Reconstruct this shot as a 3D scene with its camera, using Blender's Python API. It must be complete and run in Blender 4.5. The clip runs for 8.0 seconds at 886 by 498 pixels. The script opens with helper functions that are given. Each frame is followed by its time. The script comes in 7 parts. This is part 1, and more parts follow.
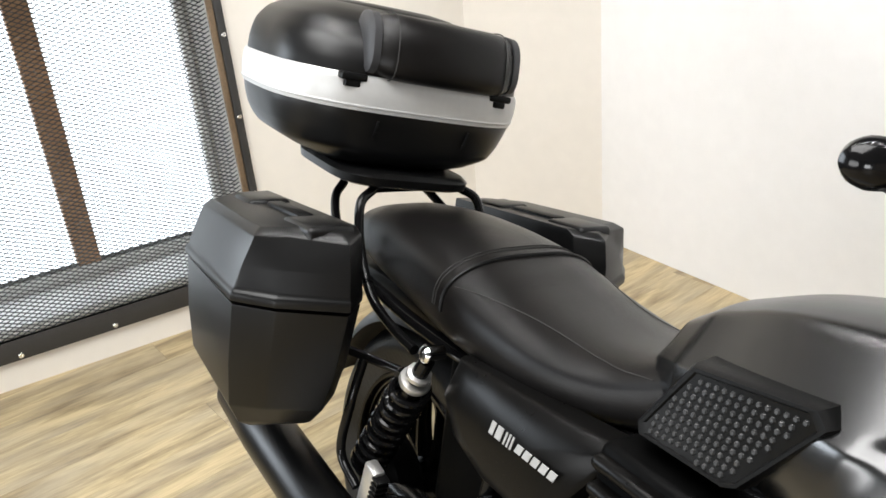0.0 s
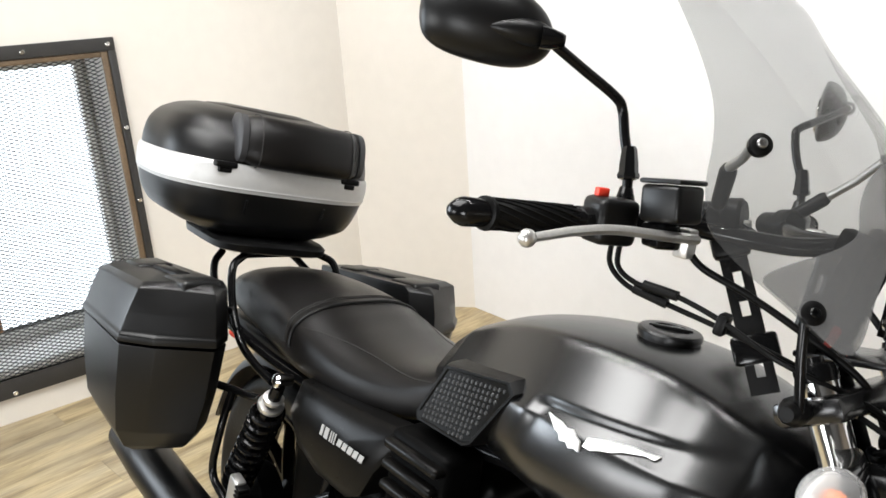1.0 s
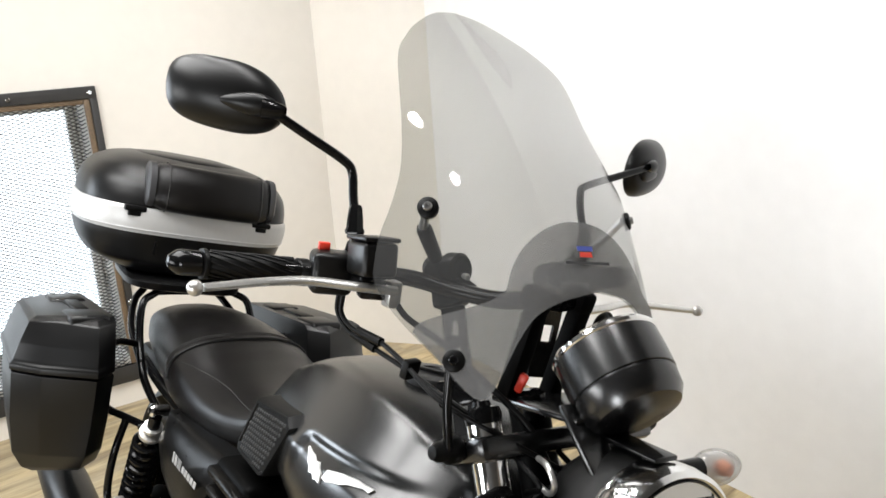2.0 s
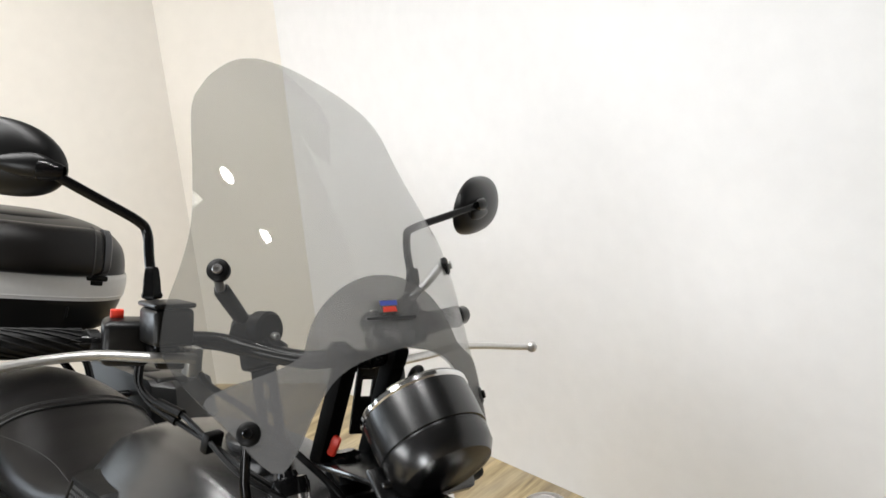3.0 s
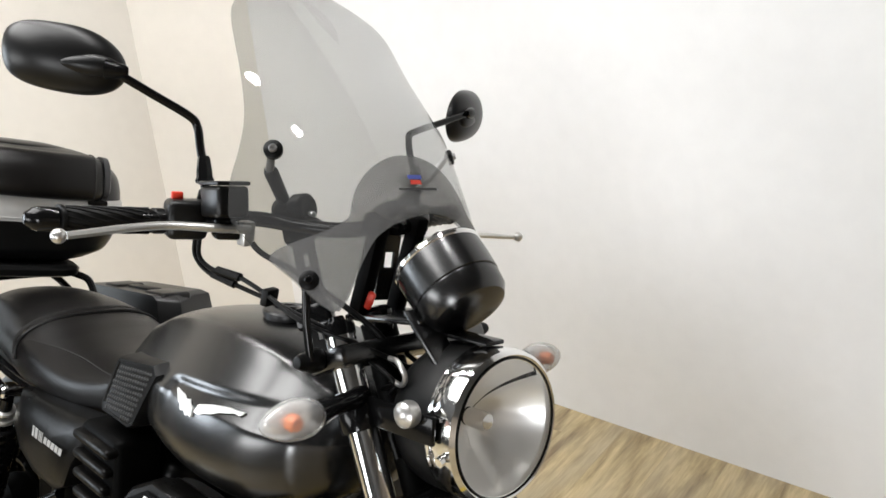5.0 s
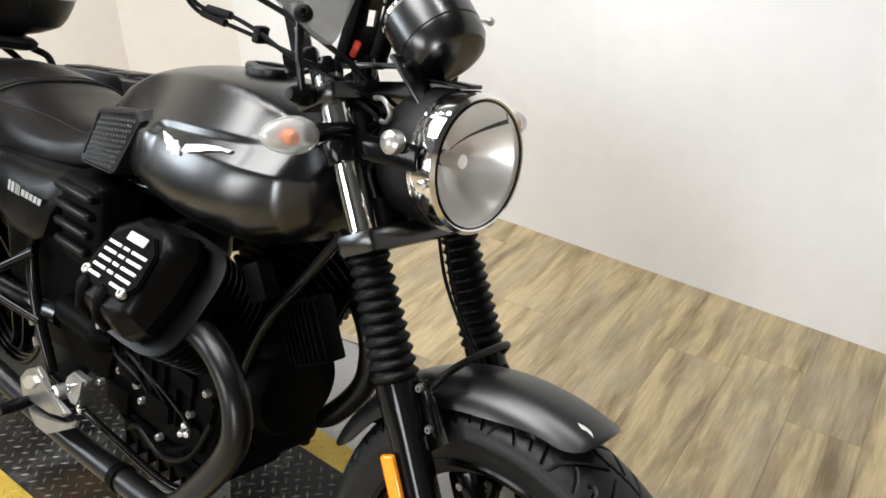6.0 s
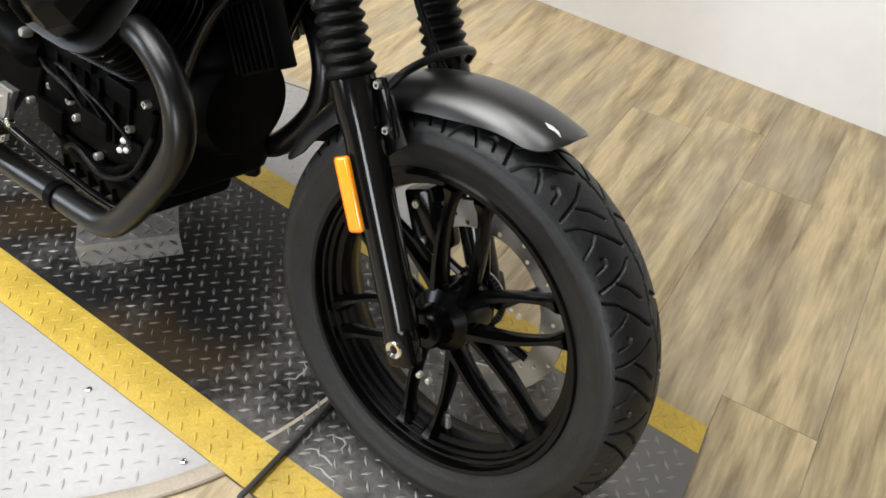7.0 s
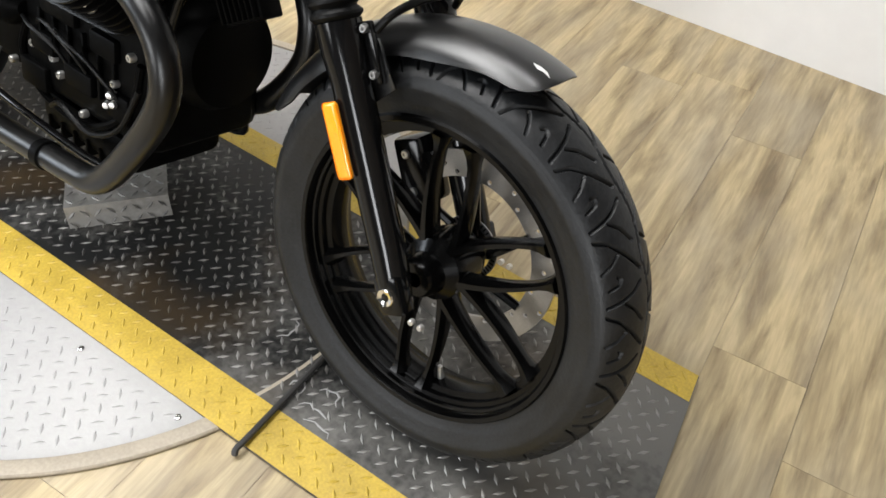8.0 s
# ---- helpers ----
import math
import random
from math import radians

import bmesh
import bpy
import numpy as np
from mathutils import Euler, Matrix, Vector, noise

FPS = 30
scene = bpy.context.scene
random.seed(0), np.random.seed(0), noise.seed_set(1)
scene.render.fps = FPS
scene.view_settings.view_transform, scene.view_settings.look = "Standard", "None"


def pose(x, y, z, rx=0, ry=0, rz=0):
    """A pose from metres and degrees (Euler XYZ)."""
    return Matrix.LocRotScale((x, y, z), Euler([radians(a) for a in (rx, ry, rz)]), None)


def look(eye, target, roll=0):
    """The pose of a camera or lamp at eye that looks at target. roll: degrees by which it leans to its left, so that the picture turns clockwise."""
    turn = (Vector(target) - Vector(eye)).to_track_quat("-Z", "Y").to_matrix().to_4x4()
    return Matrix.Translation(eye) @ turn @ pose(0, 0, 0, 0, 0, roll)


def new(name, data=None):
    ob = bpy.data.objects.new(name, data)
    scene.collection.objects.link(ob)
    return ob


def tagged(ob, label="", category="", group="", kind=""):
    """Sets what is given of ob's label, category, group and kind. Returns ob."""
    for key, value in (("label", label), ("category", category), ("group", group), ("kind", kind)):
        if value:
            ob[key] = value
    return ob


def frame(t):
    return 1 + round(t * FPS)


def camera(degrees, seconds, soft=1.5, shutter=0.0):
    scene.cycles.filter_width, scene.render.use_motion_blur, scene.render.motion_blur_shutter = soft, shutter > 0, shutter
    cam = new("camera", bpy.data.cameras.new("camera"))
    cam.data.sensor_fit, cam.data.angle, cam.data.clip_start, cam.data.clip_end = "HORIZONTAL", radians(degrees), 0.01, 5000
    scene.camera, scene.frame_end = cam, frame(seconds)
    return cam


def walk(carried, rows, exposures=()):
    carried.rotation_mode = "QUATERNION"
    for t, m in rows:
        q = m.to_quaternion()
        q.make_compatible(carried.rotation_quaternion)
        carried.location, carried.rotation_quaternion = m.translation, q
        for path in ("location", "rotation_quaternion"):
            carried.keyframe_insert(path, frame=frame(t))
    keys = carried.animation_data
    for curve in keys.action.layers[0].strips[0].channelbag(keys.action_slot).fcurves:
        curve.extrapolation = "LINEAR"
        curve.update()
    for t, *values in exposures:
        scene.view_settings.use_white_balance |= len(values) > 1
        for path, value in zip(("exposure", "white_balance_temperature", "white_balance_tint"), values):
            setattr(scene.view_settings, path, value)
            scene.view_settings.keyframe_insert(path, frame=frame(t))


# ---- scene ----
LENS = 58.387
cam = camera(LENS, 8.0, soft=1.6)
PATH = [
    (0, (1.0679, -0.5325, 1.3798), (0.1240, 0.0263, 0.8931), -5.41),
    (0.3, (1.1703, -0.5471, 1.3797), (0.2190, 0.0371, 0.9396), -6.61),
    (0.5, (1.2446, -0.5713, 1.3878), (0.3152, 0.0571, 0.9620), -4.83),
    (0.8, (1.3756, -0.6158, 1.4137), (0.4752, 0.0730, 1.0203), -1.31),
    (1, (1.4601, -0.6105, 1.4447), (0.5547, 0.0821, 1.0698), -3.80),
    (1.3, (1.5756, -0.5304, 1.4519), (0.6377, 0.1300, 1.0994), -4.12),
    (1.5, (1.6427, -0.4609, 1.4512), (0.6818, 0.1638, 1.0956), -3.81),
    (1.8, (1.7369, -0.3671, 1.4546), (0.7594, 0.2510, 1.1344), -3.18),
    (2, (1.7768, -0.3338, 1.4637), (0.8073, 0.2985, 1.1469), -4.02),
    (2.2, (1.8041, -0.3123, 1.4734), (0.8481, 0.3426, 1.1613), -4.09),
    (3.3, (1.8093, -0.2116, 1.4844), (0.9505, 0.5739, 1.1920), -5.22),
    (3.5, (1.8109, -0.2151, 1.4866), (0.9459, 0.5642, 1.1958), -4.54),
    (4, (1.8133, -0.2091, 1.4746), (0.9308, 0.5533, 1.1918), -3.68),
    (4.2, (1.8067, -0.2130, 1.4564), (0.9105, 0.5302, 1.1661), -5.66),
    (5.3, (1.9301, -0.5089, 1.4266), (1.1617, 0.3157, 1.0148), -4.55),
    (5.5, (1.9492, -0.5357, 1.4009), (1.2000, 0.2839, 0.9460), -3.58),
    (5.8, (1.9465, -0.5589, 1.3607), (1.2342, 0.2527, 0.8374), -2.02),
    (6, (1.9334, -0.5682, 1.3393), (1.2393, 0.2256, 0.7665), -0.87),
    (6.3, (1.9279, -0.5729, 1.3153), (1.2823, 0.1930, 0.6545), 1.51),
    (6.5, (1.9262, -0.5805, 1.2760), (1.3221, 0.1650, 0.5554), 1.82),
    (6.8, (1.9351, -0.5833, 1.2267), (1.3690, 0.1288, 0.4440), 2.80),
    (7, (1.9374, -0.5831, 1.1911), (1.4127, 0.1213, 0.3735), 3.81),
    (7.5, (1.9469, -0.5861, 1.1542), (1.4721, 0.1075, 0.2977), 6.27),
    (8, (1.9570, -0.6010, 1.1617), (1.4584, 0.0918, 0.3183), 3.65),
]
EXPO = [(0.0, -0.20), (1.5, -0.25), (2.2, -0.30), (3.5, -0.46), (5.0, -0.40), (6.0, -0.20), (7.0, -0.02), (8.0, 0.02)]
walk(cam, [(t, look(e, g, r)) for t, e, g, r in PATH], EXPO)

# ---- light ----
world = bpy.data.worlds.new("world")
scene.world = world
world.use_nodes = True
_n = world.node_tree.nodes
_sky = _n.new("ShaderNodeTexSky")
_sky.sky_type, _sky.sun_disc = "NISHITA", False
_sky.sun_elevation, _sky.sun_rotation = radians(38), radians(250)
world.node_tree.links.new(_sky.outputs[0], _n["Background"].inputs[0])
_n["Background"].inputs[1].default_value = 0.1


def area_lamp(name, size_x, size_y, watts, m, colour=(1, 1, 1)):
    data = bpy.data.lights.new(name, "AREA")
    data.shape, data.size, data.size_y, data.energy, data.color = "RECTANGLE", size_x, size_y, watts, colour
    ob = new(name, data)
    ob.matrix_world = m
    return ob


WALL_N, WALL_W, WALL_E, WALL_S, CEIL, FLOOR = 1.625, -1.675, 5.2, -4.2, 2.75, -0.010
# daylight lamps in unseen windows beside and behind the camera, added for the highlights
area_lamp("added_daylight_south", 2.3, 1.05, 92, look((-0.30, WALL_S - 0.02, 1.50), (-0.30, 0, 1.50)), (0.98, 0.99, 1.0))
area_lamp("added_daylight_west", 1.3, 1.1, 48, look((WALL_W - 0.02, -1.90, 1.55), (1, -1.9, 1.55)), (0.84, 0.92, 1.0))
area_lamp("added_daylight_southeast", 1.2, 1.2, 118, look((3.55, WALL_S - 0.02, 1.10), (3.55, 0, 1.00)), (0.96, 0.98, 1.0))
def ceiling_lamp(x, y, tx, ty, tz, watts, spread, size=0.11):
    data = bpy.data.lights.new("ceiling_lamp", "AREA")
    data.shape, data.size, data.energy, data.color, data.spread = "DISK", size, watts, (1.0, 0.99, 0.98), radians(spread)
    ob = new("ceiling_lamp", data)
    ob.matrix_world = look((x, y, CEIL - 0.04), (tx, ty, tz))
    return ob


# unseen lamps at the ceiling, added to brighten the white walls
for lx, watts in ((-0.9, 1.6), (0.6, 0.9), (1.9, 0.5), (3.2, 0.5)):
    ceiling_lamp(lx, 0.10, lx, WALL_N, 0.35, watts, 75)
ceiling_lamp(-0.5, 0.6, WALL_W, 0.7, 1.2, 4.0, 120)
# wide unseen lamp added over the space beside the motorcycle for the tank's highlight
area_lamp("overhead_highlight_lamp", 1.6, 1.25, 92, look((0.25, -0.66, CEIL - 0.03), (0.25, -0.659, 0)), (1.0, 0.995, 0.985))
# a row of round downlights in the ceiling
for ly, row, watts in ((0.30, (-1.0, -0.6, -0.2, 0.2, 0.6, 1.0, 1.4), 3.2),):
    for lx in row:
        ceiling_lamp(lx, ly, lx, ly + 0.01, 0, watts, 128, 0.09)

# ---- materials ----
def material(name, colour, rough=0.5, metal=0.0, spread=0.12, scale=8.0, bump=0.0, bump_scale=200.0, coat=0.0, spec=0.5):
    """A surface whose colour and roughness vary at two scales, with a fine relief."""
    m = bpy.data.materials.new(name)
    m.use_nodes = True
    nt = m.node_tree
    n, l = nt.nodes, nt.links
    b = n["Principled BSDF"]
    b.inputs["Metallic"].default_value = metal
    b.inputs["Coat Weight"].default_value = coat
    b.inputs["Coat Roughness"].default_value = 0.12
    b.inputs["Specular IOR Level"].default_value = spec
    co = n.new("ShaderNodeTexCoord")
    rv = 0.02 if spread < 0.07 else 0.12
    big, fine = n.new("ShaderNodeTexNoise"), n.new("ShaderNodeTexNoise")
    big.inputs["Scale"].default_value, big.inputs["Detail"].default_value = scale, 4
    fine.inputs["Scale"].default_value, fine.inputs["Detail"].default_value = scale * 14, 3
    l.new(co.outputs["Object"], big.inputs["Vector"])
    l.new(co.outputs["Object"], fine.inputs["Vector"])
    add = n.new("ShaderNodeMath")
    add.operation = "ADD"
    l.new(big.outputs["Fac"], add.inputs[0])
    l.new(fine.outputs["Fac"], add.inputs[1])
    ramp = n.new("ShaderNodeMapRange")
    ramp.inputs["From Min"].default_value, ramp.inputs["From Max"].default_value = 0.6, 1.4
    ramp.inputs["To Min"].default_value, ramp.inputs["To Max"].default_value = 1 - spread, 1 + spread
    l.new(add.outputs[0], ramp.inputs["Value"])
    mul = n.new("ShaderNodeVectorMath")
    mul.operation = "SCALE"
    mul.inputs[0].default_value = colour
    l.new(ramp.outputs[0], mul.inputs["Scale"])
    l.new(mul.outputs[0], b.inputs["Base Color"])
    rr = n.new("ShaderNodeMapRange")
    rr.inputs["From Min"].default_value, rr.inputs["From Max"].default_value = 0.6, 1.4
    rr.inputs["To Min"].default_value, rr.inputs["To Max"].default_value = rough * (1 - rv), min(1, rough * (1 + rv))
    l.new(add.outputs[0], rr.inputs["Value"])
    l.new(rr.outputs[0], b.inputs["Roughness"])
    if bump:
        grain, bp = n.new("ShaderNodeTexNoise"), n.new("ShaderNodeBump")
        grain.inputs["Scale"].default_value, grain.inputs["Detail"].default_value = bump_scale, 3
        bp.inputs["Strength"].default_value, bp.inputs["Distance"].default_value = bump, 0.002
        l.new(co.outputs["Object"], grain.inputs["Vector"])
        l.new(grain.outputs["Fac"], bp.inputs["Height"])
        l.new(bp.outputs[0], b.inputs["Normal"])
    return m


def wood_material(name, pale, dark, grey, length_scale=0.85):
    """Laminate planks: each piece gets its own shade; long streaks of grain along local y."""
    m = bpy.data.materials.new(name)
    m.use_nodes = True
    n, l = m.node_tree.nodes, m.node_tree.links
    b = n["Principled BSDF"]
    info, co, mp = n.new("ShaderNodeObjectInfo"), n.new("ShaderNodeTexCoord"), n.new("ShaderNodeMapping")
    off = n.new("ShaderNodeCombineXYZ")
    sc = n.new("ShaderNodeMath")
    sc.operation, sc.inputs[1].default_value = "MULTIPLY", 37.0
    l.new(info.outputs["Random"], sc.inputs[0])
    l.new(sc.outputs[0], off.inputs[0])
    l.new(sc.outputs[0], off.inputs[1])
    l.new(off.outputs[0], mp.inputs["Location"])
    mp.inputs["Rotation"].default_value = (0, 0, radians(-PLANK_YAW))
    l.new(co.outputs["Object"], mp.inputs["Vector"])
    stretch = n.new("ShaderNodeMapping")
    stretch.inputs["Scale"].default_value = (7.5, length_scale * 1.1, 1)
    l.new(mp.outputs[0], stretch.inputs["Vector"])
    streak, blot, fine = (n.new("ShaderNodeTexNoise") for _ in range(3))
    streak.inputs["Scale"].default_value, streak.inputs["Detail"].default_value, streak.inputs["Roughness"].default_value = 2.3, 8, 0.62
    streak.inputs["Distortion"].default_value = 0.35
    l.new(stretch.outputs[0], streak.inputs["Vector"])
    wide = n.new("ShaderNodeMapping")
    wide.inputs["Scale"].default_value = (3.0, 0.9, 1)
    l.new(mp.outputs[0], wide.inputs["Vector"])
    blot.inputs["Scale"].default_value, blot.inputs["Detail"].default_value = 2.4, 5
    l.new(wide.outputs[0], blot.inputs["Vector"])
    # small dark knots, a few to a plank
    spot, knot = n.new("ShaderNodeTexVoronoi"), n.new("ShaderNodeMapRange")
    kmap = n.new("ShaderNodeMapping")
    kmap.inputs["Scale"].default_value = (1.6, 0.8, 1)
    l.new(mp.outputs[0], kmap.inputs["Vector"])
    spot.inputs["Scale"].default_value = 3.6
    l.new(kmap.outputs[0], spot.inputs["Vector"])
    knot.inputs["From Min"].default_value, knot.inputs["From Max"].default_value = 0.015, 0.06
    knot.inputs["To Min"].default_value, knot.inputs["To Max"].default_value = 0.55, 1.0
    l.new(spot.outputs["Distance"], knot.inputs["Value"])
    s2 = n.new("ShaderNodeMapping")
    s2.inputs["Scale"].default_value = (90, 7, 1)
    l.new(mp.outputs[0], s2.inputs["Vector"])
    fine.inputs["Scale"].default_value, fine.inputs["Detail"].default_value = 1.5, 3
    l.new(s2.outputs[0], fine.inputs["Vector"])
    r1 = n.new("ShaderNodeValToRGB")
    r1.color_ramp.elements[0].position, r1.color_ramp.elements[0].color = 0.33, (*dark, 1)
    r1.color_ramp.elements[1].position, r1.color_ramp.elements[1].color = 0.58, (*pale, 1)
    l.new(streak.outputs["Fac"], r1.inputs["Fac"])
    mixg = n.new("ShaderNodeMix")
    mixg.data_type = "RGBA"
    rg = n.new("ShaderNodeMapRange")
    rg.inputs["From Min"].default_value, rg.inputs["From Max"].default_value, rg.inputs["To Max"].default_value = 0.42, 0.7, 0.75
    l.new(blot.outputs["Fac"], rg.inputs["Value"])
    l.new(rg.outputs[0], mixg.inputs["Factor"])
    l.new(r1.outputs[0], mixg.inputs[6])
    mixg.inputs[7].default_value = (*grey, 1)
    tone = n.new("ShaderNodeMapRange")
    tone.inputs["To Min"].default_value, tone.inputs["To Max"].default_value = 0.96, 1.04
    l.new(info.outputs["Random"], tone.inputs["Value"])
    ft = n.new("ShaderNodeMapRange")
    ft.inputs["From Min"].default_value, ft.inputs["From Max"].default_value = 0.3, 0.7
    ft.inputs["To Min"].default_value, ft.inputs["To Max"].default_value = 0.82, 1.08
    l.new(fine.outputs["Fac"], ft.inputs["Value"])
    tm = n.new("ShaderNodeMath")
    tm.operation = "MULTIPLY"
    l.new(tone.outputs[0], tm.inputs[0])
    l.new(ft.outputs[0], tm.inputs[1])
    kt = n.new("ShaderNodeMath")
    kt.operation = "MULTIPLY"
    l.new(tm.outputs[0], kt.inputs[0])
    l.new(knot.outputs[0], kt.inputs[1])
    vm = n.new("ShaderNodeVectorMath")
    vm.operation = "SCALE"
    l.new(mixg.outputs[2], vm.inputs[0])
    l.new(kt.outputs[0], vm.inputs["Scale"])
    l.new(vm.outputs[0], b.inputs["Base Color"])
    b.inputs["Roughness"].default_value = 0.42
    bp = n.new("ShaderNodeBump")
    bp.inputs["Strength"].default_value, bp.inputs["Distance"].default_value = 0.25, 0.001
    l.new(fine.outputs["Fac"], bp.inputs["Height"])
    l.new(bp.outputs[0], b.inputs["Normal"])
    return m


def worn_plate_material(name, paint, bare, dirt, cover, front=0.0):
    """Painted tread plate: paint worn through to bare metal, with brown dirt in patches."""
    m = bpy.data.materials.new(name)
    m.use_nodes = True
    n, l = m.node_tree.nodes, m.node_tree.links
    b = n["Principled BSDF"]
    co = n.new("ShaderNodeTexCoord")
    wear, soil, fine = (n.new("ShaderNodeTexNoise") for _ in range(3))
    for node, s in ((wear, 5.0), (soil, 3.3), (fine, 60.0)):
        node.inputs["Scale"].default_value, node.inputs["Detail"].default_value = s, 6
        l.new(co.outputs["Object"], node.inputs["Vector"])
    add = n.new("ShaderNodeMath")
    add.operation = "MULTIPLY_ADD"
    add.inputs[1].default_value = 0.45
    l.new(fine.outputs["Fac"], add.inputs[0])
    l.new(wear.outputs["Fac"], add.inputs[2])
    f1 = n.new("ShaderNodeMapRange")
    f1.inputs["From Min"].default_value, f1.inputs["From Max"].default_value = cover, cover + 0.3
    if front:  # barer to the front: wheel wear, with the stronger light there in the colour
        sep, roll, more = n.new("ShaderNodeSeparateXYZ"), n.new("ShaderNodeMapRange"), n.new("ShaderNodeMath")
        roll.inputs["From Min"].default_value, roll.inputs["From Max"].default_value, roll.inputs["To Max"].default_value = 1.0, 1.7, front
        l.new(co.outputs["Object"], sep.inputs[0])
        l.new(sep.outputs["X"], roll.inputs["Value"])
        l.new(add.outputs[0], more.inputs[0])
        l.new(roll.outputs[0], more.inputs[1])
        l.new(more.outputs[0], f1.inputs["Value"])
    else:
        l.new(add.outputs[0], f1.inputs["Value"])
    a = n.new("ShaderNodeMix")
    a.data_type = "RGBA"
    l.new(f1.outputs[0], a.inputs["Factor"])
    a.inputs[6].default_value, a.inputs[7].default_value = (*paint, 1), (*bare, 1)
    f2 = n.new("ShaderNodeMapRange")
    f2.inputs["From Min"].default_value, f2.inputs["From Max"].default_value, f2.inputs["To Max"].default_value = 0.52, 0.72, 0.7
    l.new(soil.outputs["Fac"], f2.inputs["Value"])
    c = n.new("ShaderNodeMix")
    c.data_type = "RGBA"
    l.new(f2.outputs[0], c.inputs["Factor"])
    l.new(a.outputs[2], c.inputs[6])
    c.inputs[7].default_value = (*dirt, 1)
    l.new(c.outputs[2], b.inputs["Base Color"])
    met = n.new("ShaderNodeMath")
    met.operation, met.inputs[1].default_value = "MULTIPLY", 0.55
    l.new(f1.outputs[0], met.inputs[0])
    l.new(met.outputs[0], b.inputs["Metallic"])
    b.inputs["Roughness"].default_value = 0.42
    b.inputs["Specular IOR Level"].default_value = 0.25
    bp = n.new("ShaderNodeBump")
    bp.inputs["Strength"].default_value, bp.inputs["Distance"].default_value = 0.3, 0.001
    l.new(fine.outputs["Fac"], bp.inputs["Height"])
    l.new(bp.outputs[0], b.inputs["Normal"])
    return m


def sheet_material(name, tint, haze, gloss_rough=0.02, gloss=1.0, film=0.55):
    """A thin clear sheet: tinted light passes, a faint film of dust scatters, and the surface mirrors by Fresnel."""
    m = bpy.data.materials.new(name)
    m.use_nodes = True
    n, l = m.node_tree.nodes, m.node_tree.links
    n.remove(n["Principled BSDF"])
    tr, gl, df = n.new("ShaderNodeBsdfTransparent"), n.new("ShaderNodeBsdfGlossy"), n.new("ShaderNodeBsdfDiffuse")
    tr.inputs[0].default_value = (*tint, 1)
    df.inputs[0].default_value = (film, film, film, 1)
    gl.inputs["Roughness"].default_value = gloss_rough
    lw, pw, fr = n.new("ShaderNodeLayerWeight"), n.new("ShaderNodeMath"), n.new("ShaderNodeMath")
    pw.operation, pw.inputs[1].default_value = "POWER", 4.0
    fr.operation, fr.inputs[1].default_value, fr.inputs[2].default_value = "MULTIPLY_ADD", 0.55 * gloss, 0.025 * gloss
    lw.inputs[0].default_value = 0.5
    l.new(lw.outputs["Facing"], pw.inputs[0])
    l.new(pw.outputs[0], fr.inputs[0])
    m1, m2 = n.new("ShaderNodeMixShader"), n.new("ShaderNodeMixShader")
    m1.inputs[0].default_value = haze
    l.new(tr.outputs[0], m1.inputs[1])
    l.new(df.outputs[0], m1.inputs[2])
    l.new(fr.outputs[0], m2.inputs[0])
    l.new(m1.outputs[0], m2.inputs[1])
    l.new(gl.outputs[0], m2.inputs[2])
    l.new(m2.outputs[0], n["Material Output"].inputs[0])
    return m


def glow_material(name, colour, strength):
    m = bpy.data.materials.new(name)
    m.use_nodes = True
    n = m.node_tree.nodes
    b = n["Principled BSDF"]
    b.inputs["Base Color"].default_value = (0, 0, 0, 1)
    b.inputs["Emission Color"].default_value, b.inputs["Emission Strength"].default_value = (*colour, 1), strength
    return m


PLANK_YAW = 6.6
M_WALL = material("warm_white_wall_paint", (0.80, 0.796, 0.790), 0.7, spread=0.03, scale=1.2, bump=0.12, bump_scale=120)
M_CREAM = material("cream_wall_paint", (0.76, 0.722, 0.660), 0.7, spread=0.03, scale=1.2, bump=0.12, bump_scale=120)
# unseen walls and ceiling; colours set for reflections in the black bodywork
M_BACKWALL = material("dark_unseen_wall_paint", (0.05, 0.049, 0.047), 0.7, spread=0.06, scale=1.5, bump=0.1, bump_scale=120)
M_TAN = material("tan_unseen_wall_paint", (0.30, 0.25, 0.20), 0.7, spread=0.05, scale=1.5, bump=0.1, bump_scale=120)
M_CEIL = material("dark_unseen_ceiling_paint", (0.05, 0.05, 0.05), 0.8, spread=0.04, scale=1.5)
M_WOOD = wood_material("plank_laminate", (0.535, 0.424, 0.238), (0.180, 0.126, 0.063), (0.385, 0.325, 0.228))
M_RING = material("grey_beige_edge_trim", (0.36, 0.31, 0.24), 0.5, spread=0.2, scale=12)
# last value: front end paler from wear and from light put into the colour
M_PLATE = worn_plate_material("worn_black_tread_plate", (0.009, 0.009, 0.009), (0.155, 0.15, 0.14), (0.058, 0.036, 0.014), 0.76, 0.37)
M_LUG = worn_plate_material("worn_tread_lugs", (0.030, 0.029, 0.028), (0.30, 0.292, 0.28), (0.080, 0.054, 0.026), 0.60, 0.32)
M_DISC = material("pale_aluminium_tread_plate", (0.315, 0.31, 0.305), 0.45, 0.12, spread=0.1, scale=6, bump=0.1)
M_TAPE = material("yellow_floor_tape", (0.50, 0.345, 0.040), 0.45, spread=0.25, scale=14, bump=0.15, bump_scale=90)
M_STEEL = worn_plate_material("bare_steel_tread", (0.17, 0.16, 0.145), (0.36, 0.35, 0.33), (0.12, 0.09, 0.055), 0.55)
M_SATIN = material("satin_black_paint", (0.002, 0.002, 0.0021), 0.26, spread=0.06, scale=5, coat=0.0, spec=0.92)
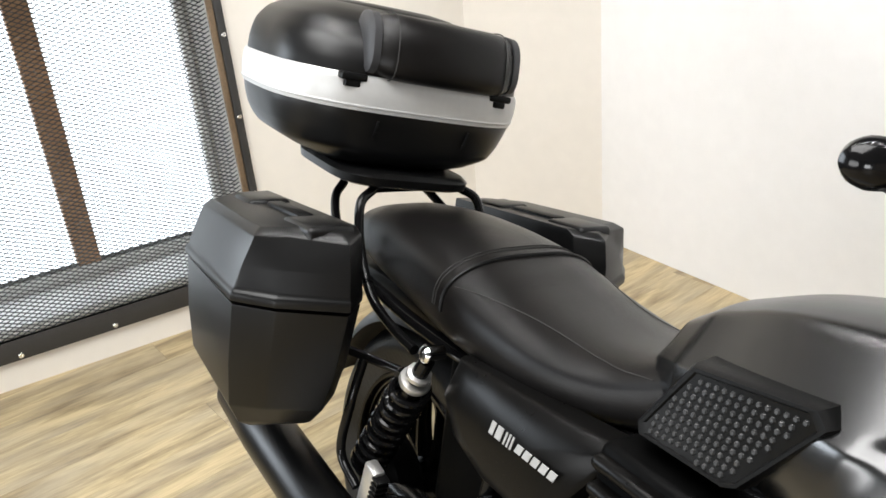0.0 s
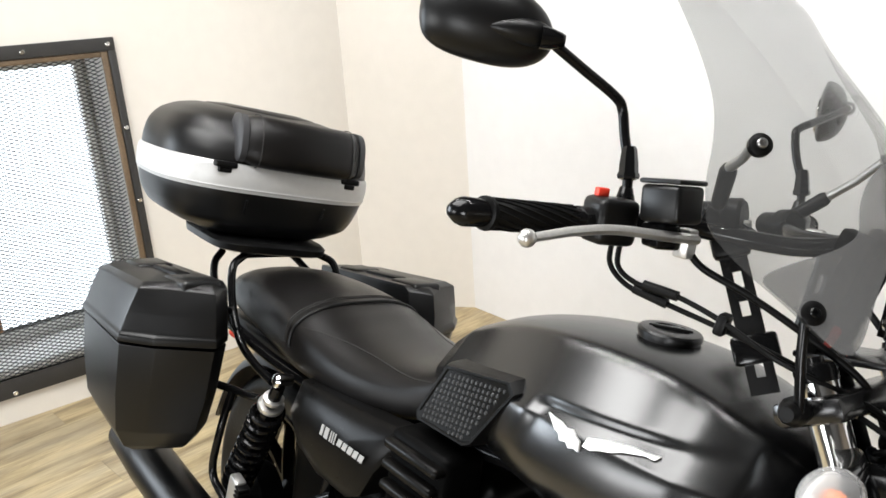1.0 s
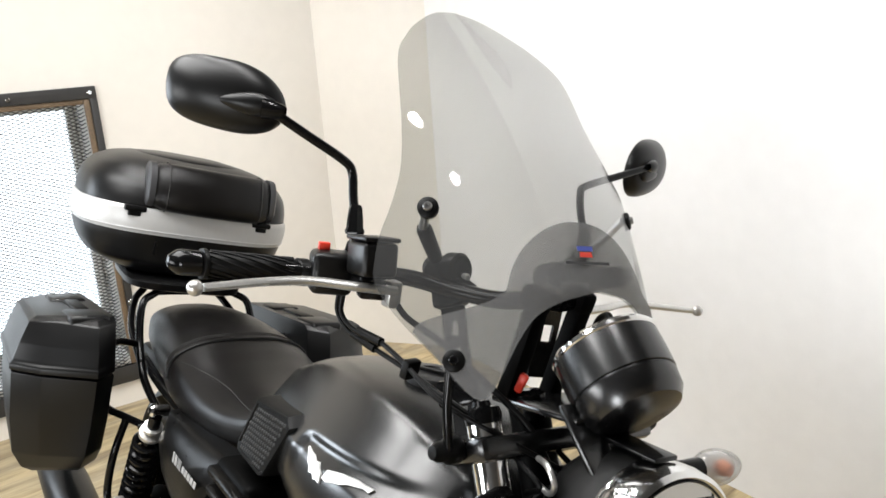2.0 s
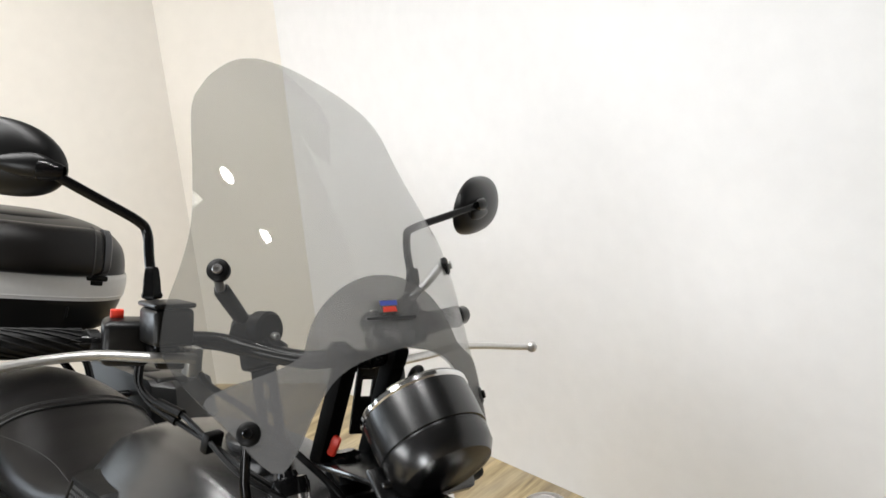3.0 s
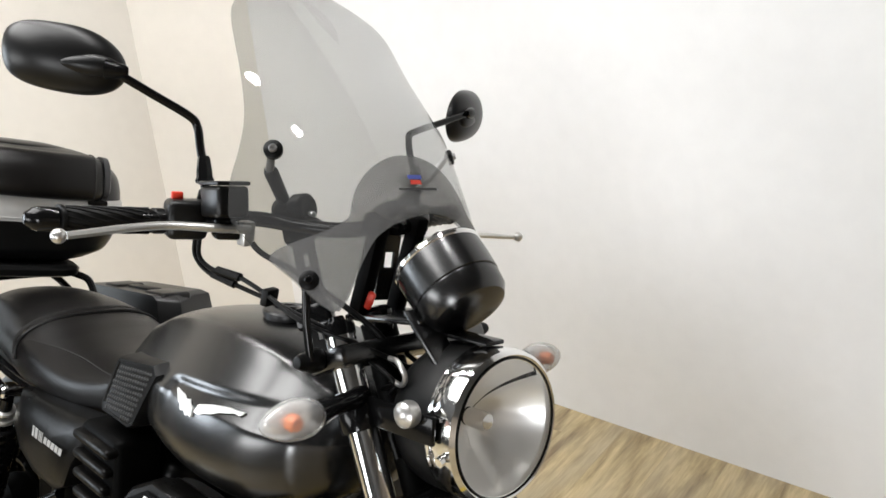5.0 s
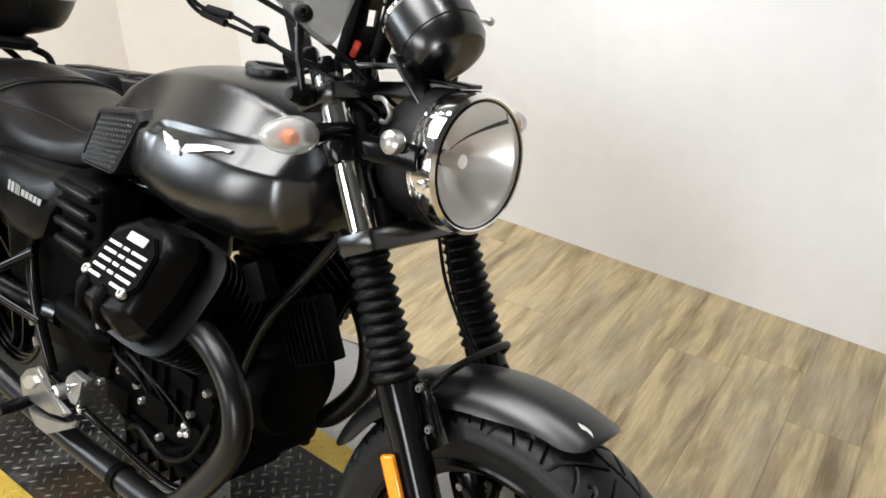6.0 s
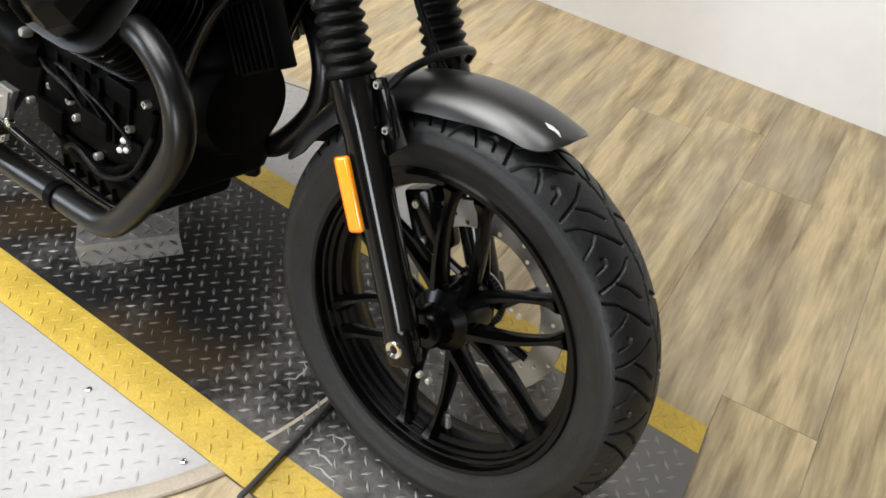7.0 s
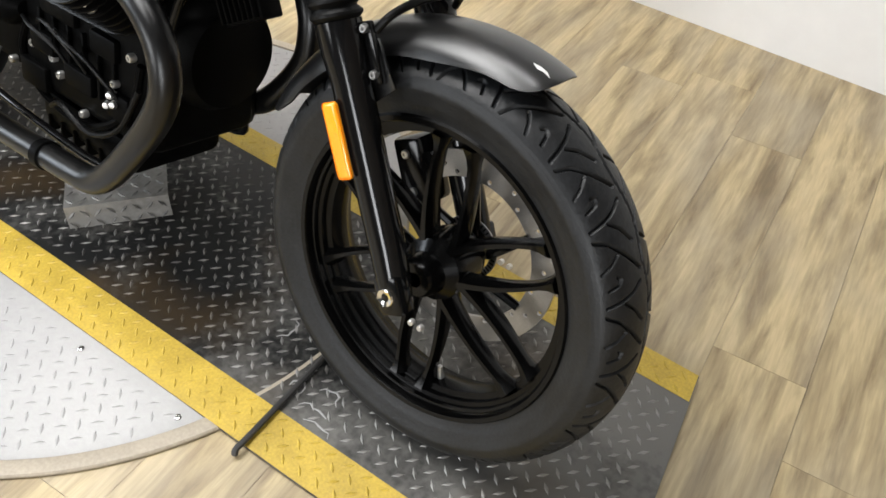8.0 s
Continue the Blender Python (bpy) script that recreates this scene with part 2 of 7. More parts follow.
M_GUARD = material("satin_black_mudguard_paint", (0.002, 0.002, 0.0021), 0.33, spread=0.06, scale=5, spec=0.75)
M_GLOSS = material("gloss_black_paint", (0.004, 0.004, 0.0042), 0.15, spread=0.1, scale=9, coat=0.06, spec=0.20)
M_ENGINE = material("black_engine_paint", (0.002, 0.002, 0.002), 0.46, spread=0.25, scale=18, bump=0.12, bump_scale=300, spec=0.03)
M_WHEEL = material("black_wheel_paint", (0.0015, 0.0015, 0.0015), 0.20, spread=0.12, scale=12, spec=0.16)
M_ROCKER = material("black_rocker_paint", (0.003, 0.0028, 0.0026), 0.30, spread=0.12, scale=14, bump=0.08, bump_scale=500, spec=0.11)
M_PLASTIC = material("black_moulded_plastic", (0.002, 0.002, 0.0021), 0.36, spread=0.06, scale=10, bump=0.02, bump_scale=900, spec=0.34)
M_VINYL = material("black_seat_vinyl", (0.0045, 0.004, 0.0038), 0.31, spread=0.12, scale=14, bump=0.2, bump_scale=700, spec=0.22)
M_RUBBER = material("tyre_rubber", (0.0075, 0.0080, 0.0088), 0.46, spread=0.75, scale=16, bump=0.35, bump_scale=120, spec=0.34)
M_BLACKRUB = material("black_rubber", (0.003, 0.003, 0.003), 0.40, spread=0.15, scale=20, bump=0.1, spec=0.14)
M_EXHAUST = material("black_exhaust_coating", (0.003, 0.003, 0.0031), 0.32, spread=0.18, scale=10, bump=0.08, bump_scale=400, spec=0.35)
M_MATTE = material("matt_black_paint", (0.004, 0.004, 0.004), 0.50, spread=0.10, scale=12, spec=0.22)
M_CHROME = material("chrome", (0.88, 0.875, 0.865), 0.11, 1.0, spread=0.03)
M_ALU = material("cast_aluminium", (0.62, 0.61, 0.59), 0.32, 0.85, spread=0.1, scale=20, bump=0.1)
M_SILVER = material("silver_painted_plastic", (0.52, 0.52, 0.515), 0.40, 0.25, spread=0.04, scale=6)
M_DECAL = material("silver_print", (0.72, 0.72, 0.70), 0.4, 0.1, spread=0.03)
M_RED = material("red_plastic", (0.75, 0.045, 0.02), 0.4, spread=0.08)
M_BLUE = material("blue_print", (0.06, 0.09, 0.42), 0.5, spread=0.05)
M_AMBER = material("amber_reflector", (0.95, 0.33, 0.01), 0.18, spread=0.08, scale=30, coat=0.5)
M_BULB = material("amber_bulb", (0.85, 0.22, 0.05), 0.3, spread=0.1)
M_DISCROTOR = material("steel_brake_disc", (0.30, 0.295, 0.29), 0.32, 0.95, spread=0.1, scale=30)
M_CASTING = material("tarnished_cast_aluminium", (0.36, 0.355, 0.345), 0.36, 0.9, spread=0.22, scale=30, bump=0.15)
M_FRAMEWOOD = material("dark_stained_wood", (0.14, 0.095, 0.055), 0.6, spread=0.35, scale=9, bump=0.3, bump_scale=60)
M_MULLION = material("orange_brown_wood", (0.36, 0.20, 0.10), 0.5, spread=0.2, scale=8)
M_BLACKMET = material("black_painted_steel", (0.030, 0.029, 0.028), 0.5, spread=0.2, scale=12, bump=0.1)
M_WHITE = material("white_gloss_paint", (0.78, 0.78, 0.76), 0.4, spread=0.03)
M_SCREEN = sheet_material("smoke_tinted_sheet", (0.785, 0.79, 0.785), 0.035)
M_SCREENRIM = sheet_material("smoke_shading_sheet", (0.63, 0.63, 0.625), 0.24, 0.25, 0.25, 0.36)
M_HEADLENS = sheet_material("headlight_glass", (0.97, 0.97, 0.965), 0.06, 0.03)
M_FROST = sheet_material("frosted_indicator_lens", (0.92, 0.91, 0.89), 0.38, 0.06)
M_CLEAR = sheet_material("clear_lens", (0.95, 0.95, 0.94), 0.04, 0.04)
M_REFLECTOR = material("headlight_reflector", (0.95, 0.94, 0.92), 0.28, 0.55, spread=0.03, scale=25)
M_SKYGLOW = glow_material("overcast_daylight", (0.84, 0.92, 1.0), 4.6)
M_PRINT = material("grey_print", (0.33, 0.33, 0.325), 0.45, spread=0.1)
M_STITCH = material("dark_stitching", (0.016, 0.015, 0.014), 0.6, spread=0.1, scale=15)
M_STUD = material("rubber_studs", (0.020, 0.020, 0.020), 0.45, spread=0.1, scale=15)
M_PADGREY = material("grey_vinyl", (0.028, 0.028, 0.030), 0.5, spread=0.1, scale=15, bump=0.2, bump_scale=500)


# ---- mesh helpers ----
def finish(bm, sharp=38):
    bmesh.ops.remove_doubles(bm, verts=bm.verts, dist=1e-6)
    bmesh.ops.recalc_face_normals(bm, faces=bm.faces)
    for f in bm.faces:
        f.smooth = True
    lim = radians(sharp)
    for e in bm.edges:
        if len(e.link_faces) == 2 and e.calc_face_angle(0) > lim:
            e.smooth = False
    return bm


def part(name, bm, mat, parent=None, label="", sharp=38):
    """Links a bmesh as one mesh object under a thing or a part."""
    finish(bm, sharp)
    me = bpy.data.meshes.new(name)
    bm.to_mesh(me)
    bm.free()
    me.materials.append(mat)
    ob = new(name, me)
    ob.parent = parent
    return tagged(ob, label) if label else ob


def same_mesh(name, ob, parent, m):
    """Another object on the mesh of ob, placed by m."""
    o = new(name, ob.data)
    o.parent = parent
    o.matrix_local = m
    return o


def structure(ob, label, category=""):
    return tagged(ob, label, category, kind="structure")


def add_box(bm, lo, hi, m=None, bevel=0.0, seg=2):
    r = bmesh.ops.create_cube(bm, size=1)
    vs = r["verts"]
    c = [(a + b) / 2 for a, b in zip(lo, hi)]
    s = [b - a for a, b in zip(lo, hi)]
    for v in vs:
        v.co = Vector((c[0] + v.co.x * s[0], c[1] + v.co.y * s[1], c[2] + v.co.z * s[2]))
    if bevel:
        es = list({e for v in vs for e in v.link_edges})
        g = bmesh.ops.bevel(bm, geom=es, offset=bevel, segments=seg, affect="EDGES", profile=0.5)
        vs = list({v for f in g["faces"] for v in f.verts} | {v for v in vs if v.is_valid})
    if m is not None:
        bmesh.ops.transform(bm, matrix=m, verts=vs)
    return vs


def box(lo, hi, bevel=0.003, m=None, seg=2):
    bm = bmesh.new()
    add_box(bm, lo, hi, m, bevel, seg)
    return bm


def smooth_path(pts, n=6):
    """Catmull-Rom through the points."""
    p = [Vector(q) for q in pts]
    p = [2 * p[0] - p[1]] + p + [2 * p[-1] - p[-2]]
    out = []
    for i in range(1, len(p) - 2):
        for k in range(n):
            t = k / n
            a, b, c, d = p[i - 1], p[i], p[i + 1], p[i + 2]
            out.append(0.5 * (2 * b + (c - a) * t + (2 * a - 5 * b + 4 * c - d) * t * t + (3 * b - a - 3 * c + d) * t ** 3))
    out.append(p[-2])
    return out


def add_rings(bm, rings, close=True, caps=True):
    vs = [[bm.verts.new(q) for q in r] for r in rings]
    n = len(vs[0])
    for a, b in zip(vs, vs[1:]):
        for i in range(n if close else n - 1):
            j = (i + 1) % n
            bm.faces.new((a[i], a[j], b[j], b[i]))
    if caps:
        bm.faces.new(vs[0])
        bm.faces.new(vs[-1][::-1])
    return vs


def add_tube(bm, path, radius, seg=10, caps=True):
    """A round bar along the path; radius is a number or one for each point."""
    path = [Vector(p) for p in path]
    rad = radius if isinstance(radius, (list, tuple)) else [radius] * len(path)
    d = (path[1] - path[0]).normalized()
    u = d.orthogonal().normalized()
    rings = []
    for i, p in enumerate(path):
        a, b = path[max(i - 1, 0)], path[min(i + 1, len(path) - 1)]
        nd = (b - a).normalized()
        u = (u - nd * u.dot(nd)).normalized()
        w = nd.cross(u)
        rings.append([p + (u * math.cos(k * math.tau / seg) + w * math.sin(k * math.tau / seg)) * rad[i] for k in range(seg)])
    add_rings(bm, rings, True, caps)


def tube(pts, radius, n=6, seg=10, straight=False):
    bm = bmesh.new()
    add_tube(bm, pts if straight else smooth_path(pts, n), radius, seg)
    return bm


def add_lathe(bm, origin, axis, profile, seg=32, closed=False):
    """Turns (radius, along) pairs about the axis through origin."""
    o, a = Vector(origin), Vector(axis).normalized()
    u = a.orthogonal().normalized()
    if abs(a.y) > 0.9:
        u = Vector((1, 0, 0))
    w = a.cross(u)
    rings = [[o + a * h + (u * math.cos(k * math.tau / seg) + w * math.sin(k * math.tau / seg)) * max(r, 1e-5) for k in range(seg)] for r, h in profile]
    if closed:
        rings.append(rings[0])
    add_rings(bm, rings, True, False)
    if not closed:
        bmesh.ops.remove_doubles(bm, verts=bm.verts, dist=5e-5)


def lathe(origin, axis, profile, seg=32, closed=False):
    bm = bmesh.new()
    add_lathe(bm, origin, axis, profile, seg, closed)
    return bm


def super_ring(seg, a, b, p):
    out = []
    for k in range(seg):
        t = math.tau * k / seg
        c, s = math.cos(t), math.sin(t)
        out.append((a * math.copysign(abs(c) ** (2 / p), c), b * math.copysign(abs(s) ** (2 / p), s)))
    return out


def interp(table, x):
    """Smooth values between the rows of a table sorted by its first column."""
    if x <= table[0][0]:
        return table[0][1:]
    for i, (r0, r1) in enumerate(zip(table, table[1:])):
        if x <= r1[0]:
            t = (x - r0[0]) / (r1[0] - r0[0])
            rp, rn = table[max(i - 1, 0)], table[min(i + 2, len(table) - 1)]
            res = []
            for k in range(1, len(r0)):
                a, b, c, d = rp[k], r0[k], r1[k], rn[k]
                res.append(0.5 * (2 * b + (c - a) * t + (2 * a - 5 * b + 4 * c - d) * t * t + (3 * b - a - 3 * c + d) * t ** 3))
            return res
    return table[-1][1:]


def prism(outline, m, depth, bevel=0.0):
    """An outline of (x, y) given thickness along z, placed by m."""
    bm = bmesh.new()
    lo = [bm.verts.new((x, y, 0)) for x, y in outline]
    hi = [bm.verts.new((x, y, depth)) for x, y in outline]
    n = len(outline)
    bm.faces.new(lo[::-1])
    top = bm.faces.new(hi)
    for i in range(n):
        bm.faces.new((lo[i], lo[(i + 1) % n], hi[(i + 1) % n], hi[i]))
    if bevel:
        bmesh.ops.bevel(bm, geom=list(top.edges), offset=bevel, segments=2, affect="EDGES")
    bmesh.ops.transform(bm, matrix=m, verts=bm.verts)
    return bm


def ease(t):
    t = min(1.0, max(0.0, t))
    return t * t * (3 - 2 * t)


def frame_of(origin, ex, ey):
    """A pose with the given x axis and (nearly) the given y axis."""
    ex = Vector(ex).normalized()
    ez = ex.cross(Vector(ey)).normalized()
    ey = ez.cross(ex)
    return Matrix(((ex.x, ey.x, ez.x, origin[0]), (ex.y, ey.y, ez.y, origin[1]), (ex.z, ey.z, ez.z, origin[2]), (0, 0, 0, 1)))


def bolt_bm(pos, axis, r=0.006, h=0.006):
    return lathe(pos, axis, [(0, -0.004), (r, -0.004), (r, h * 0.7), (r * 0.8, h), (r * 0.45, h), (r * 0.4, h * 0.5), (0, h * 0.5)], 12)


# ---- the room ----
def wall_slab(name, lo, hi, label, mat=None):
    return structure(part(name, box(lo, hi, 0), mat or M_WALL), label, "wall")


T = 0.14
WIN = (-1.05, 0.270, 0.180, 1.300)  # window opening: y from, y to, z from, z to
# north wall behind the motorcycle, with the angled corner panel
wall_slab("wall_north", (-1.2399, WALL_N, FLOOR - 0.05), (WALL_E + T, WALL_N + T, CEIL), "plain warm white painted wall behind the motorcycle")
structure(part("wall_corner", prism([(WALL_W, 1.29), (-1.24, WALL_N), (-1.24, 1.78), (WALL_W - 0.14, 1.78), (WALL_W - 0.14, 1.29)], Matrix.Translation((0, 0, FLOOR - 0.05)), CEIL - FLOOR + 0.05), M_CREAM),
          "angled cream corner panel between two walls", "wall")
D = 0.36
# unseen stretch of wall, dark so that the tank reflects dark
bm = bmesh.new()
for lo, hi in (((WALL_W - D, WALL_S, FLOOR - 0.05), (WALL_W, -2.60, CEIL)), ((WALL_W - D, -2.60, FLOOR - 0.05), (WALL_W, -1.20, 0.95)), ((WALL_W - D, -2.60, 2.15), (WALL_W, -1.20, CEIL))):
    add_box(bm, lo, hi)
structure(part("wall_side", bm, M_BACKWALL), "unseen dark grey wall, set for reflections, with an added window", "wall")
bm = bmesh.new()
for lo, hi in (((WALL_W - D, -1.20, FLOOR - 0.05), (WALL_W, WIN[0], CEIL)), ((WALL_W - D, WIN[1], FLOOR - 0.05), (WALL_W, 1.29, CEIL)),
               ((WALL_W - D, WIN[0], FLOOR - 0.05), (WALL_W, WIN[1], WIN[2])), ((WALL_W - D, WIN[0], WIN[3]), (WALL_W, WIN[1], CEIL))):
    add_box(bm, lo, hi)
structure(part("wall_west", bm, M_CREAM), "cream wall with a deep mesh-covered window opening", "wall")
bm = bmesh.new()
add_box(bm, (WALL_E, WALL_S, FLOOR - 0.05), (WALL_E + T, WALL_N, CEIL))
structure(part("wall_east", bm, M_TAN), "unseen side wall, tan for the reflections", "wall")
# unseen wall; its openings are added for two of the daylight lamps
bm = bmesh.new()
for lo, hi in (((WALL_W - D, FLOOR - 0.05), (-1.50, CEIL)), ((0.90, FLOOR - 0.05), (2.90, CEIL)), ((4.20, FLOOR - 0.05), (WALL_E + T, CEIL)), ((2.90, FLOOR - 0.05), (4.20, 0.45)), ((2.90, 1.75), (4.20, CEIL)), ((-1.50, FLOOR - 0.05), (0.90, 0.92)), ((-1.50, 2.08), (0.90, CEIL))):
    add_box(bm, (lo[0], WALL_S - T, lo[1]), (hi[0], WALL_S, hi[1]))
structure(part("wall_south", bm, M_BACKWALL), "unseen dark grey wall, set for reflections, with two added windows", "wall")
structure(part("ceiling", box((WALL_W - D, WALL_S - T, CEIL), (WALL_E + T, WALL_N + T, CEIL + 0.1), 0), M_CEIL), "unseen ceiling, dark for the reflections", "ceiling")


def plain_window(name, a, b, z0, z1, at):
    """A frame of four bars round an opening; at(u, v, z) gives the place: u along the wall, v into it."""
    win = structure(new(name), "unseen window added round a daylight lamp", "window")
    bmf = bmesh.new()
    for u0, v0, u1, v1 in ((a, z0, b, z0 + 0.05), (a, z1 - 0.05, b, z1), (a, z0 + 0.05, a + 0.05, z1 - 0.05), (b - 0.05, z0 + 0.05, b, z1 - 0.05)):
        p, q = at(u0, 0.05, v0), at(u1, 0.11, v1)
        add_box(bmf, tuple(min(x, y) for x, y in zip(p, q)), tuple(max(x, y) for x, y in zip(p, q)), None, 0.004)
    part("window_frame", bmf, M_BLACKMET, win)


# unseen windows, added to frame the daylight lamps
plain_window("added_window_2", -1.50, 0.90, 0.92, 2.08, lambda u, v, z: (u, WALL_S - v, z))
plain_window("added_window_3", -2.60, -1.20, 0.95, 2.15, lambda u, v, z: (WALL_W - v, u, z))
plain_window("added_window_4", 2.90, 4.20, 0.45, 1.75, lambda u, v, z: (u, WALL_S - v, z))
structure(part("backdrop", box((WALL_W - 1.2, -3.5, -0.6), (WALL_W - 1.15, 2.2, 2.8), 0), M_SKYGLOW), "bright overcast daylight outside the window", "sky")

# ---- the window behind the expanded-metal guard ----
window = structure(new("window_1"), "deep window with a wooden mullion behind a guard", "window")
gx = WALL_W - D + 0.04
bm = bmesh.new()
for lo, hi in (((WIN[0], WIN[2]), (WIN[1], WIN[2] + 0.06)), ((WIN[0], WIN[3] - 0.05), (WIN[1], WIN[3])), ((WIN[0], WIN[2] + 0.06), (WIN[0] + 0.05, WIN[3] - 0.05)), ((WIN[1] - 0.035, WIN[2] + 0.06), (WIN[1], WIN[3] - 0.05))):
    add_box(bm, (gx - 0.02, lo[0], lo[1]), (gx + 0.03, hi[0], hi[1]), None, 0.004)
part("window_frame", bm, M_WHITE, window)
part("mullion", box((gx - 0.02, -0.312, WIN[2] + 0.06), (gx + 0.035, -0.229, WIN[3] - 0.05), 0.005), M_MULLION, window, "orange-brown wooden mullion")
part("window_sill", box((gx + 0.034, WIN[0], WIN[2]), (WALL_W - 0.02, WIN[1], WIN[2] + 0.012), 0.002), M_WHITE, window)
for a, b in ((WIN[0] + 0.05, -0.312), (-0.229, WIN[1] - 0.035)):
    pane = part("pane", box((gx, a, WIN[2] + 0.06), (gx + 0.005, b, WIN[3] - 0.05), 0), M_CLEAR, window)
    pane.visible_shadow = False

guard = structure(new("window_guard"), "black steel frame with expanded-metal mesh bolted over the window", "window guard")
fx0, fx1 = WALL_W + 0.002, WALL_W + 0.022
bm = bmesh.new()
B0 = (-1.10, 0.314, 0.095, 1.350)
fw = 0.047
for lo, hi in (((B0[0], B0[2]), (B0[1], B0[2] + 0.075)), ((B0[0], B0[3] - fw), (B0[1], B0[3])), ((B0[0], B0[2] + 0.075), (B0[0] + fw, B0[3] - fw)), ((B0[1] - 0.028, B0[2] + 0.075), (B0[1], B0[3] - fw))):
    add_box(bm, (fx0, lo[0], lo[1]), (fx1, hi[0], hi[1]), None, 0.002)
part("frame", bm, M_BLACKMET, guard)
bm = bmesh.new()
add_box(bm, (fx0, WIN[1] - 0.008, B0[2] + 0.076), (fx1 - 0.006, B0[1] - 0.029, B0[3] - fw - 0.001), None, 0.003)
add_box(bm, (fx0, B0[0] + fw + 0.001, WIN[3] - 0.018), (fx1 - 0.006, WIN[1] - 0.009, B0[3] - fw - 0.001), None, 0.003)
part("inner_batten", bm, M_FRAMEWOOD, guard, "dark weathered wood batten")
# expanded metal: two families of slanting strands with thick knots where they meet
bm = bmesh.new()
my0, my1, mz0, mz1 = B0[0] + fw, WIN[1] + 0.0, B0[2] + 0.07, WIN[3] + 0.0
PY, PZ, mx = 0.032, 0.0145, WALL_W + 0.006
rows_n, cols_n = int((mz1 - mz0) / (PZ / 2)), int((my1 - my0) / PY)
verts, faces = [], []


def strand(y0, z0, y1, z1, w0=0.0017, d=0.0026):
    i = len(verts)
    dy, dz = y1 - y0, z1 - z0
    ln = math.hypot(dy, dz)
    ny, nz = -dz / ln * w0, dy / ln * w0
    for yy, zz in ((y0, z0), (y1, z1)):
        verts.extend(((mx + d, yy + ny, zz + nz), (mx - d, yy + ny * 0.6, zz + nz * 0.6), (mx, yy - ny, zz - nz)))
    faces.extend(((i, i + 1, i + 4, i + 3), (i + 1, i + 2, i + 5, i + 4), (i + 2, i, i + 3, i + 5)))


for r in range(rows_n):
    z = mz0 + r * PZ / 2
    for c in range(cols_n):
        y = my0 + c * PY + (PY / 2 if r % 2 else 0)
        if y + PY / 2 > my1:
            continue
        strand(y, z, y + PY / 2, z + PZ / 2)
        strand(y, z, y - PY / 2, z + PZ / 2)
        strand(y - 0.005, z, y + 0.005, z, 0.0021, 0.003)
me = bpy.data.meshes.new("mesh_panel")
me.from_pydata(verts, [], faces)
me.materials.append(M_BLACKMET)
mesh_panel = new("mesh_panel", me)
mesh_panel.parent = guard
tagged(mesh_panel, "black expanded-metal mesh", kind="stuff")
first = part("bolt", bolt_bm((0, 0, 0), (1, 0, 0), 0.0085, 0.006), M_CHROME, guard, "bright bolt head")
spots = [(0.288, 1.327), (0.0, 1.325), (-0.29, 1.325), (-0.58, 1.325), (0.300, 1.018), (0.300, 0.734), (0.300, 0.45), (0.288, 0.112), (-0.01, 0.112), (-0.277, 0.112), (-0.58, 0.112)]
for i, (y, z) in enumerate(spots):
    m = Matrix.Translation((fx1 + 0.001, y, z))
    if i == 0:
        first.matrix_local = m
    else:
        same_mesh("bolt", first, guard, m)

# ---- the lift plate, turntable disc, tape ----
PYAW, PH = radians(2.5), 0.306


def plate_xy(u, v):
    """The platform narrows slightly towards its front end."""
    x = 1.2 + u
    near, far = -0.2290 + 0.0653 * u, 0.3865 + 0.0232 * u
    return Vector((x, near + (far - near) * (v + PH) / (2 * PH)))


def plate_end(v):
    return 0.630 - 0.175 * (v - PH)


DISC_C, DISC_R = Vector((0.588, 0.024)), 0.675
plate = tagged(new("lift_platform"), "worn black tread-plate motorcycle lift platform set in the floor", "lift")
U0 = -1.36
out = [plate_xy(U0, -PH), plate_xy(plate_end(-PH), -PH), plate_xy(plate_end(PH), PH), plate_xy(U0, PH)]
part("deck", prism([tuple(p) for p in out], Matrix.Translation((0, 0, FLOOR + 0.002)), -FLOOR - 0.002, 0.001), M_PLATE, plate)
for sgn in (-1, 1):
    a, b = (-PH, -PH + 0.084) if sgn < 0 else (PH - 0.067, PH)
    out = [plate_xy(U0, a), plate_xy(plate_end(a) - 0.002, a), plate_xy(plate_end(b) - 0.002, b), plate_xy(U0, b)]
    part("tape_stripe", prism([tuple(p) for p in out], Matrix.Translation((0, 0, 0.0003)), 0.0006), M_TAPE, plate, "scuffed yellow edge tape")


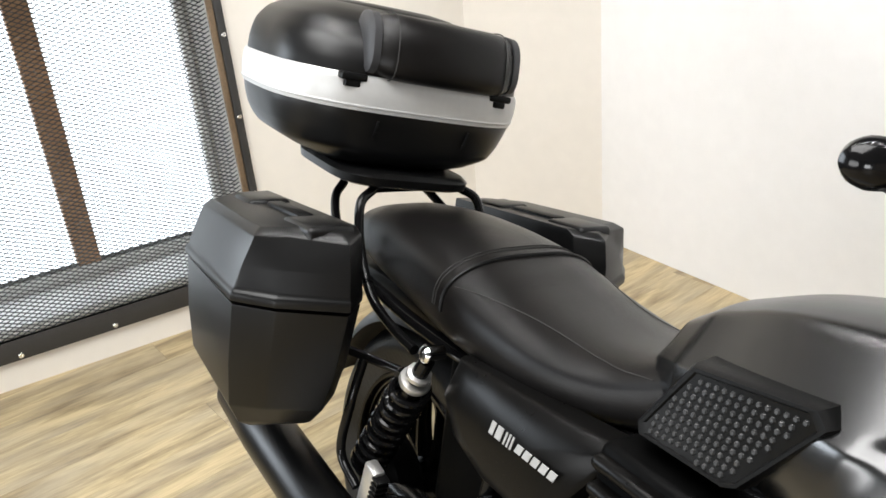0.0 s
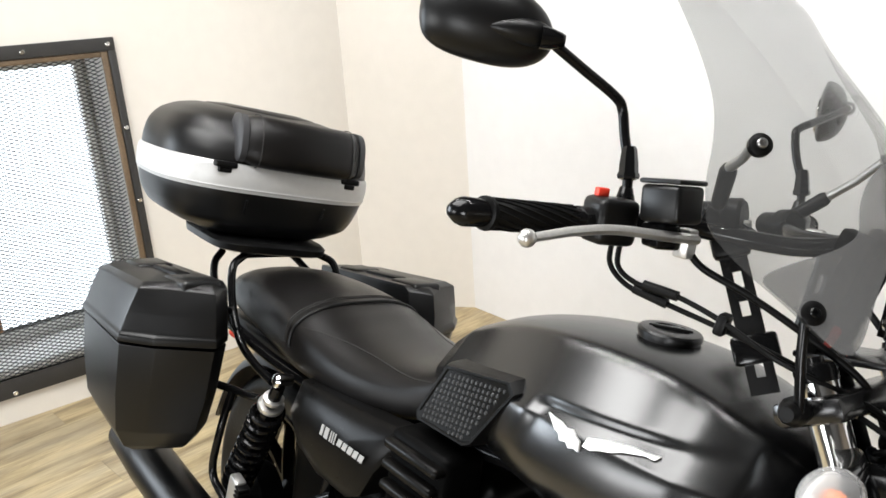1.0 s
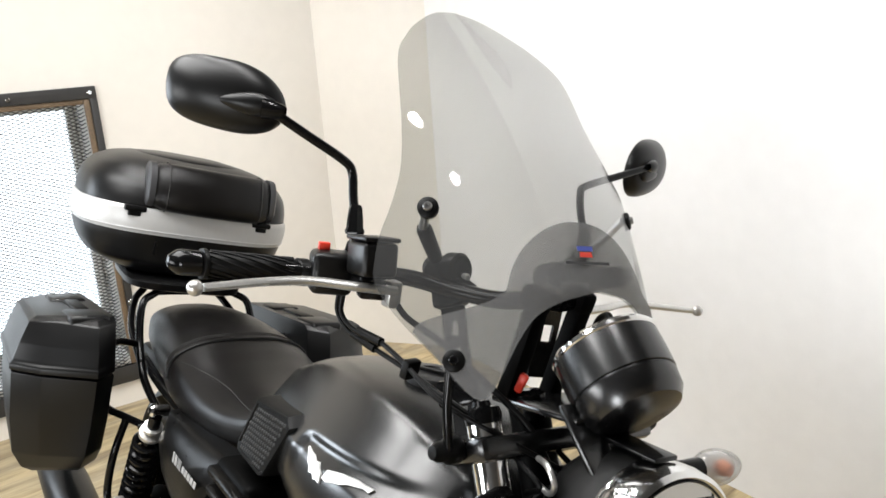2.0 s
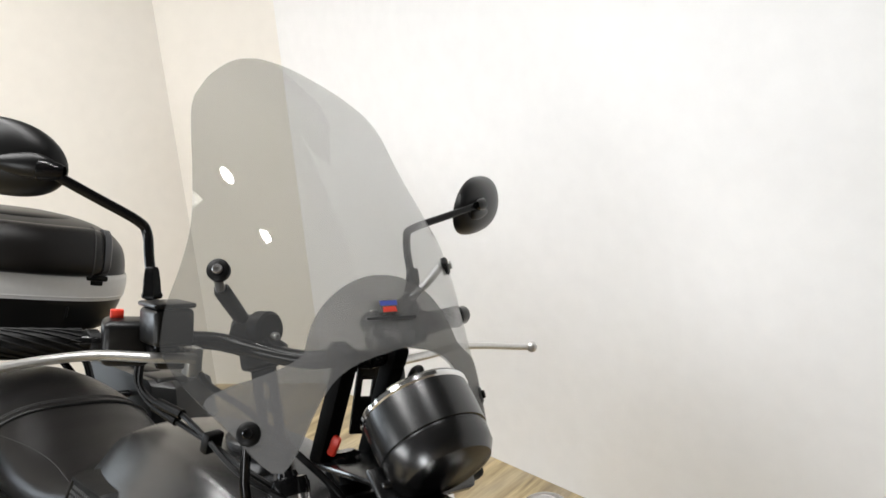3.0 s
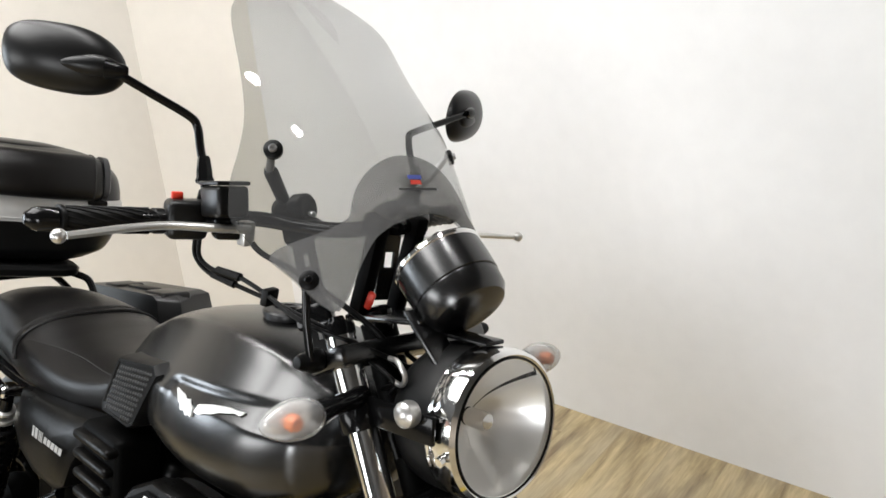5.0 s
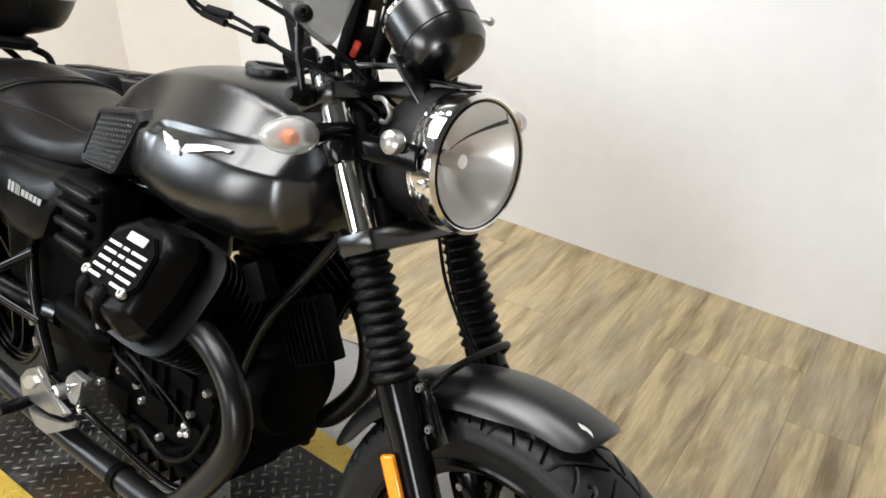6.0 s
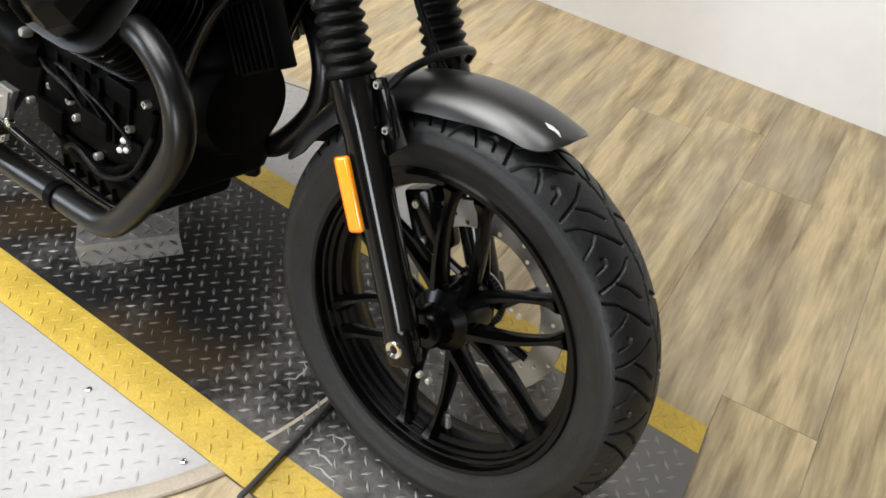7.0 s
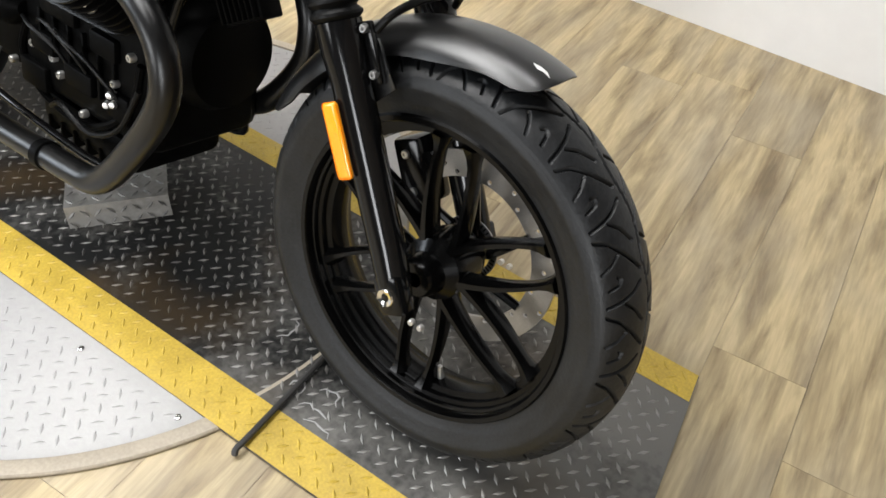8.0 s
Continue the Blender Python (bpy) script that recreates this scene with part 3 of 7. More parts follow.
def lug_field(name, mat, parent, label, test, z, u0, u1, v0, v1, pitch=0.0255, high=0.0017):
    """Raised lozenges in alternating directions, those for which test(u, v) holds."""
    vs, fs = [], []
    d = pitch / math.sqrt(2)
    reach = int((u1 - u0 + v1 - v0) / d / 2) + 2
    for i in range(-reach, reach):
        for j in range(-reach, reach):
            u, v = (u0 + u1) / 2 + (i - j) * d, (v0 + v1) / 2 + (i + j) * d
            if not (u0 < u < u1 and v0 < v < v1 and test(u, v)):
                continue
            ang = radians(45 if (i + j) % 2 else -45) + PYAW
            c = plate_xy(u, v)
            e, f = Vector((math.cos(ang), math.sin(ang))), Vector((-math.sin(ang), math.cos(ang)))
            k = len(vs)
            for q, h in ((e * 0.0118, 0), (f * 0.0034, 0), (-e * 0.0118, 0), (-f * 0.0034, 0), (e * 0.0062, high), (-e * 0.0062, high)):
                vs.append((c.x + q.x, c.y + q.y, z + h))
            fs.extend(((k, k + 1, k + 4), (k + 4, k + 1, k + 5), (k + 1, k + 2, k + 5), (k + 2, k + 3, k + 5), (k + 5, k + 3, k + 4), (k + 3, k, k + 4)))
    me = bpy.data.meshes.new(name)
    me.from_pydata(vs, [], fs)
    me.materials.append(mat)
    ob = new(name, me)
    ob.parent = parent
    return tagged(ob, label, kind="stuff")


lug_field("tread_relief", M_LUG, plate, "raised tread lozenges worn bright", lambda u, v: -PH + 0.090 < v < PH - 0.072 and u < plate_end(v) - 0.012, 0.0, -1.3, 0.64, -PH, PH)
lug_field("tape_relief", M_TAPE, plate, "yellow tread lozenges under the tape", lambda u, v: (v < -PH + 0.076 or v > PH - 0.058) and u < plate_end(v) - 0.014, 0.0009, -1.3, 0.64, -PH, PH)
turntable = tagged(new("turntable"), "round pale aluminium tread-plate turntable under the lift platform", "turntable")
part("disc", lathe((*DISC_C, FLOOR + 0.0015), (0, 0, 1), [(0, 0), (DISC_R, 0), (DISC_R, -FLOOR - 0.0055), (DISC_R - 0.002, -FLOOR - 0.0045), (0, -FLOOR - 0.0045)], 120), M_DISC, turntable)
part("edge_trim", lathe((*DISC_C, FLOOR + 0.0015), (0, 0, 1), [(DISC_R + 0.002, 0), (DISC_R + 0.031, 0), (DISC_R + 0.031, 0.004), (DISC_R + 0.028, 0.007), (DISC_R + 0.004, 0.009), (DISC_R + 0.002, 0.008)], 120, True), M_RING, turntable, "grey-beige curved edge trim")


def on_disc(u, v):
    return abs(v) > PH + 0.012 and (plate_xy(u, v) - DISC_C).length < DISC_R - 0.014


lug_field("disc_relief", M_DISC, turntable, "raised aluminium tread lozenges", on_disc, -0.003, -1.3, 0.4, -0.75, 0.75, 0.0280, 0.0009)
first = part("screw", bolt_bm((0, 0, 0), (0, 0, 1), 0.006, 0.003), M_CHROME, turntable, "countersunk screw")
for i, (x, y) in enumerate(((1.181, -0.256), (0.933, -0.275), (0.66, -0.30), (0.40, 0.45), (0.62, 0.60))):
    m = Matrix.Translation((x, y, -0.002))
    if i == 0:
        first.matrix_local = m
    else:
        same_mesh("screw", first, turntable, m)
# chalky scuff marks beside the front wheel
rs = random.Random(5)
for sx, sy_, ang in ((1.30, -0.10, 0.9), (1.345, -0.125, 1.3), (1.325, -0.065, 0.3), (1.375, -0.10, 1.9), (1.18, 0.02, 0.5)):
    pts = [(sx, sy_, 0.0013)]
    for k in range(6):
        ang += rs.uniform(-1.1, 1.1)
        pts.append((pts[-1][0] + 0.011 * math.cos(ang), pts[-1][1] + 0.011 * math.sin(ang), 0.0013))
    bm = tube(pts, [0.0008] + [rs.uniform(0.0009, 0.0022) for _ in range(5)] + [0.0006], seg=6, straight=True)
    for v in bm.verts:
        v.co.z = 0.0006 + (v.co.z - 0.0006) * 0.4
    part("scuff_mark", bm, M_PRINT, plate, "pale chalky scuff mark")
# bent steel tread wedge in front of the stand
wedge = tagged(new("steel_wedge"), "small bare steel tread-plate wedge on the lift platform", "wedge")
wm = frame_of((0.650, -0.109, 0.0015), (0.122, 0.165, 0), (-0.9, 0.4, 0))
for name, quad in (("face_plate", ((0, 0, 0), (0.205, 0, 0), (0.205, 0.006, 0.052), (0, 0.006, 0.052))), ("top_plate", ((0, 0.006, 0.052), (0.205, 0.006, 0.052), (0.205, 0.11, 0.056), (0, 0.11, 0.056)))):
    bm = bmesh.new()
    bm.faces.new([bm.verts.new(q) for q in quad])
    bmesh.ops.solidify(bm, geom=bm.faces[:], thickness=0.004)
    bmesh.ops.transform(bm, matrix=wm, verts=bm.verts)
    part(name, bm, M_STEEL, wedge)
vs, fs = [], []
for org, eu, ev, nu, nv in ((Vector((0.012, 0.018, 0.0545)), Vector((1, 0, 0)), Vector((0, 0.104, 0.004)).normalized(), 8, 4), (Vector((0.012, 0.0, 0.008)), Vector((1, 0, 0)), Vector((0, 0.006, 0.052)).normalized(), 8, 2)):
    up = eu.cross(ev)
    if up.y > 0.5:
        up = -up
    for i in range(nu):
        for j in range(nv):
            c = org + eu * (i * 0.0255) + ev * (j * 0.0255)
            e, f = (eu + ev, eu - ev) if (i + j) % 2 else (eu - ev, eu + ev)
            k = len(vs)
            for q in (e * 0.0085, f * 0.0026, -e * 0.0085, -f * 0.0026, e * 0.0045 + up * 0.0018, -e * 0.0045 + up * 0.0018):
                vs.append(wm @ (c + q + up * 0.0018))
            fs.extend(((k, k + 1, k + 4), (k + 4, k + 1, k + 5), (k + 1, k + 2, k + 5), (k + 2, k + 3, k + 5), (k + 5, k + 3, k + 4), (k + 3, k, k + 4)))
me = bpy.data.meshes.new("wedge_relief")
me.from_pydata(vs, [], fs)
me.materials.append(M_LUG)
lugs = new("wedge_relief", me)
lugs.parent = wedge
tagged(lugs, "raised steel tread lozenges", kind="stuff")
# stop rod hooked over the platform edge
rod = tagged(new("hooked_rod"), "black steel rod with a hooked end lying across the platform", "rod")
part("bar", tube([(1.245, 0.20, 0.0085), (1.28, 0.02, 0.0085), (1.304, -0.200, 0.0085), (1.306, -0.236, 0.007), (1.308, -0.243, -0.001)], 0.0058, 5, 8), M_BLACKMET, rod)

# ---- the motorcycle, leaning on its side stand; its own frame: x forward, y left, z up ----
LEAN = 13.69
bike = tagged(new("motorcycle"), "satin black roadster motorcycle with windscreen, panniers and top case", "motorcycle")
SIT = Matrix.Translation((1.463, 0, 0.315)) @ pose(0, 0, 0, 0, 0.5, 0) @ Matrix.Translation((-1.463, 0, -0.315))
bike.matrix_world = pose(0, 0, 0, -LEAN) @ SIT
UF = Vector((-0.459, 0, 0.8884))  # fork direction, upwards
AX = Vector((1.469, 0, 0.316))


def fork(s, y):
    p = AX + UF * s
    return Vector((p.x, y, p.z))


# wheels
GROOVES = (((1.00, 0.92), (0.924, 0.655), (0.743, 0.394), (0.504, 0.10)),
           ((0.13, 0.89), (0.184, 0.585), (0.251, 0.352), (0.348, 0.15)),
           ((1.145, 0.52), (1.04, 0.338), (0.852, 0.15)),
           ((0.58, 0.91), (0.67, 0.676), (0.76, 0.542)),
           ((0.353, 0.82), (0.404, 0.606), (0.47, 0.556), (0.50, 0.62)))


def groove_depth(u, v, pitch, across):
    """Depth of the cut tread at u (repeats round the tyre) and v (0 at the crown, 1 at the shoulder)."""
    depth = np.zeros_like(u)
    for line, half, deep in zip(GROOVES, (0.0019, 0.0019, 0.0017, 0.0016, 0.0016), (0.0060, 0.0060, 0.0055, 0.0050, 0.0050)):
        near = np.full_like(u, 9.0)
        for (u0, v0), (u1, v1) in zip(line, line[1:]):
            for shift in (-1, 0, 1):
                ax, ay, bx, by = (u0 + shift) * pitch, v0 * across, (u1 + shift) * pitch, v1 * across
                px, py = u * pitch - ax, v * across - ay
                dx, dy = bx - ax, by - ay
                k = np.clip((px * dx + py * dy) / (dx * dx + dy * dy), 0, 1)
                near = np.minimum(near, np.hypot(px - k * dx, py - k * dy))
        depth = np.maximum(depth, deep * np.clip(1.35 - near / half * 0.9, 0, 1))
    return depth


def tyre_bm(c, r, hw, rim_r, seg, grooves):
    """A tyre with a rounded tread cut by long curved grooves, and stepped sidewalls."""
    n = 120 if grooves else 56
    a = np.linspace(-2.15, 2.15, n + 1)
    b = np.minimum(np.abs(a), 1.83)
    r83 = r - (r - rim_r) * (1 - math.cos(1.83 * 0.86)) * 0.52
    low = np.clip((np.abs(a) - 1.83) / 0.32, 0, 1)
    rr = np.where(low > 0, r83 - (r83 - rim_r) * low, r - (r - rim_r) * (1 - np.cos(b * 0.86)) * 0.52)
    yy = np.where(low > 0, np.sign(a) * hw * (1 - 0.22 * low), hw * np.sin(np.clip(a * 0.86, -1.57, 1.57)))
    th = np.linspace(0, math.tau, seg, endpoint=False)
    A, TH = np.meshgrid(a, th)
    d = np.zeros_like(A)
    if grooves:
        V = np.abs(A) / 1.42
        U = (TH / math.tau * grooves - 0.106 + np.where(A > 0, 0.5, 0.0)) % 1.0
        d = np.where(V < 1.0, groove_depth(U, V, math.tau * r / grooves, hw * 1.25), 0.0)
        crown = np.abs(A - 0.07 - 0.05 * np.sin(TH * grooves)) * hw * 0.86
        d = np.maximum(d, 0.0050 * np.clip(1.4 - crown / 0.0018, 0, 1))
    d = np.maximum(d, np.where(np.abs(np.abs(A) - 1.56) < 0.03, 0.0016, 0.0))
    d = np.maximum(d, np.where(np.abs(np.abs(A) - 1.98) < 0.03, 0.0014, 0.0))
    Q = rr[None, :] - d
    co = np.stack((c[0] + Q * np.cos(TH), c[1] + np.broadcast_to(yy, Q.shape), c[2] + Q * np.sin(TH)), axis=2)
    bm = bmesh.new()
    vs = [[bm.verts.new(q) for q in ring] for ring in co]
    for i in range(seg):
        p, q = vs[i], vs[(i + 1) % seg]
        for k in range(n):
            bm.faces.new((p[k], p[k + 1], q[k + 1], q[k]))
    return bm


def spoke_bm(c, ang, r0, r1, y0, y1, w0, w1, twist):
    """One cast spoke: stout at the hub, waisted, bowed, with a spread foot on the rim."""
    bm = bmesh.new()
    rings = []
    for k in range(13):
        t = k / 12
        e0, e1 = Vector((r0 * math.cos(ang), y0, r0 * math.sin(ang))), Vector((r1 * math.cos(ang + twist), y1, r1 * math.sin(ang + twist)))
        dr = (e1 - e0).normalized()
        tn = Vector((-dr.z, 0, dr.x)).normalized()
        p = Vector(c) + e0.lerp(e1, t) - tn * (0.008 * math.sin(t * math.pi) * math.copysign(1, twist))
        w = w0 + (w1 - w0) * math.sin(min(1, t * 1.25) * 1.57) + 0.011 * max(0, (t - 0.80) / 0.20) ** 2
        dpt = 0.020 - 0.008 * t + 0.010 * max(0, (t - 0.80) / 0.20) ** 2
        rings.append([p + tn * (w * x) + Vector((0, dpt * y, 0)) for x, y in ((1, 0.3), (0.45, 1), (-0.45, 1), (-1, 0.3), (-0.8, -0.4), (-0.4, -1), (0.4, -1), (0.8, -0.4))])
    add_rings(bm, rings)
    return bm


def wheel(name, c, r, hw, rim_r, label, grooves, front):
    tyre = part("tyre", tyre_bm(c, r, hw, rim_r, 1400 if front else 240, grooves if front else 0), M_RUBBER, None, "", 30)
    hub = part(name, lathe(c, (0, 1, 0), [(0.012, -0.066), (0.026, -0.066), (0.030, -0.060), (0.034, -0.036), (0.050, -0.024), (0.052, 0.03), (0.046, 0.05), (0.034, 0.062), (0.012, 0.062)], 40), M_WHEEL, bike, label)
    tyre.parent = hub
    rw = hw * 0.80
    rim_prof = [(rim_r + 0.004, -rw), (rim_r + 0.001, -rw - 0.004), (rim_r - 0.006, -rw - 0.003), (rim_r - 0.009, -rw + 0.003), (rim_r - 0.0095, -rw + 0.010), (rim_r - 0.0135, -rw + 0.011), (rim_r - 0.0140, -rw * 0.62), (rim_r - 0.020, -rw * 0.58), (rim_r - 0.0205, -rw * 0.40), (rim_r - 0.030, -rw * 0.34),
                (rim_r - 0.033, 0), (rim_r - 0.030, rw * 0.35), (rim_r - 0.020, rw * 0.6), (rim_r - 0.014, rw - 0.014), (rim_r - 0.010, rw - 0.006), (rim_r - 0.006, rw + 0.003), (rim_r + 0.001, rw + 0.004), (rim_r + 0.004, rw),
                (rim_r - 0.004, rw - 0.02), (rim_r - 0.018, 0), (rim_r - 0.004, -rw + 0.02)]
    part("rim", lathe(c, (0, 1, 0), rim_prof, 96, True), M_WHEEL, hub, "gloss black cast rim")
    for k in range(6):
        base = math.tau * k / 6 + radians(-88)
        for sg in (-1, 1):
            part("spoke", spoke_bm(c, base + sg * 0.62, 0.040, rim_r - 0.024, -0.006, -0.016, 0.0125, 0.0070, sg * -0.50), M_WHEEL, hub)
    part("valve", tube([(c[0] + 0.05, c[1], c[2] - rim_r + 0.036), (c[0] + 0.045, c[1] - 0.004, c[2] - rim_r + 0.062)], [0.006, 0.004], seg=8, straight=True), M_ALU, hub, "silver valve stem")
    return hub


fw_hub = wheel("front_wheel", (1.469, 0, 0.316), 0.325, 0.065, 0.238, "black cast front wheel with paired spokes and treaded tyre", 19, True)
rw_hub = wheel("rear_wheel", (-0.085, 0, 0.290), 0.325, 0.066, 0.222, "black cast rear wheel", 24, False)
# front brake, on the left side of the wheel
def drilled_disc(c, r0, r1, y0, y1, hole, cols=40):
    """A flat ring of three rows of cells, one cell in three drilled right through."""
    bm = bmesh.new()
    grid = {}

    def at(i, j, y):
        key = (i % (2 * cols), j, y)
        if key not in grid:
            a, q = math.tau * i / (2 * cols), r0 + (r1 - r0) * j / 6
            grid[key] = bm.verts.new((c[0] + q * math.cos(a), c[1] + y, c[2] + q * math.sin(a)))
        return grid[key]
    for k in range(cols):
        for row in range(3):
            i, j = 2 * k, 2 * row
            cell = ((i, j), (i + 1, j), (i + 2, j), (i + 2, j + 1), (i + 2, j + 2), (i + 1, j + 2), (i, j + 2), (i, j + 1))
            if k % 3 != row:
                for y in (y0, y1):
                    bm.faces.new([at(p, q, y) for p, q in cell])
                continue
            a, q = math.tau * (i + 1) / (2 * cols), r0 + (r1 - r0) * (j + 1) / 6
            rad, tan = Vector((math.cos(a), 0, math.sin(a))), Vector((-math.sin(a), 0, math.cos(a)))
            rim = {}
            for y in (y0, y1):
                mid = Vector(c) + rad * q + Vector((0, y, 0))
                rim[y] = [bm.verts.new(mid + (tan * u + rad * v).normalized() * hole) for u, v in ((-1, -1), (0, -1), (1, -1), (1, 0), (1, 1), (0, 1), (-1, 1), (-1, 0))]
                out = [at(p, w, y) for p, w in cell]
                for m in range(8):
                    bm.faces.new((out[m], out[(m + 1) % 8], rim[y][(m + 1) % 8], rim[y][m]))
            for m in range(8):
                bm.faces.new((rim[y0][m], rim[y0][(m + 1) % 8], rim[y1][(m + 1) % 8], rim[y1][m]))
    for j in (0, 6):
        for i in range(2 * cols):
            bm.faces.new((at(i, j, y0), at(i + 1, j, y0), at(i + 1, j, y1), at(i, j, y1)))
    bmesh.ops.recalc_face_normals(bm, faces=bm.faces)
    return bm


rotor = part("brake_disc", drilled_disc((1.469, 0, 0.316), 0.118, 0.160, 0.066, 0.071, 0.0040), M_DISCROTOR, fw_hub, "drilled steel brake disc")
for k in range(6):
    a = math.tau * k / 6 + 0.3
    bm = bmesh.new()
    add_tube(bm, [(1.469 + 0.045 * math.cos(a), 0.062, 0.316 + 0.045 * math.sin(a)), (1.469 + 0.122 * math.cos(a + 0.35), 0.067, 0.316 + 0.122 * math.sin(a + 0.35))], 0.0075, 8)
    part("disc_carrier", bm, M_GLOSS, fw_hub)
bm = lathe((1.469, 0, 0.316), (0, 1, 0), [(0.040, 0.073), (0.052, 0.073), (0.052, 0.075), (0.040, 0.075)], 60, True)
part("sensor_ring", bm, M_DISCROTOR, fw_hub, "slotted speed sensor ring")
bm = bmesh.new()
for k in range(44):
    a = math.tau * k / 44
    add_box(bm, (-0.004, -0.0006, -0.0011), (0.004, 0.0035, 0.0011), Matrix.Translation((1.469 + 0.046 * math.cos(a), 0.0728, 0.316 + 0.046 * math.sin(a))) @ Matrix.Rotation(-a, 4, "Y"))
tagged(part("sensor_slots", bm, M_BLACKRUB, fw_hub), kind="stuff")
cal = frame_of((1.469 - 0.115, 0.070, 0.316 + 0.088), UF, (0, 1, 0))
caliper = part("brake_caliper", box((-0.055, -0.03, -0.028), (0.055, 0.032, 0.024), 0.009, cal), M_GLOSS, bike, "black brake caliper with silver bolts")
for o in (-0.03, 0.03):
    part("bolt", bolt_bm(cal @ Vector((o, 0.032, -0.002)), (0, 1, 0), 0.007, 0.005), M_ALU, caliper)
    part("bolt", bolt_bm(cal @ Vector((o, -0.031, -0.002)), (0, -1, 0), 0.007, 0.005), M_ALU, caliper)

# fork
for y in (-0.105, 0.097):
    sy = math.copysign(1, y)
    leg = part("fork_leg", tube([fork(-0.028, y * 1.04), fork(-0.02, y * 1.04), fork(0.02, y * 1.02), fork(0.06, y), fork(0.30, y), fork(0.335, y), fork(0.372, y)], [0.017, 0.022, 0.025, 0.026, 0.027, 0.031, 0.031], seg=24, straight=True), M_GLOSS, bike, "gloss black lower fork leg")
    part("axle_clamp", box((-0.030, -0.016, -0.024), (0.030, 0.016, 0.020), 0.007, frame_of(fork(0.0, y * 1.09), UF, (0, 1, 0))), M_GLOSS, leg)
    part("axle_end", lathe(fork(0.0, y * 1.09 + sy * 0.015), (0, sy, 0), [(0.0065, -0.004), (0.0065, 0.002), (0.0125, 0.004), (0.014, 0.002), (0.014, -0.01), (0.0065, -0.01)], 24, True), M_CHROME, leg, "bright axle end ring")
    for o in (0.030, 0.046):
        part("pinch_bolt", bolt_bm(fork(-0.030, y * 1.15) + Vector((o, 0, 0.006)), (0, sy, 0), 0.0045, 0.004), M_ALU, leg)
    prof = [(0.029, 0.366)]
    n_rib = 11
    for k in range(n_rib):
        h = 0.372 + k * 0.0165
        b = 0.0345 - 0.0004 * k
        prof += [(b - 0.006, h), (b, h + 0.006), (b, h + 0.0095), (b - 0.006, h + 0.0155)]
    prof += [(0.027, 0.556), (0.024, 0.562)]
    part("fork_boot", lathe((AX.x, y, AX.z), UF, prof, 36), M_BLACKRUB, bike, "ribbed black rubber fork gaiter")
    part("stanchion", tube([fork(0.55, y), fork(0.815, y)], 0.0205, seg=32, straight=True), M_CHROME, bike, "polished chrome upper fork tube")
    part("tube_cap", lathe(fork(0.815, y), UF, [(0.0215, -0.012), (0.0225, 0.0), (0.0205, 0.006), (0.012, 0.008), (0.010, 0.014), (0, 0.014)], 24), M_GLOSS, bike)
    part("clamp_collar", lathe(fork(0.695, y), UF, [(0.0275, -0.016), (0.0285, -0.013), (0.0285, 0.013), (0.0275, 0.016), (0.0206, 0.016), (0.0206, -0.016)], 28, True), M_GLOSS, bike)
refl = part("side_reflector", box((-0.052, -0.013, 0), (0.052, 0.013, 0.008), 0.006, frame_of(Vector((1.352, -0.1335, 0.508)), UF, (0.887, 0, 0.462)) @ Matrix.Rotation(math.pi, 4, "X"), 4), M_AMBER, bike, "amber fork reflector")
bm = bmesh.new()
mlow = frame_of(fork(0.572, 0) + Vector((0.01, 0, 0)), UF, (0, 1, 0))
add_box(bm, (-0.017, -0.140, -0.038), (0.017, 0.140, 0.034), mlow, 0.010)
part("lower_yoke", bm, M_SATIN, bike)
bm = bmesh.new()
add_box(bm, (-0.014, -0.138, -0.034), (0.014, 0.138, 0.044), frame_of(fork(0.775, 0), UF, (0, 1, 0)), 0.009)
part("upper_yoke", bm, M_SATIN, bike)
part("steering_stem", tube([fork(0.54, 0) + Vector((-0.045, 0, 0)), fork(0.80, 0) + Vector((-0.045, 0, 0))], 0.026, seg=20, straight=True), M_ENGINE, bike)
part("brake_hose", tube([fork(0.575, 0.02) + Vector((0.03, 0, 0)), fork(0.50, 0.012) + Vector((0.03, 0, 0)), fork(0.42, 0.022) + Vector((0.035, 0, 0)), fork(0.365, 0.035) + Vector((0.04, 0, 0))], 0.0028, 6, 8), M_BLACKRUB, bike)
part("brake_hose", tube([fork(0.575, 0.035) + Vector((0.03, 0, 0)), fork(0.48, 0.025) + Vector((0.028, 0, 0)), fork(0.40, 0.038) + Vector((0.036, 0, 0)), fork(0.365, 0.05) + Vector((0.04, 0, 0))], 0.0021, 6, 8), M_BLACKRUB, bike)

# front mudguard: an arched shell with turned-down sides
def arch_shell(c, r, half, a0, a1, drop, n=56, thick=0.003):
    """An arched shell with turned-down sides and a rounded lip at both ends."""
    bm = bmesh.new()
    rings = []
    for i in range(n + 1):
        t = i / n
        a = a0 + (a1 - a0) * t
        e = min(1.0, t / 0.10)
        reach = 0.30 + 0.70 * math.sqrt(max(0.0, 1 - (1 - e) ** 2.2))
        reach *= 0.80 + 0.20 * ease((t - 0.08) / 0.25)
        reach *= 0.62 + 0.38 * min(1.0, (1 - t) / 0.10) ** 0.5
        ring = []
        for j in range(21):
            s = (-1 + j / 10) * 1.45 * reach
            ring.append((c[0] + (r - drop * (1 - math.cos(s))) * math.cos(a), c[1] + half * math.sin(s), c[2] + (r - drop * (1 - math.cos(s))) * math.sin(a)))
        rings.append(ring)
    add_rings(bm, rings, False, False)
    bmesh.ops.recalc_face_normals(bm, faces=bm.faces)
    bmesh.ops.solidify(bm, geom=bm.faces[:], thickness=thick)
    return bm


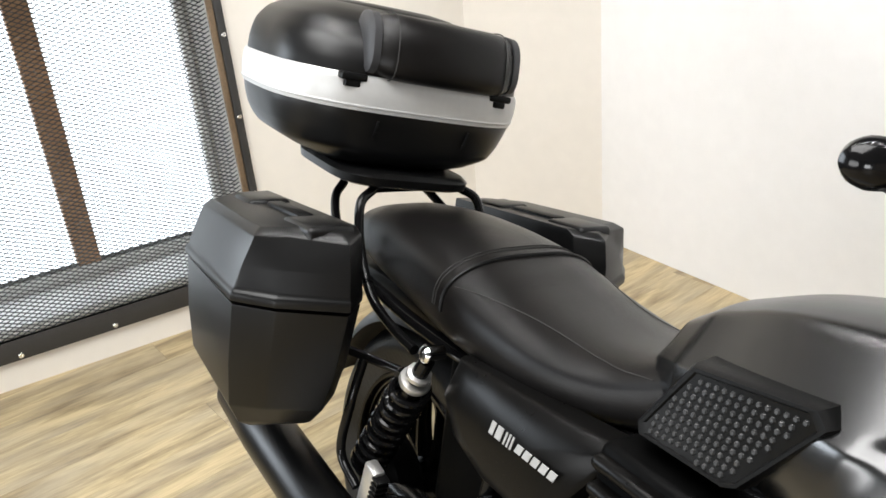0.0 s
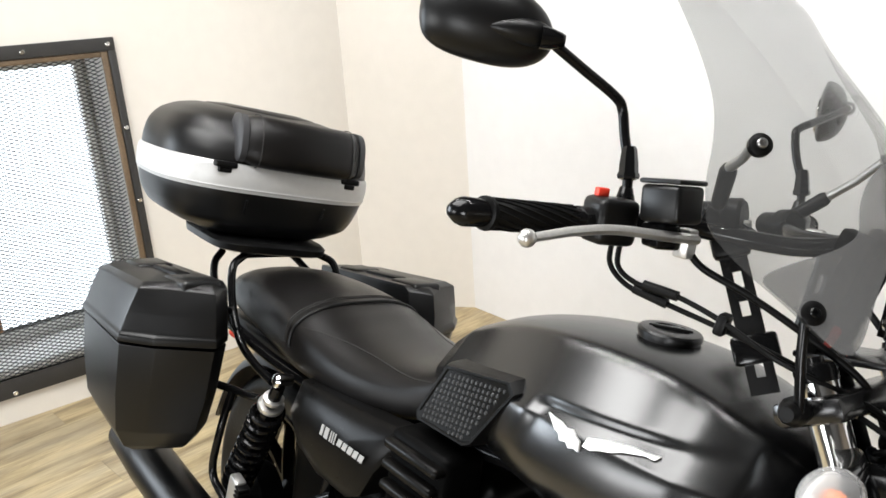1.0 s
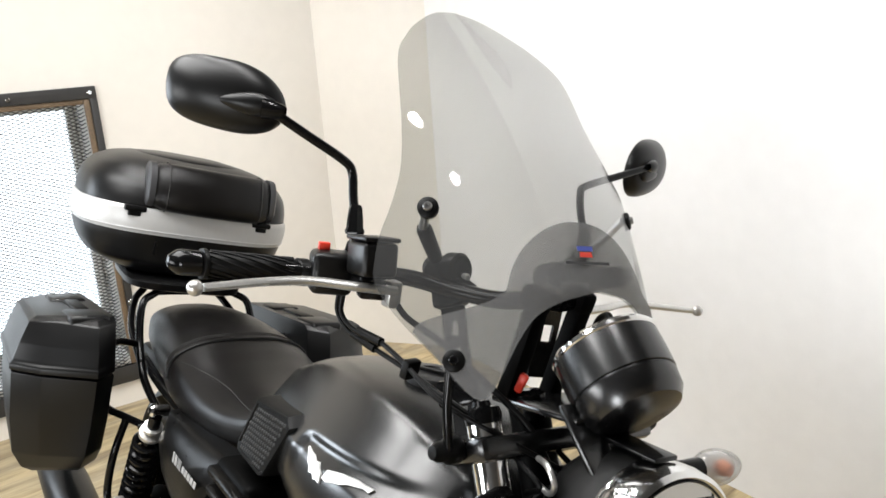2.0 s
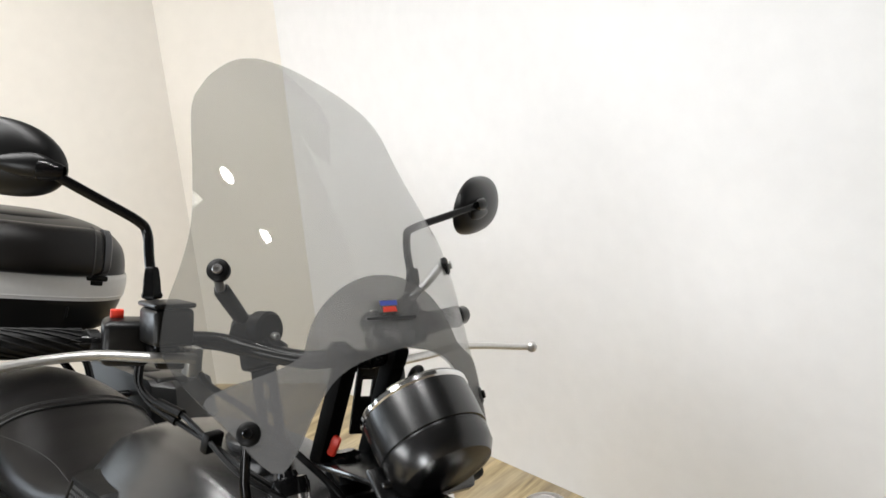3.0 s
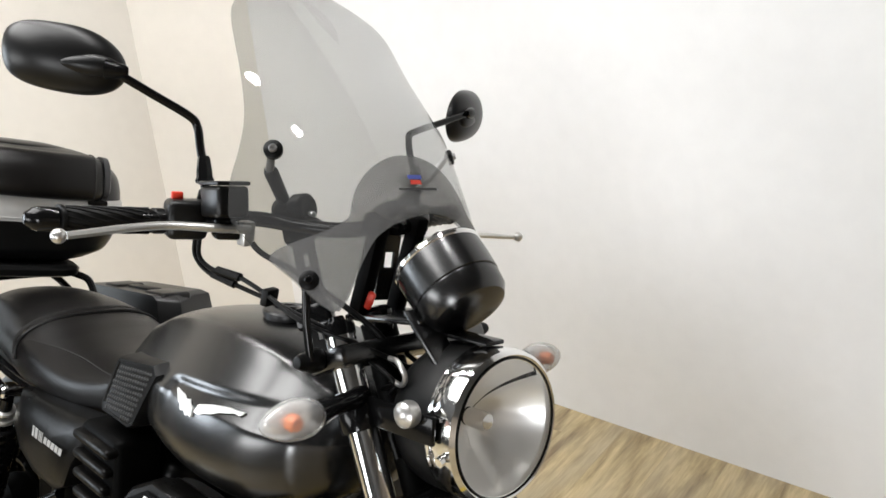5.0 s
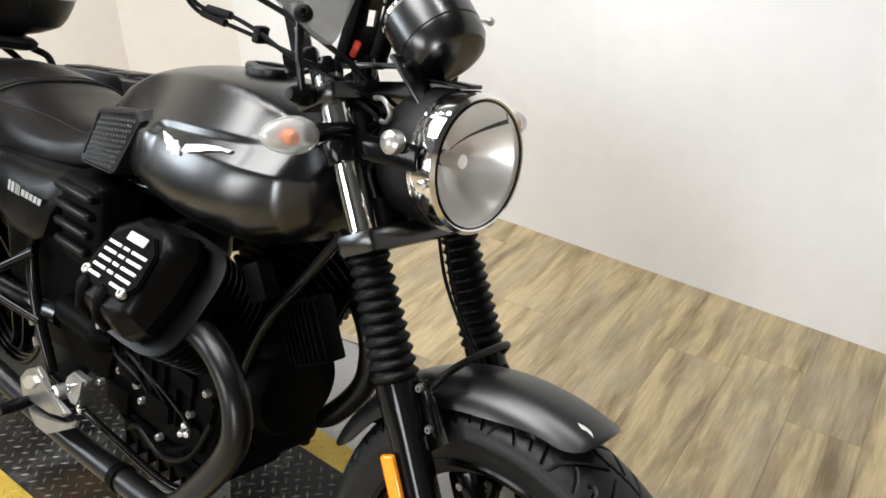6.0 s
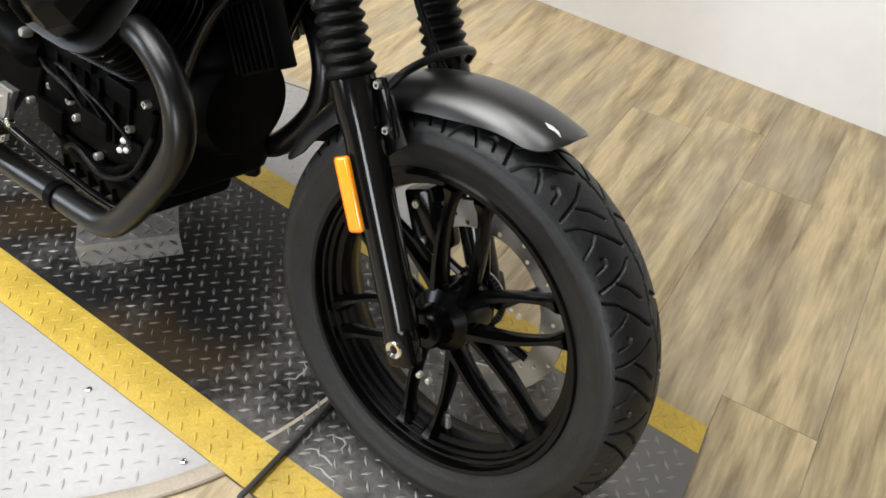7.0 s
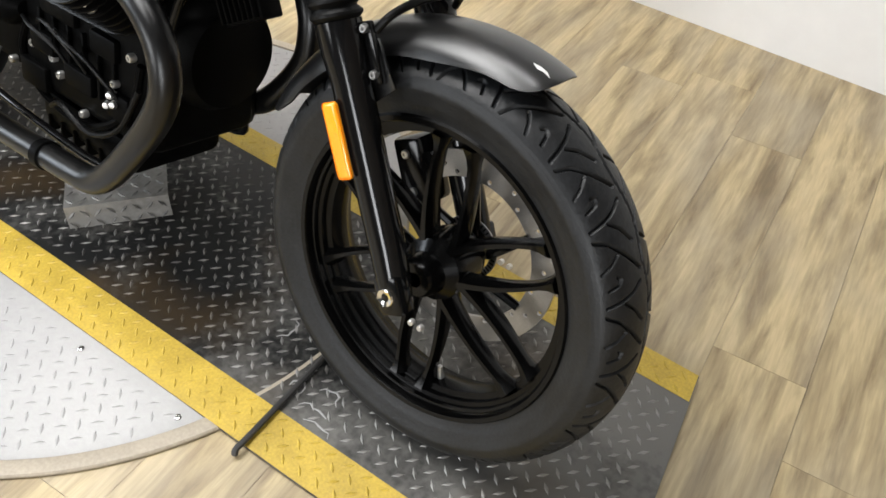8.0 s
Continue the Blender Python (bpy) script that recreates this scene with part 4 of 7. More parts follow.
guard_f = part("front_mudguard", arch_shell((1.469, 0, 0.316), 0.364, 0.066, radians(72.0), radians(158), 0.050), M_GUARD, bike, "satin black front mudguard")
for sy in (-1, 1):
    part("mudguard_bracket", prism([(-0.035, -0.012), (0.030, -0.022), (0.045, 0.018), (-0.02, 0.030)], frame_of(fork(0.31, sy * 0.088) + Vector((0.030, 0, 0)), UF, (0.887, 0, 0.462)), 0.005, 0.001), M_SATIN, guard_f)
part("brace", box((-0.040, -0.008, -0.005), (0.040, 0.008, 0.005), 0.003, frame_of((1.352, -0.092, 0.622), UF, (0.887, 0, 0.46))), M_GLOSS, guard_f)
for o in (-0.026, 0.032):
    part("brace_bolt", bolt_bm(Vector((1.352, -0.098, 0.622)) + UF * o, (0.25, -1, 0.1), 0.0062, 0.008), M_DISCROTOR, guard_f)
part("hose_loop", tube([(1.345, -0.085, 0.648), (1.358, -0.072, 0.672), (1.366, -0.030, 0.687), (1.366, 0.030, 0.688), (1.355, 0.075, 0.676), (1.340, 0.092, 0.655)], 0.0058, 7, 10), M_BLACKRUB, guard_f, "black brake hose arched over the mudguard")
em = frame_of((1.5545, -0.024, 0.6655), (0.95, 0.10, -0.27), (0, -1, -0.25))
part("emblem", prism([(-0.019, 0.001), (-0.008, -0.004), (0.003, -0.002), (0.018, -0.005), (0.008, 0.003), (-0.005, 0.0045)], em @ Matrix.Rotation(math.pi, 4, "X") @ Matrix.Scale(0.75, 4), 0.0016), M_DECAL, guard_f, "small silver wing-shaped emblem")

# headlight
HL = Vector((1.300, 0, 0.946))
HA = Vector((0.990, -0.055, 0.086)).normalized()
head = part("headlight", lathe(HL, HA, [(0, -0.140), (0.03, -0.139), (0.060, -0.133), (0.080, -0.121), (0.0925, -0.102), (0.0975, -0.082), (0.0985, -0.046), (0.0955, -0.034), (0.0915, -0.032), (0.087, -0.052), (0.066, -0.068), (0.0, -0.082)], 56), M_MATTE, bike, "round headlight with a matt black shell and chrome rim")
part("rim", lathe(HL, HA, [(0.0965, -0.040), (0.0985, -0.039), (0.0990, -0.036), (0.0985, -0.033), (0.0992, -0.031), (0.0998, -0.012), (0.0975, 0.002), (0.092, 0.007), (0.086, 0.004), (0.087, -0.012), (0.0925, -0.03)], 64, True), M_CHROME, head, "chrome headlight rim")
# reflector bowl with stepped radial facets
bm = bmesh.new()
bowl = [(0.012 + 0.075 * i / 12, -0.064 + 0.060 * (i / 12) ** 2) for i in range(12, -1, -1)]
sx, sz = HA.orthogonal().normalized(), HA.cross(HA.orthogonal()).normalized()
rings = []
for r, h in bowl:
    ring = []
    for k in range(64):
        a = math.tau * k / 64
        step = (0.0016 if k % 16 < 8 else 0.0) * min(1, (0.090 - r) / 0.02) * (1 if r > 0.02 else 0)
        ring.append(HL + HA * (h + step) + (sx * math.cos(a) + sz * math.sin(a)) * r)
    rings.append(ring)
add_rings(bm, rings, False, False)
bmesh.ops.remove_doubles(bm, verts=bm.verts, dist=1e-6)
part("reflector", bm, M_REFLECTOR, head, "mirrored reflector bowl in broad sectors", 20)
part("gasket", lathe(HL, HA, [(0.0866, 0.0050), (0.0872, 0.0072), (0.0882, 0.0074), (0.0886, 0.0062), (0.0876, 0.0044)], 64, True), M_BLACKRUB, head, "thin black lens gasket")
part("bulb_shield", lathe(HL, HA, [(0, -0.026), (0.010, -0.027), (0.013, -0.034), (0.012, -0.060), (0, -0.062)], 24), M_CHROME, head, "chrome bulb shield")
part("lens", lathe(HL, HA, [(0.0875, 0.003), (0.075, 0.0085), (0.05, 0.0125), (0.025, 0.0145), (0, 0.015)], 48), M_HEADLENS, head, "clear glass lens").visible_shadow = False
part("rim_screw", lathe(HL + Vector((-0.010, -0.100, -0.022)), (0.2, -1, -0.2), [(0, 0.008), (0.006, 0.007), (0.007, 0), (0.004, -0.004), (0, -0.004)], 14), M_CHROME, head)
for y in (-0.105, 0.097):
    sy = math.copysign(1, y)
    part("headlight_ear", box((-0.055, -0.004, -0.018), (0.075, 0.004, 0.018), 0.003, frame_of((1.205, y * 1.0, 0.952), (1, 0, 0.06), (0, 1, 0))), M_GLOSS, bike)
    part("mount_knob", lathe((1.248, y * 1.06, 0.972), (0, sy, 0), [(0.015, 0), (0.0165, 0.006), (0.0155, 0.016), (0.010, 0.021), (0, 0.0225)], 28), M_ALU, bike, "chrome domed headlight bolt")
part("headlight_top_bracket", box((-0.05, -0.018, -0.003), (0.050, 0.018, 0.003), 0.002, frame_of((1.225, 0, 1.045), (1, 0, 0.05), (0, 1, 0))), M_GLOSS, bike)

# turn signals on a cross stalk through the fork
for y in (-0.105, 0.097):
    sy = math.copysign(1, y)
    sig = part("turn_signal", tube([(1.150, y * 1.0, 0.964), (1.168, y * 1.35, 0.969), (1.180, y * 1.7, 0.972), (1.184, y * 1.95, 0.970)], [0.0135, 0.0125, 0.0125, 0.017], seg=18, straight=True), M_GLOSS, bike, "black stalk with a clear teardrop indicator")
    bmL = bmesh.new()
    bmesh.ops.create_uvsphere(bmL, u_segments=24, v_segments=16, radius=1)
    for v in bmL.verts:
        k = 1 - 0.18 * v.co.y * sy
        v.co = Vector((v.co.x * 0.025 * k, v.co.y * 0.042, v.co.z * 0.0235 * k))
    inner = bmL.copy()
    bmesh.ops.transform(bmL, matrix=Matrix.Translation((1.188, y * 1.95 + sy * 0.036, 0.972)), verts=bmL.verts)
    ln = part("lens", bmL, M_FROST, sig, "frosted clear indicator lens")
    ln.visible_shadow = False
    bmesh.ops.scale(inner, vec=(0.35, 0.8, 0.8), verts=inner.verts)
    bmesh.ops.transform(inner, matrix=Matrix.Translation((1.182, y * 1.95 + sy * 0.036, 0.972)), verts=inner.verts)
    part("reflector", inner, M_REFLECTOR, sig)
    part("bulb", lathe((1.192, y * 1.95 + sy * 0.040, 0.972), (1, 0, 0), [(0, 0.014), (0.008, 0.012), (0.0105, 0.004), (0.009, -0.005), (0, -0.007)], 16), M_BULB, sig, "amber bulb")

# instrument pod with its bracket, cables and ignition key
GT, GB = Vector((1.152, 0.013, 1.133)), Vector((1.222, 0.008, 1.076))
GA = (GT - GB).normalized()
gauge = part("instrument", lathe(GB, GA, [(0, -0.006), (0.038, -0.005), (0.052, 0.0), (0.0595, 0.012), (0.0615, 0.030), (0.0605, 0.031), (0.0605, 0.033), (0.0625, 0.034), (0.0635, 0.060), (0.0632, 0.083)], 52), M_SATIN, bike, "round satin black instrument with a chrome bezel")
part("bezel", lathe(GB, GA, [(0.0632, 0.082), (0.0648, 0.0835), (0.0648, 0.088), (0.062, 0.0915), (0.059, 0.090), (0.059, 0.082)], 52, True), M_CHROME, gauge, "chrome bezel")
part("dial", lathe(GB, GA, [(0, 0.085), (0.058, 0.085), (0.058, 0.080), (0, 0.080)], 40), M_BLACKRUB, gauge)
part("bracket", box((-0.075, -0.05, -0.004), (0.075, 0.05, 0.004), 0.003, frame_of((1.115, 0.0, 1.048), (0.93, 0, 0.15), (0, 1, 0))), M_SATIN, gauge)
part("stay", box((-0.04, -0.022, -0.004), (0.055, 0.022, 0.004), 0.003, frame_of((1.195, -0.035, 1.045), (0.75, 0, -0.65), (0, 1, 0))), M_SATIN, gauge)
part("gauge_cable", tube([GT + Vector(q) for q in ((0.01, 0.02, 0.0), (-0.01, 0.02, 0.022), (-0.03, 0.03, 0.028), (-0.055, 0.04, 0.005), (-0.06, 0.04, -0.07))], 0.0045, 6, 10), M_BLACKRUB, gauge)
part("ignition_key", box((-0.008, -0.003, -0.013), (0.009, 0.003, 0.013), 0.004, pose(1.072, -0.036, 1.066, 0, 18, 30)), M_RED, bike, "red key head in the ignition")
part("ignition_lock", lathe((1.080, -0.012, 1.020), (-0.3, -0.1, 1), [(0.016, 0), (0.019, 0.01), (0.019, 0.03), (0.012, 0.036), (0, 0.036)], 20), M_GLOSS, bike)
for yy in (-0.036, 0.036):
    part("bar_riser", box((-0.012, -0.011, 0), (0.012, 0.011, 0.135), 0.005, frame_of((1.052, yy, 1.035), (1, 0, -0.25), (0, 1, 0))), M_ENGINE, bike)
    part("riser_cap", box((-0.019, -0.012, -0.012), (0.019, 0.012, 0.017), 0.006, pose(1.079, yy, 1.168, 0, 14, 0)), M_ENGINE, bike)
# slotted steel bracket: two rails and two ends round an open slot
bm = bmesh.new()
for lo, hi in (((-0.003, -0.015, -0.055), (0.003, -0.007, 0.048)), ((-0.003, 0.007, -0.055), (0.003, 0.015, 0.048)), ((-0.003, -0.0069, -0.055), (0.003, 0.0069, -0.004)), ((-0.003, -0.0069, 0.022), (0.003, 0.0069, 0.048))):
    add_box(bm, lo, hi, pose(1.005, 0.060, 1.096, 0, 8, -20))
part("pod_bracket", bm, M_SATIN, bike, "slotted black steel bracket")
# the bracket on the other side: a longer plate with two open slots, and a block clamped round it
bm = bmesh.new()
leg = frame_of((0.988, -0.066, 1.066), (-0.47, 0.04, 0.88), (0.71, 0.51, 0.356))
for lo, hi in (((-0.092, -0.016, -0.003), (0.090, -0.0050, 0.003)), ((-0.092, 0.0050, -0.003), (0.090, 0.016, 0.003)), ((-0.092, -0.0049, -0.003), (-0.072, 0.0049, 0.003)), ((-0.052, -0.0049, -0.003), (0.000, 0.0049, 0.003)), ((0.018, -0.0049, -0.003), (0.034, 0.0049, 0.003)), ((0.054, -0.0049, -0.003), (0.090, 0.0049, 0.003))):
    add_box(bm, lo, hi, leg)
part("pod_bracket", bm, M_SATIN, bike, "slotted black steel bracket")
part("bracket_clamp", box((-0.017, -0.026, -0.014), (0.017, 0.026, 0.012), 0.005, leg @ Matrix.Translation((-0.040, 0, -0.012)), 2), M_GLOSS, bike)
for o in (-0.015, 0.015):
    part("bracket_bolt", bolt_bm(leg @ Vector((-0.040, o, 0.001)), (0.3, -0.9, 0.3), 0.006, 0.006), M_ALU, bike)
part("bracket_clamp", box((-0.014, -0.022, -0.016), (0.020, 0.022, 0.014), 0.006, leg @ Matrix.Translation((0.085, 0, -0.004)), 2), M_BLACKRUB, bike)
bm = bmesh.new()
for yy in (-0.03, 0.0, 0.035):
    add_tube(bm, smooth_path([(1.19, yy * 1.5, 1.00), (1.16, yy - 0.03, 0.99 - abs(yy)), (1.14, yy, 0.955), (1.17, yy * 1.4, 0.935), (1.13, yy, 0.90), (1.15, yy, 0.86)], 5), 0.0055, 8)
    add_tube(bm, smooth_path([(1.10, yy - 0.05, 1.01), (1.15, yy - 0.055, 1.0), (1.18, yy - 0.05, 0.985), (1.16, yy - 0.05, 0.97)], 5), 0.0035, 8)
part("wiring_loom", bm, M_BLACKRUB, bike)
part("cable_clip", tube([(1.165, -0.075, 1.012), (1.190, -0.085, 1.015), (1.205, -0.085, 1.0), (1.195, -0.08, 0.985), (1.170, -0.075, 0.985)], 0.0035, 6, 8), M_ALU, bike, "bent silver cable guide")

# handlebar with controls
BARZ = 1.166
bm = bmesh.new()
add_tube(bm, smooth_path([(1.082, 0, BARZ), (1.070, 0.030, BARZ), (1.020, 0.066, 1.158), (0.945, 0.110, 1.152), (0.892, 0.168, 1.158), (0.868, 0.225, 1.150), (0.826, 0.350, 1.1355)], 7), 0.0112, 14)
add_tube(bm, smooth_path([(1.082, 0, BARZ), (1.066, -0.028, BARZ), (1.018, -0.052, 1.156), (0.956, -0.082, 1.156), (0.912, -0.120, 1.160), (0.882, -0.195, 1.157), (0.826, -0.350, 1.1535)], 7), 0.0112, 14)
bar = part("handlebar", bm, M_GLOSS, bike, "black tubular handlebar")
GD = Vector((-0.30, -0.953, 0.005)).normalized()
for sy in (-1, 1):
    gd = Vector((GD.x, GD.y * -sy, GD.z))
    g0 = Vector((0.862, -0.232, 1.153)) if sy < 0 else Vector((0.850, 0.278, 1.142))
    prof = [(0.0125, 0), (0.0185, 0.001), (0.0185, 0.012), (0.0165, 0.014)]
    prof += [(0.0172, 0.016), (0.0172, 0.122), (0.0165, 0.123), (0.0200, 0.124), (0.0205, 0.1265), (0.0200, 0.129), (0.016, 0.130), (0.0125, 0.131)]
    grip = part("grip", lathe(g0, gd, prof, 26), M_BLACKRUB, bike, "black rubber grip with slanting ribs")
    bm = bmesh.new()
    sdir, wdir = gd.orthogonal().normalized(), None
    wdir = gd.cross(sdir)
    for k in range(14):
        a0 = math.tau * k / 14
        pts = [g0 + gd * (0.018 + 0.102 * t) + (sdir * math.cos(a0 + 1.9 * t) + wdir * math.sin(a0 + 1.9 * t)) * 0.0172 for t in [i / 8 for i in range(9)]]
        add_tube(bm, pts, 0.0013, 5)
    tagged(part("grip_ribs", bm, M_BLACKRUB, grip), kind="stuff")
    part("bar_end", lathe(g0 + gd * 0.131, gd, [(0.0125, 0), (0.0165, 0.001), (0.0172, 0.022), (0.0150, 0.028), (0.0085, 0.036), (0.004, 0.0375), (0, 0.0375)], 24), M_GLOSS, grip, "bullet-shaped bar end weight")
    sw = part("switch_housing", box((-0.030, -0.027, -0.024), (0.024, 0.027, 0.022), 0.009, frame_of((0.872, -0.207, 1.157) if sy < 0 else (0.861, 0.252, 1.145), gd, (0, 0, 1)), 3), M_PLASTIC, bike, "black switch housing")
    if sy < 0:
        part("kill_switch", box((-0.0075, -0.005, -0.005), (0.0075, 0.0055, 0.005), 0.0015, frame_of((0.863, -0.212, 1.188), gd, (0, 0, 1))), M_RED, sw, "red kill switch")
    part("lever_bracket", box((-0.022, -0.013, -0.012), (0.022, 0.012, 0.020), 0.005, frame_of((0.930, sy * 0.168, 1.148), gd, (0, 0, 1))), M_GLOSS, bike)
    kx, kz, ex = (1.0, 0.0, 0.0) if sy < 0 else (1.12, -0.032, 0.021)
    lv = smooth_path([(0.958, sy * 0.155, 1.152 + kz), (0.948, sy * 0.20 * kx, 1.154 + kz), (0.925 + ex * 0.3, sy * 0.255 * kx, 1.156 + kz), (0.918 + ex * 0.6, sy * 0.31 * kx, 1.153 + kz), (0.925 + ex * 0.9, sy * 0.36 * kx, 1.150 + kz), (0.931 + ex, sy * 0.386 * kx, 1.149 + kz)], 5)
    bm = bmesh.new()
    rings = []
    for i, p in enumerate(lv):
        t = i / (len(lv) - 1)
        w, h = 0.0085 - 0.0035 * t, 0.0062 - 0.0016 * t
        d = (lv[min(i + 1, len(lv) - 1)] - lv[max(i - 1, 0)]).normalized()
        s = d.cross(Vector((0, 0, 1))).normalized()
        rings.append([p + s * w * math.cos(a) + Vector((0, 0, h * math.sin(a))) for a in [math.tau * k / 10 for k in range(10)]])
    add_rings(bm, rings)
    lever = part("lever", bm, M_ALU, bike, "silver hand lever with a ball end")
    bm = bmesh.new()
    bmesh.ops.create_uvsphere(bm, u_segments=16, v_segments=10, radius=0.0092, matrix=Matrix.Translation((0.933 + ex, sy * 0.396 * kx, 1.149 + kz)))
    part("ball_end", bm, M_ALU, lever)
    part("pivot_tab", box((0.935, sy * 0.150 - 0.012, 1.128), (0.955, sy * 0.150 + 0.006, 1.162), 0.003), M_ALU, lever)
    # mirror
    mir_j = Vector((0.807, sy * 0.281, 1.350)) if sy < 0 else Vector((0.8345, 0.409, 1.344))
    b0 = Vector((0.868, sy * 0.172, 1.165)) if sy < 0 else Vector((0.872, 0.243, 1.160))
    yb = b0.y
    st = [b0, b0 + Vector((-0.004, 0, 0.05)), Vector((0.850, yb, 1.255)), Vector((0.842, yb + sy * 0.001, 1.283)), Vector((0.838, yb + sy * 0.013, 1.298)), mir_j.lerp(Vector((0.838, yb + sy * 0.013, 1.298)), 0.5), mir_j]
    mir = part("mirror", tube(smooth_path(st, 6), 0.0062, seg=12, straight=True), M_GLOSS, bike, "black teardrop mirror on a bent stalk")
    part("lock_nut", lathe(b0 + Vector((-0.003, 0, 0.045)), (-0.15, 0, 1), [(0.007, -0.006), (0.0125, -0.004), (0.0135, 0.0), (0.0115, 0.004), (0.011, 0.014), (0.009, 0.03), (0.007, 0.034)], 6), M_GLOSS, mir)
    part("stalk_base", lathe(b0, (-0.1, 0, 1), [(0.013, -0.012), (0.0125, 0.012), (0.008, 0.03), (0.0065, 0.032)], 18), M_GLOSS, mir)
    bm = bmesh.new()
    bmesh.ops.create_uvsphere(bm, u_segments=36, v_segments=22, radius=1)
    outw = Vector((-0.58, sy * 0.81, 0.03)).normalized() if sy < 0 else Vector((-0.42, 0.90, 0.05)).normalized()
    mc = mir_j + outw * 0.046 + Vector((-0.040, 0, 0.004 if sy < 0 else -0.014))
    for v in bm.verts:
        u, w, d = v.co.x, v.co.z, v.co.y
        square = min(1.6, (1 - u ** 3) ** (1 / 3) / max(0.05, math.sqrt(max(0.0, 1 - u * u)))) if 0 < u < 1 else 1.0
        hgt = 0.046 * square * (1 - 0.06 * u) * (1 + 0.05 * w)
        u2 = math.copysign(abs(u) ** 0.9, u) * (0.97 if u > 0 else 1.06)
        dd = d * 0.034 if d > 0 else d * 0.008
        v.co = Vector((u2 * 0.078, dd, w * hgt + 0.006 * u + 0.004)) * (1.0 if sy < 0 else 1.12)
    back = Vector((0, 0, 1)).cross(outw).normalized()
    if back.x < 0:
        back = -back
    mm = Matrix(((outw.x, back.x, 0, mc.x), (outw.y, back.y, 0, mc.y), (outw.z, back.z, 1, mc.z), (0, 0, 0, 1)))
    bmesh.ops.transform(bm, matrix=mm, verts=bm.verts)
    part("shell", bm, M_PLASTIC, mir, "black rounded mirror shell")
    gl = lathe((0, 0, 0), (0, 1, 0), [(0, -0.0095), (0.9, -0.0095), (0.93, -0.007), (0, -0.007)], 36)
    for v in gl.verts:
        v.co = Vector((v.co.x * 0.072, v.co.y, v.co.z * 0.041 * (1 - 0.06 * v.co.x) + 0.006 * v.co.x + 0.004))
    bmesh.ops.transform(gl, matrix=mm, verts=gl.verts)
    part("mirror_glass", gl, M_CHROME, mir, "silvered mirror glass")
    rb = bmesh.new()
    bmesh.ops.create_uvsphere(rb, u_segments=20, v_segments=12, radius=1)
    for v in rb.verts:
        v.co = Vector((-0.036 + v.co.x * 0.042, 0.026 + v.co.y * 0.012, v.co.z * 0.014 * (1 - 0.4 * v.co.x)))
    bmesh.ops.transform(rb, matrix=mm, verts=rb.verts)
    part("shell_rib", rb, M_PLASTIC, mir)
    part("ball_socket", lathe(mir_j + outw * -0.004, outw * -1, [(0.013, -0.012), (0.012, 0.0), (0.009, 0.012), (0.007, 0.016)], 16), M_GLOSS, mir)
# front brake reservoir
RES = frame_of((0.938, -0.184, 1.197), (1, -0.06, 0.10), (0, 1, 0))
res = part("brake_reservoir", box((-0.027, -0.023, -0.030), (0.027, 0.023, 0.012), 0.006, RES, 3), M_PLASTIC, bike, "black square brake fluid reservoir")
part("lid", box((-0.0285, -0.0245, 0.0125), (0.0285, 0.0245, 0.0185), 0.003, RES), M_PLASTIC, res)
part("reservoir_neck", box((-0.030, -0.014, -0.050), (0.006, 0.014, -0.030), 0.005, RES), M_GLOSS, res)
# throttle cables and brake hose, sweeping to the steering head
for off in (0.0, 0.012):
    cb = part("throttle_cable", tube([(0.868 + off, -0.185, 1.135), (0.872 + off, -0.187, 1.105), (0.897 + off, -0.180, 1.084 + off * 0.5), (0.94 + off, -0.168, 1.075 + off), (1.01, -0.150 - off, 1.062 + off), (1.075, -0.135 - off, 1.048), (1.14, -0.09, 1.02), (1.165, -0.03, 0.99)], 0.0033, 7, 8), M_BLACKRUB, bike)
    part("adjuster", tube([(0.905 + off, -0.178, 1.083 + off * 0.6), (0.945 + off, -0.167, 1.0745 + off)], 0.0060, seg=10, straight=True), M_BLACKRUB, cb)
part("cable_tie", box((-0.006, -0.012, -0.011), (0.006, 0.012, 0.013), 0.003, pose(1.010, -0.155, 1.068, 0, 10, 15)), M_BLACKRUB, bike)
part("brake_line", tube([(0.945, -0.15, 1.14), (0.965, -0.14, 1.12), (1.01, -0.115, 1.10), (1.07, -0.09, 1.07), (1.13, -0.06, 1.03), (1.155, -0.03, 0.97)], 0.0042, 7, 10), M_BLACKRUB, bike)
part("clutch_cable", tube([(0.95, 0.15, 1.14), (0.99, 0.13, 1.12), (1.05, 0.09, 1.09), (1.13, 0.06, 1.02), (1.14, 0.05, 0.93)], 0.0045, 7, 8), M_BLACKRUB, bike)

# windscreen
def screen_x(y, z):
    return 1.19 - 0.53 * (z - 1.113) - 1.2 * max(0, z - 1.25) ** 2 - 2.75 * y * y - 0.27 * max(0, z - 1.2) + 0.12 * max(0, y) * min(1, max(0, (z - 1.2) / 0.1)) + 0.26 * max(0, y) * math.exp(-((z - 1.47) / 0.06) ** 2)


half_outline = [(0.0, 1.532), (0.03, 1.527), (0.052, 1.518), (0.072, 1.506), (0.090, 1.493), (0.105, 1.478), (0.118, 1.464), (0.129, 1.445), (0.138, 1.422), (0.146, 1.398), (0.158, 1.359), (0.174, 1.308), (0.194, 1.262), (0.210, 1.228), (0.219, 1.200), (0.221, 1.178), (0.208, 1.148), (0.182, 1.114), (0.164, 1.088), (0.150, 1.078),
                (0.136, 1.092), (0.124, 1.112), (0.106, 1.142), (0.082, 1.170), (0.050, 1.188), (0.015, 1.196), (0.0, 1.197)]


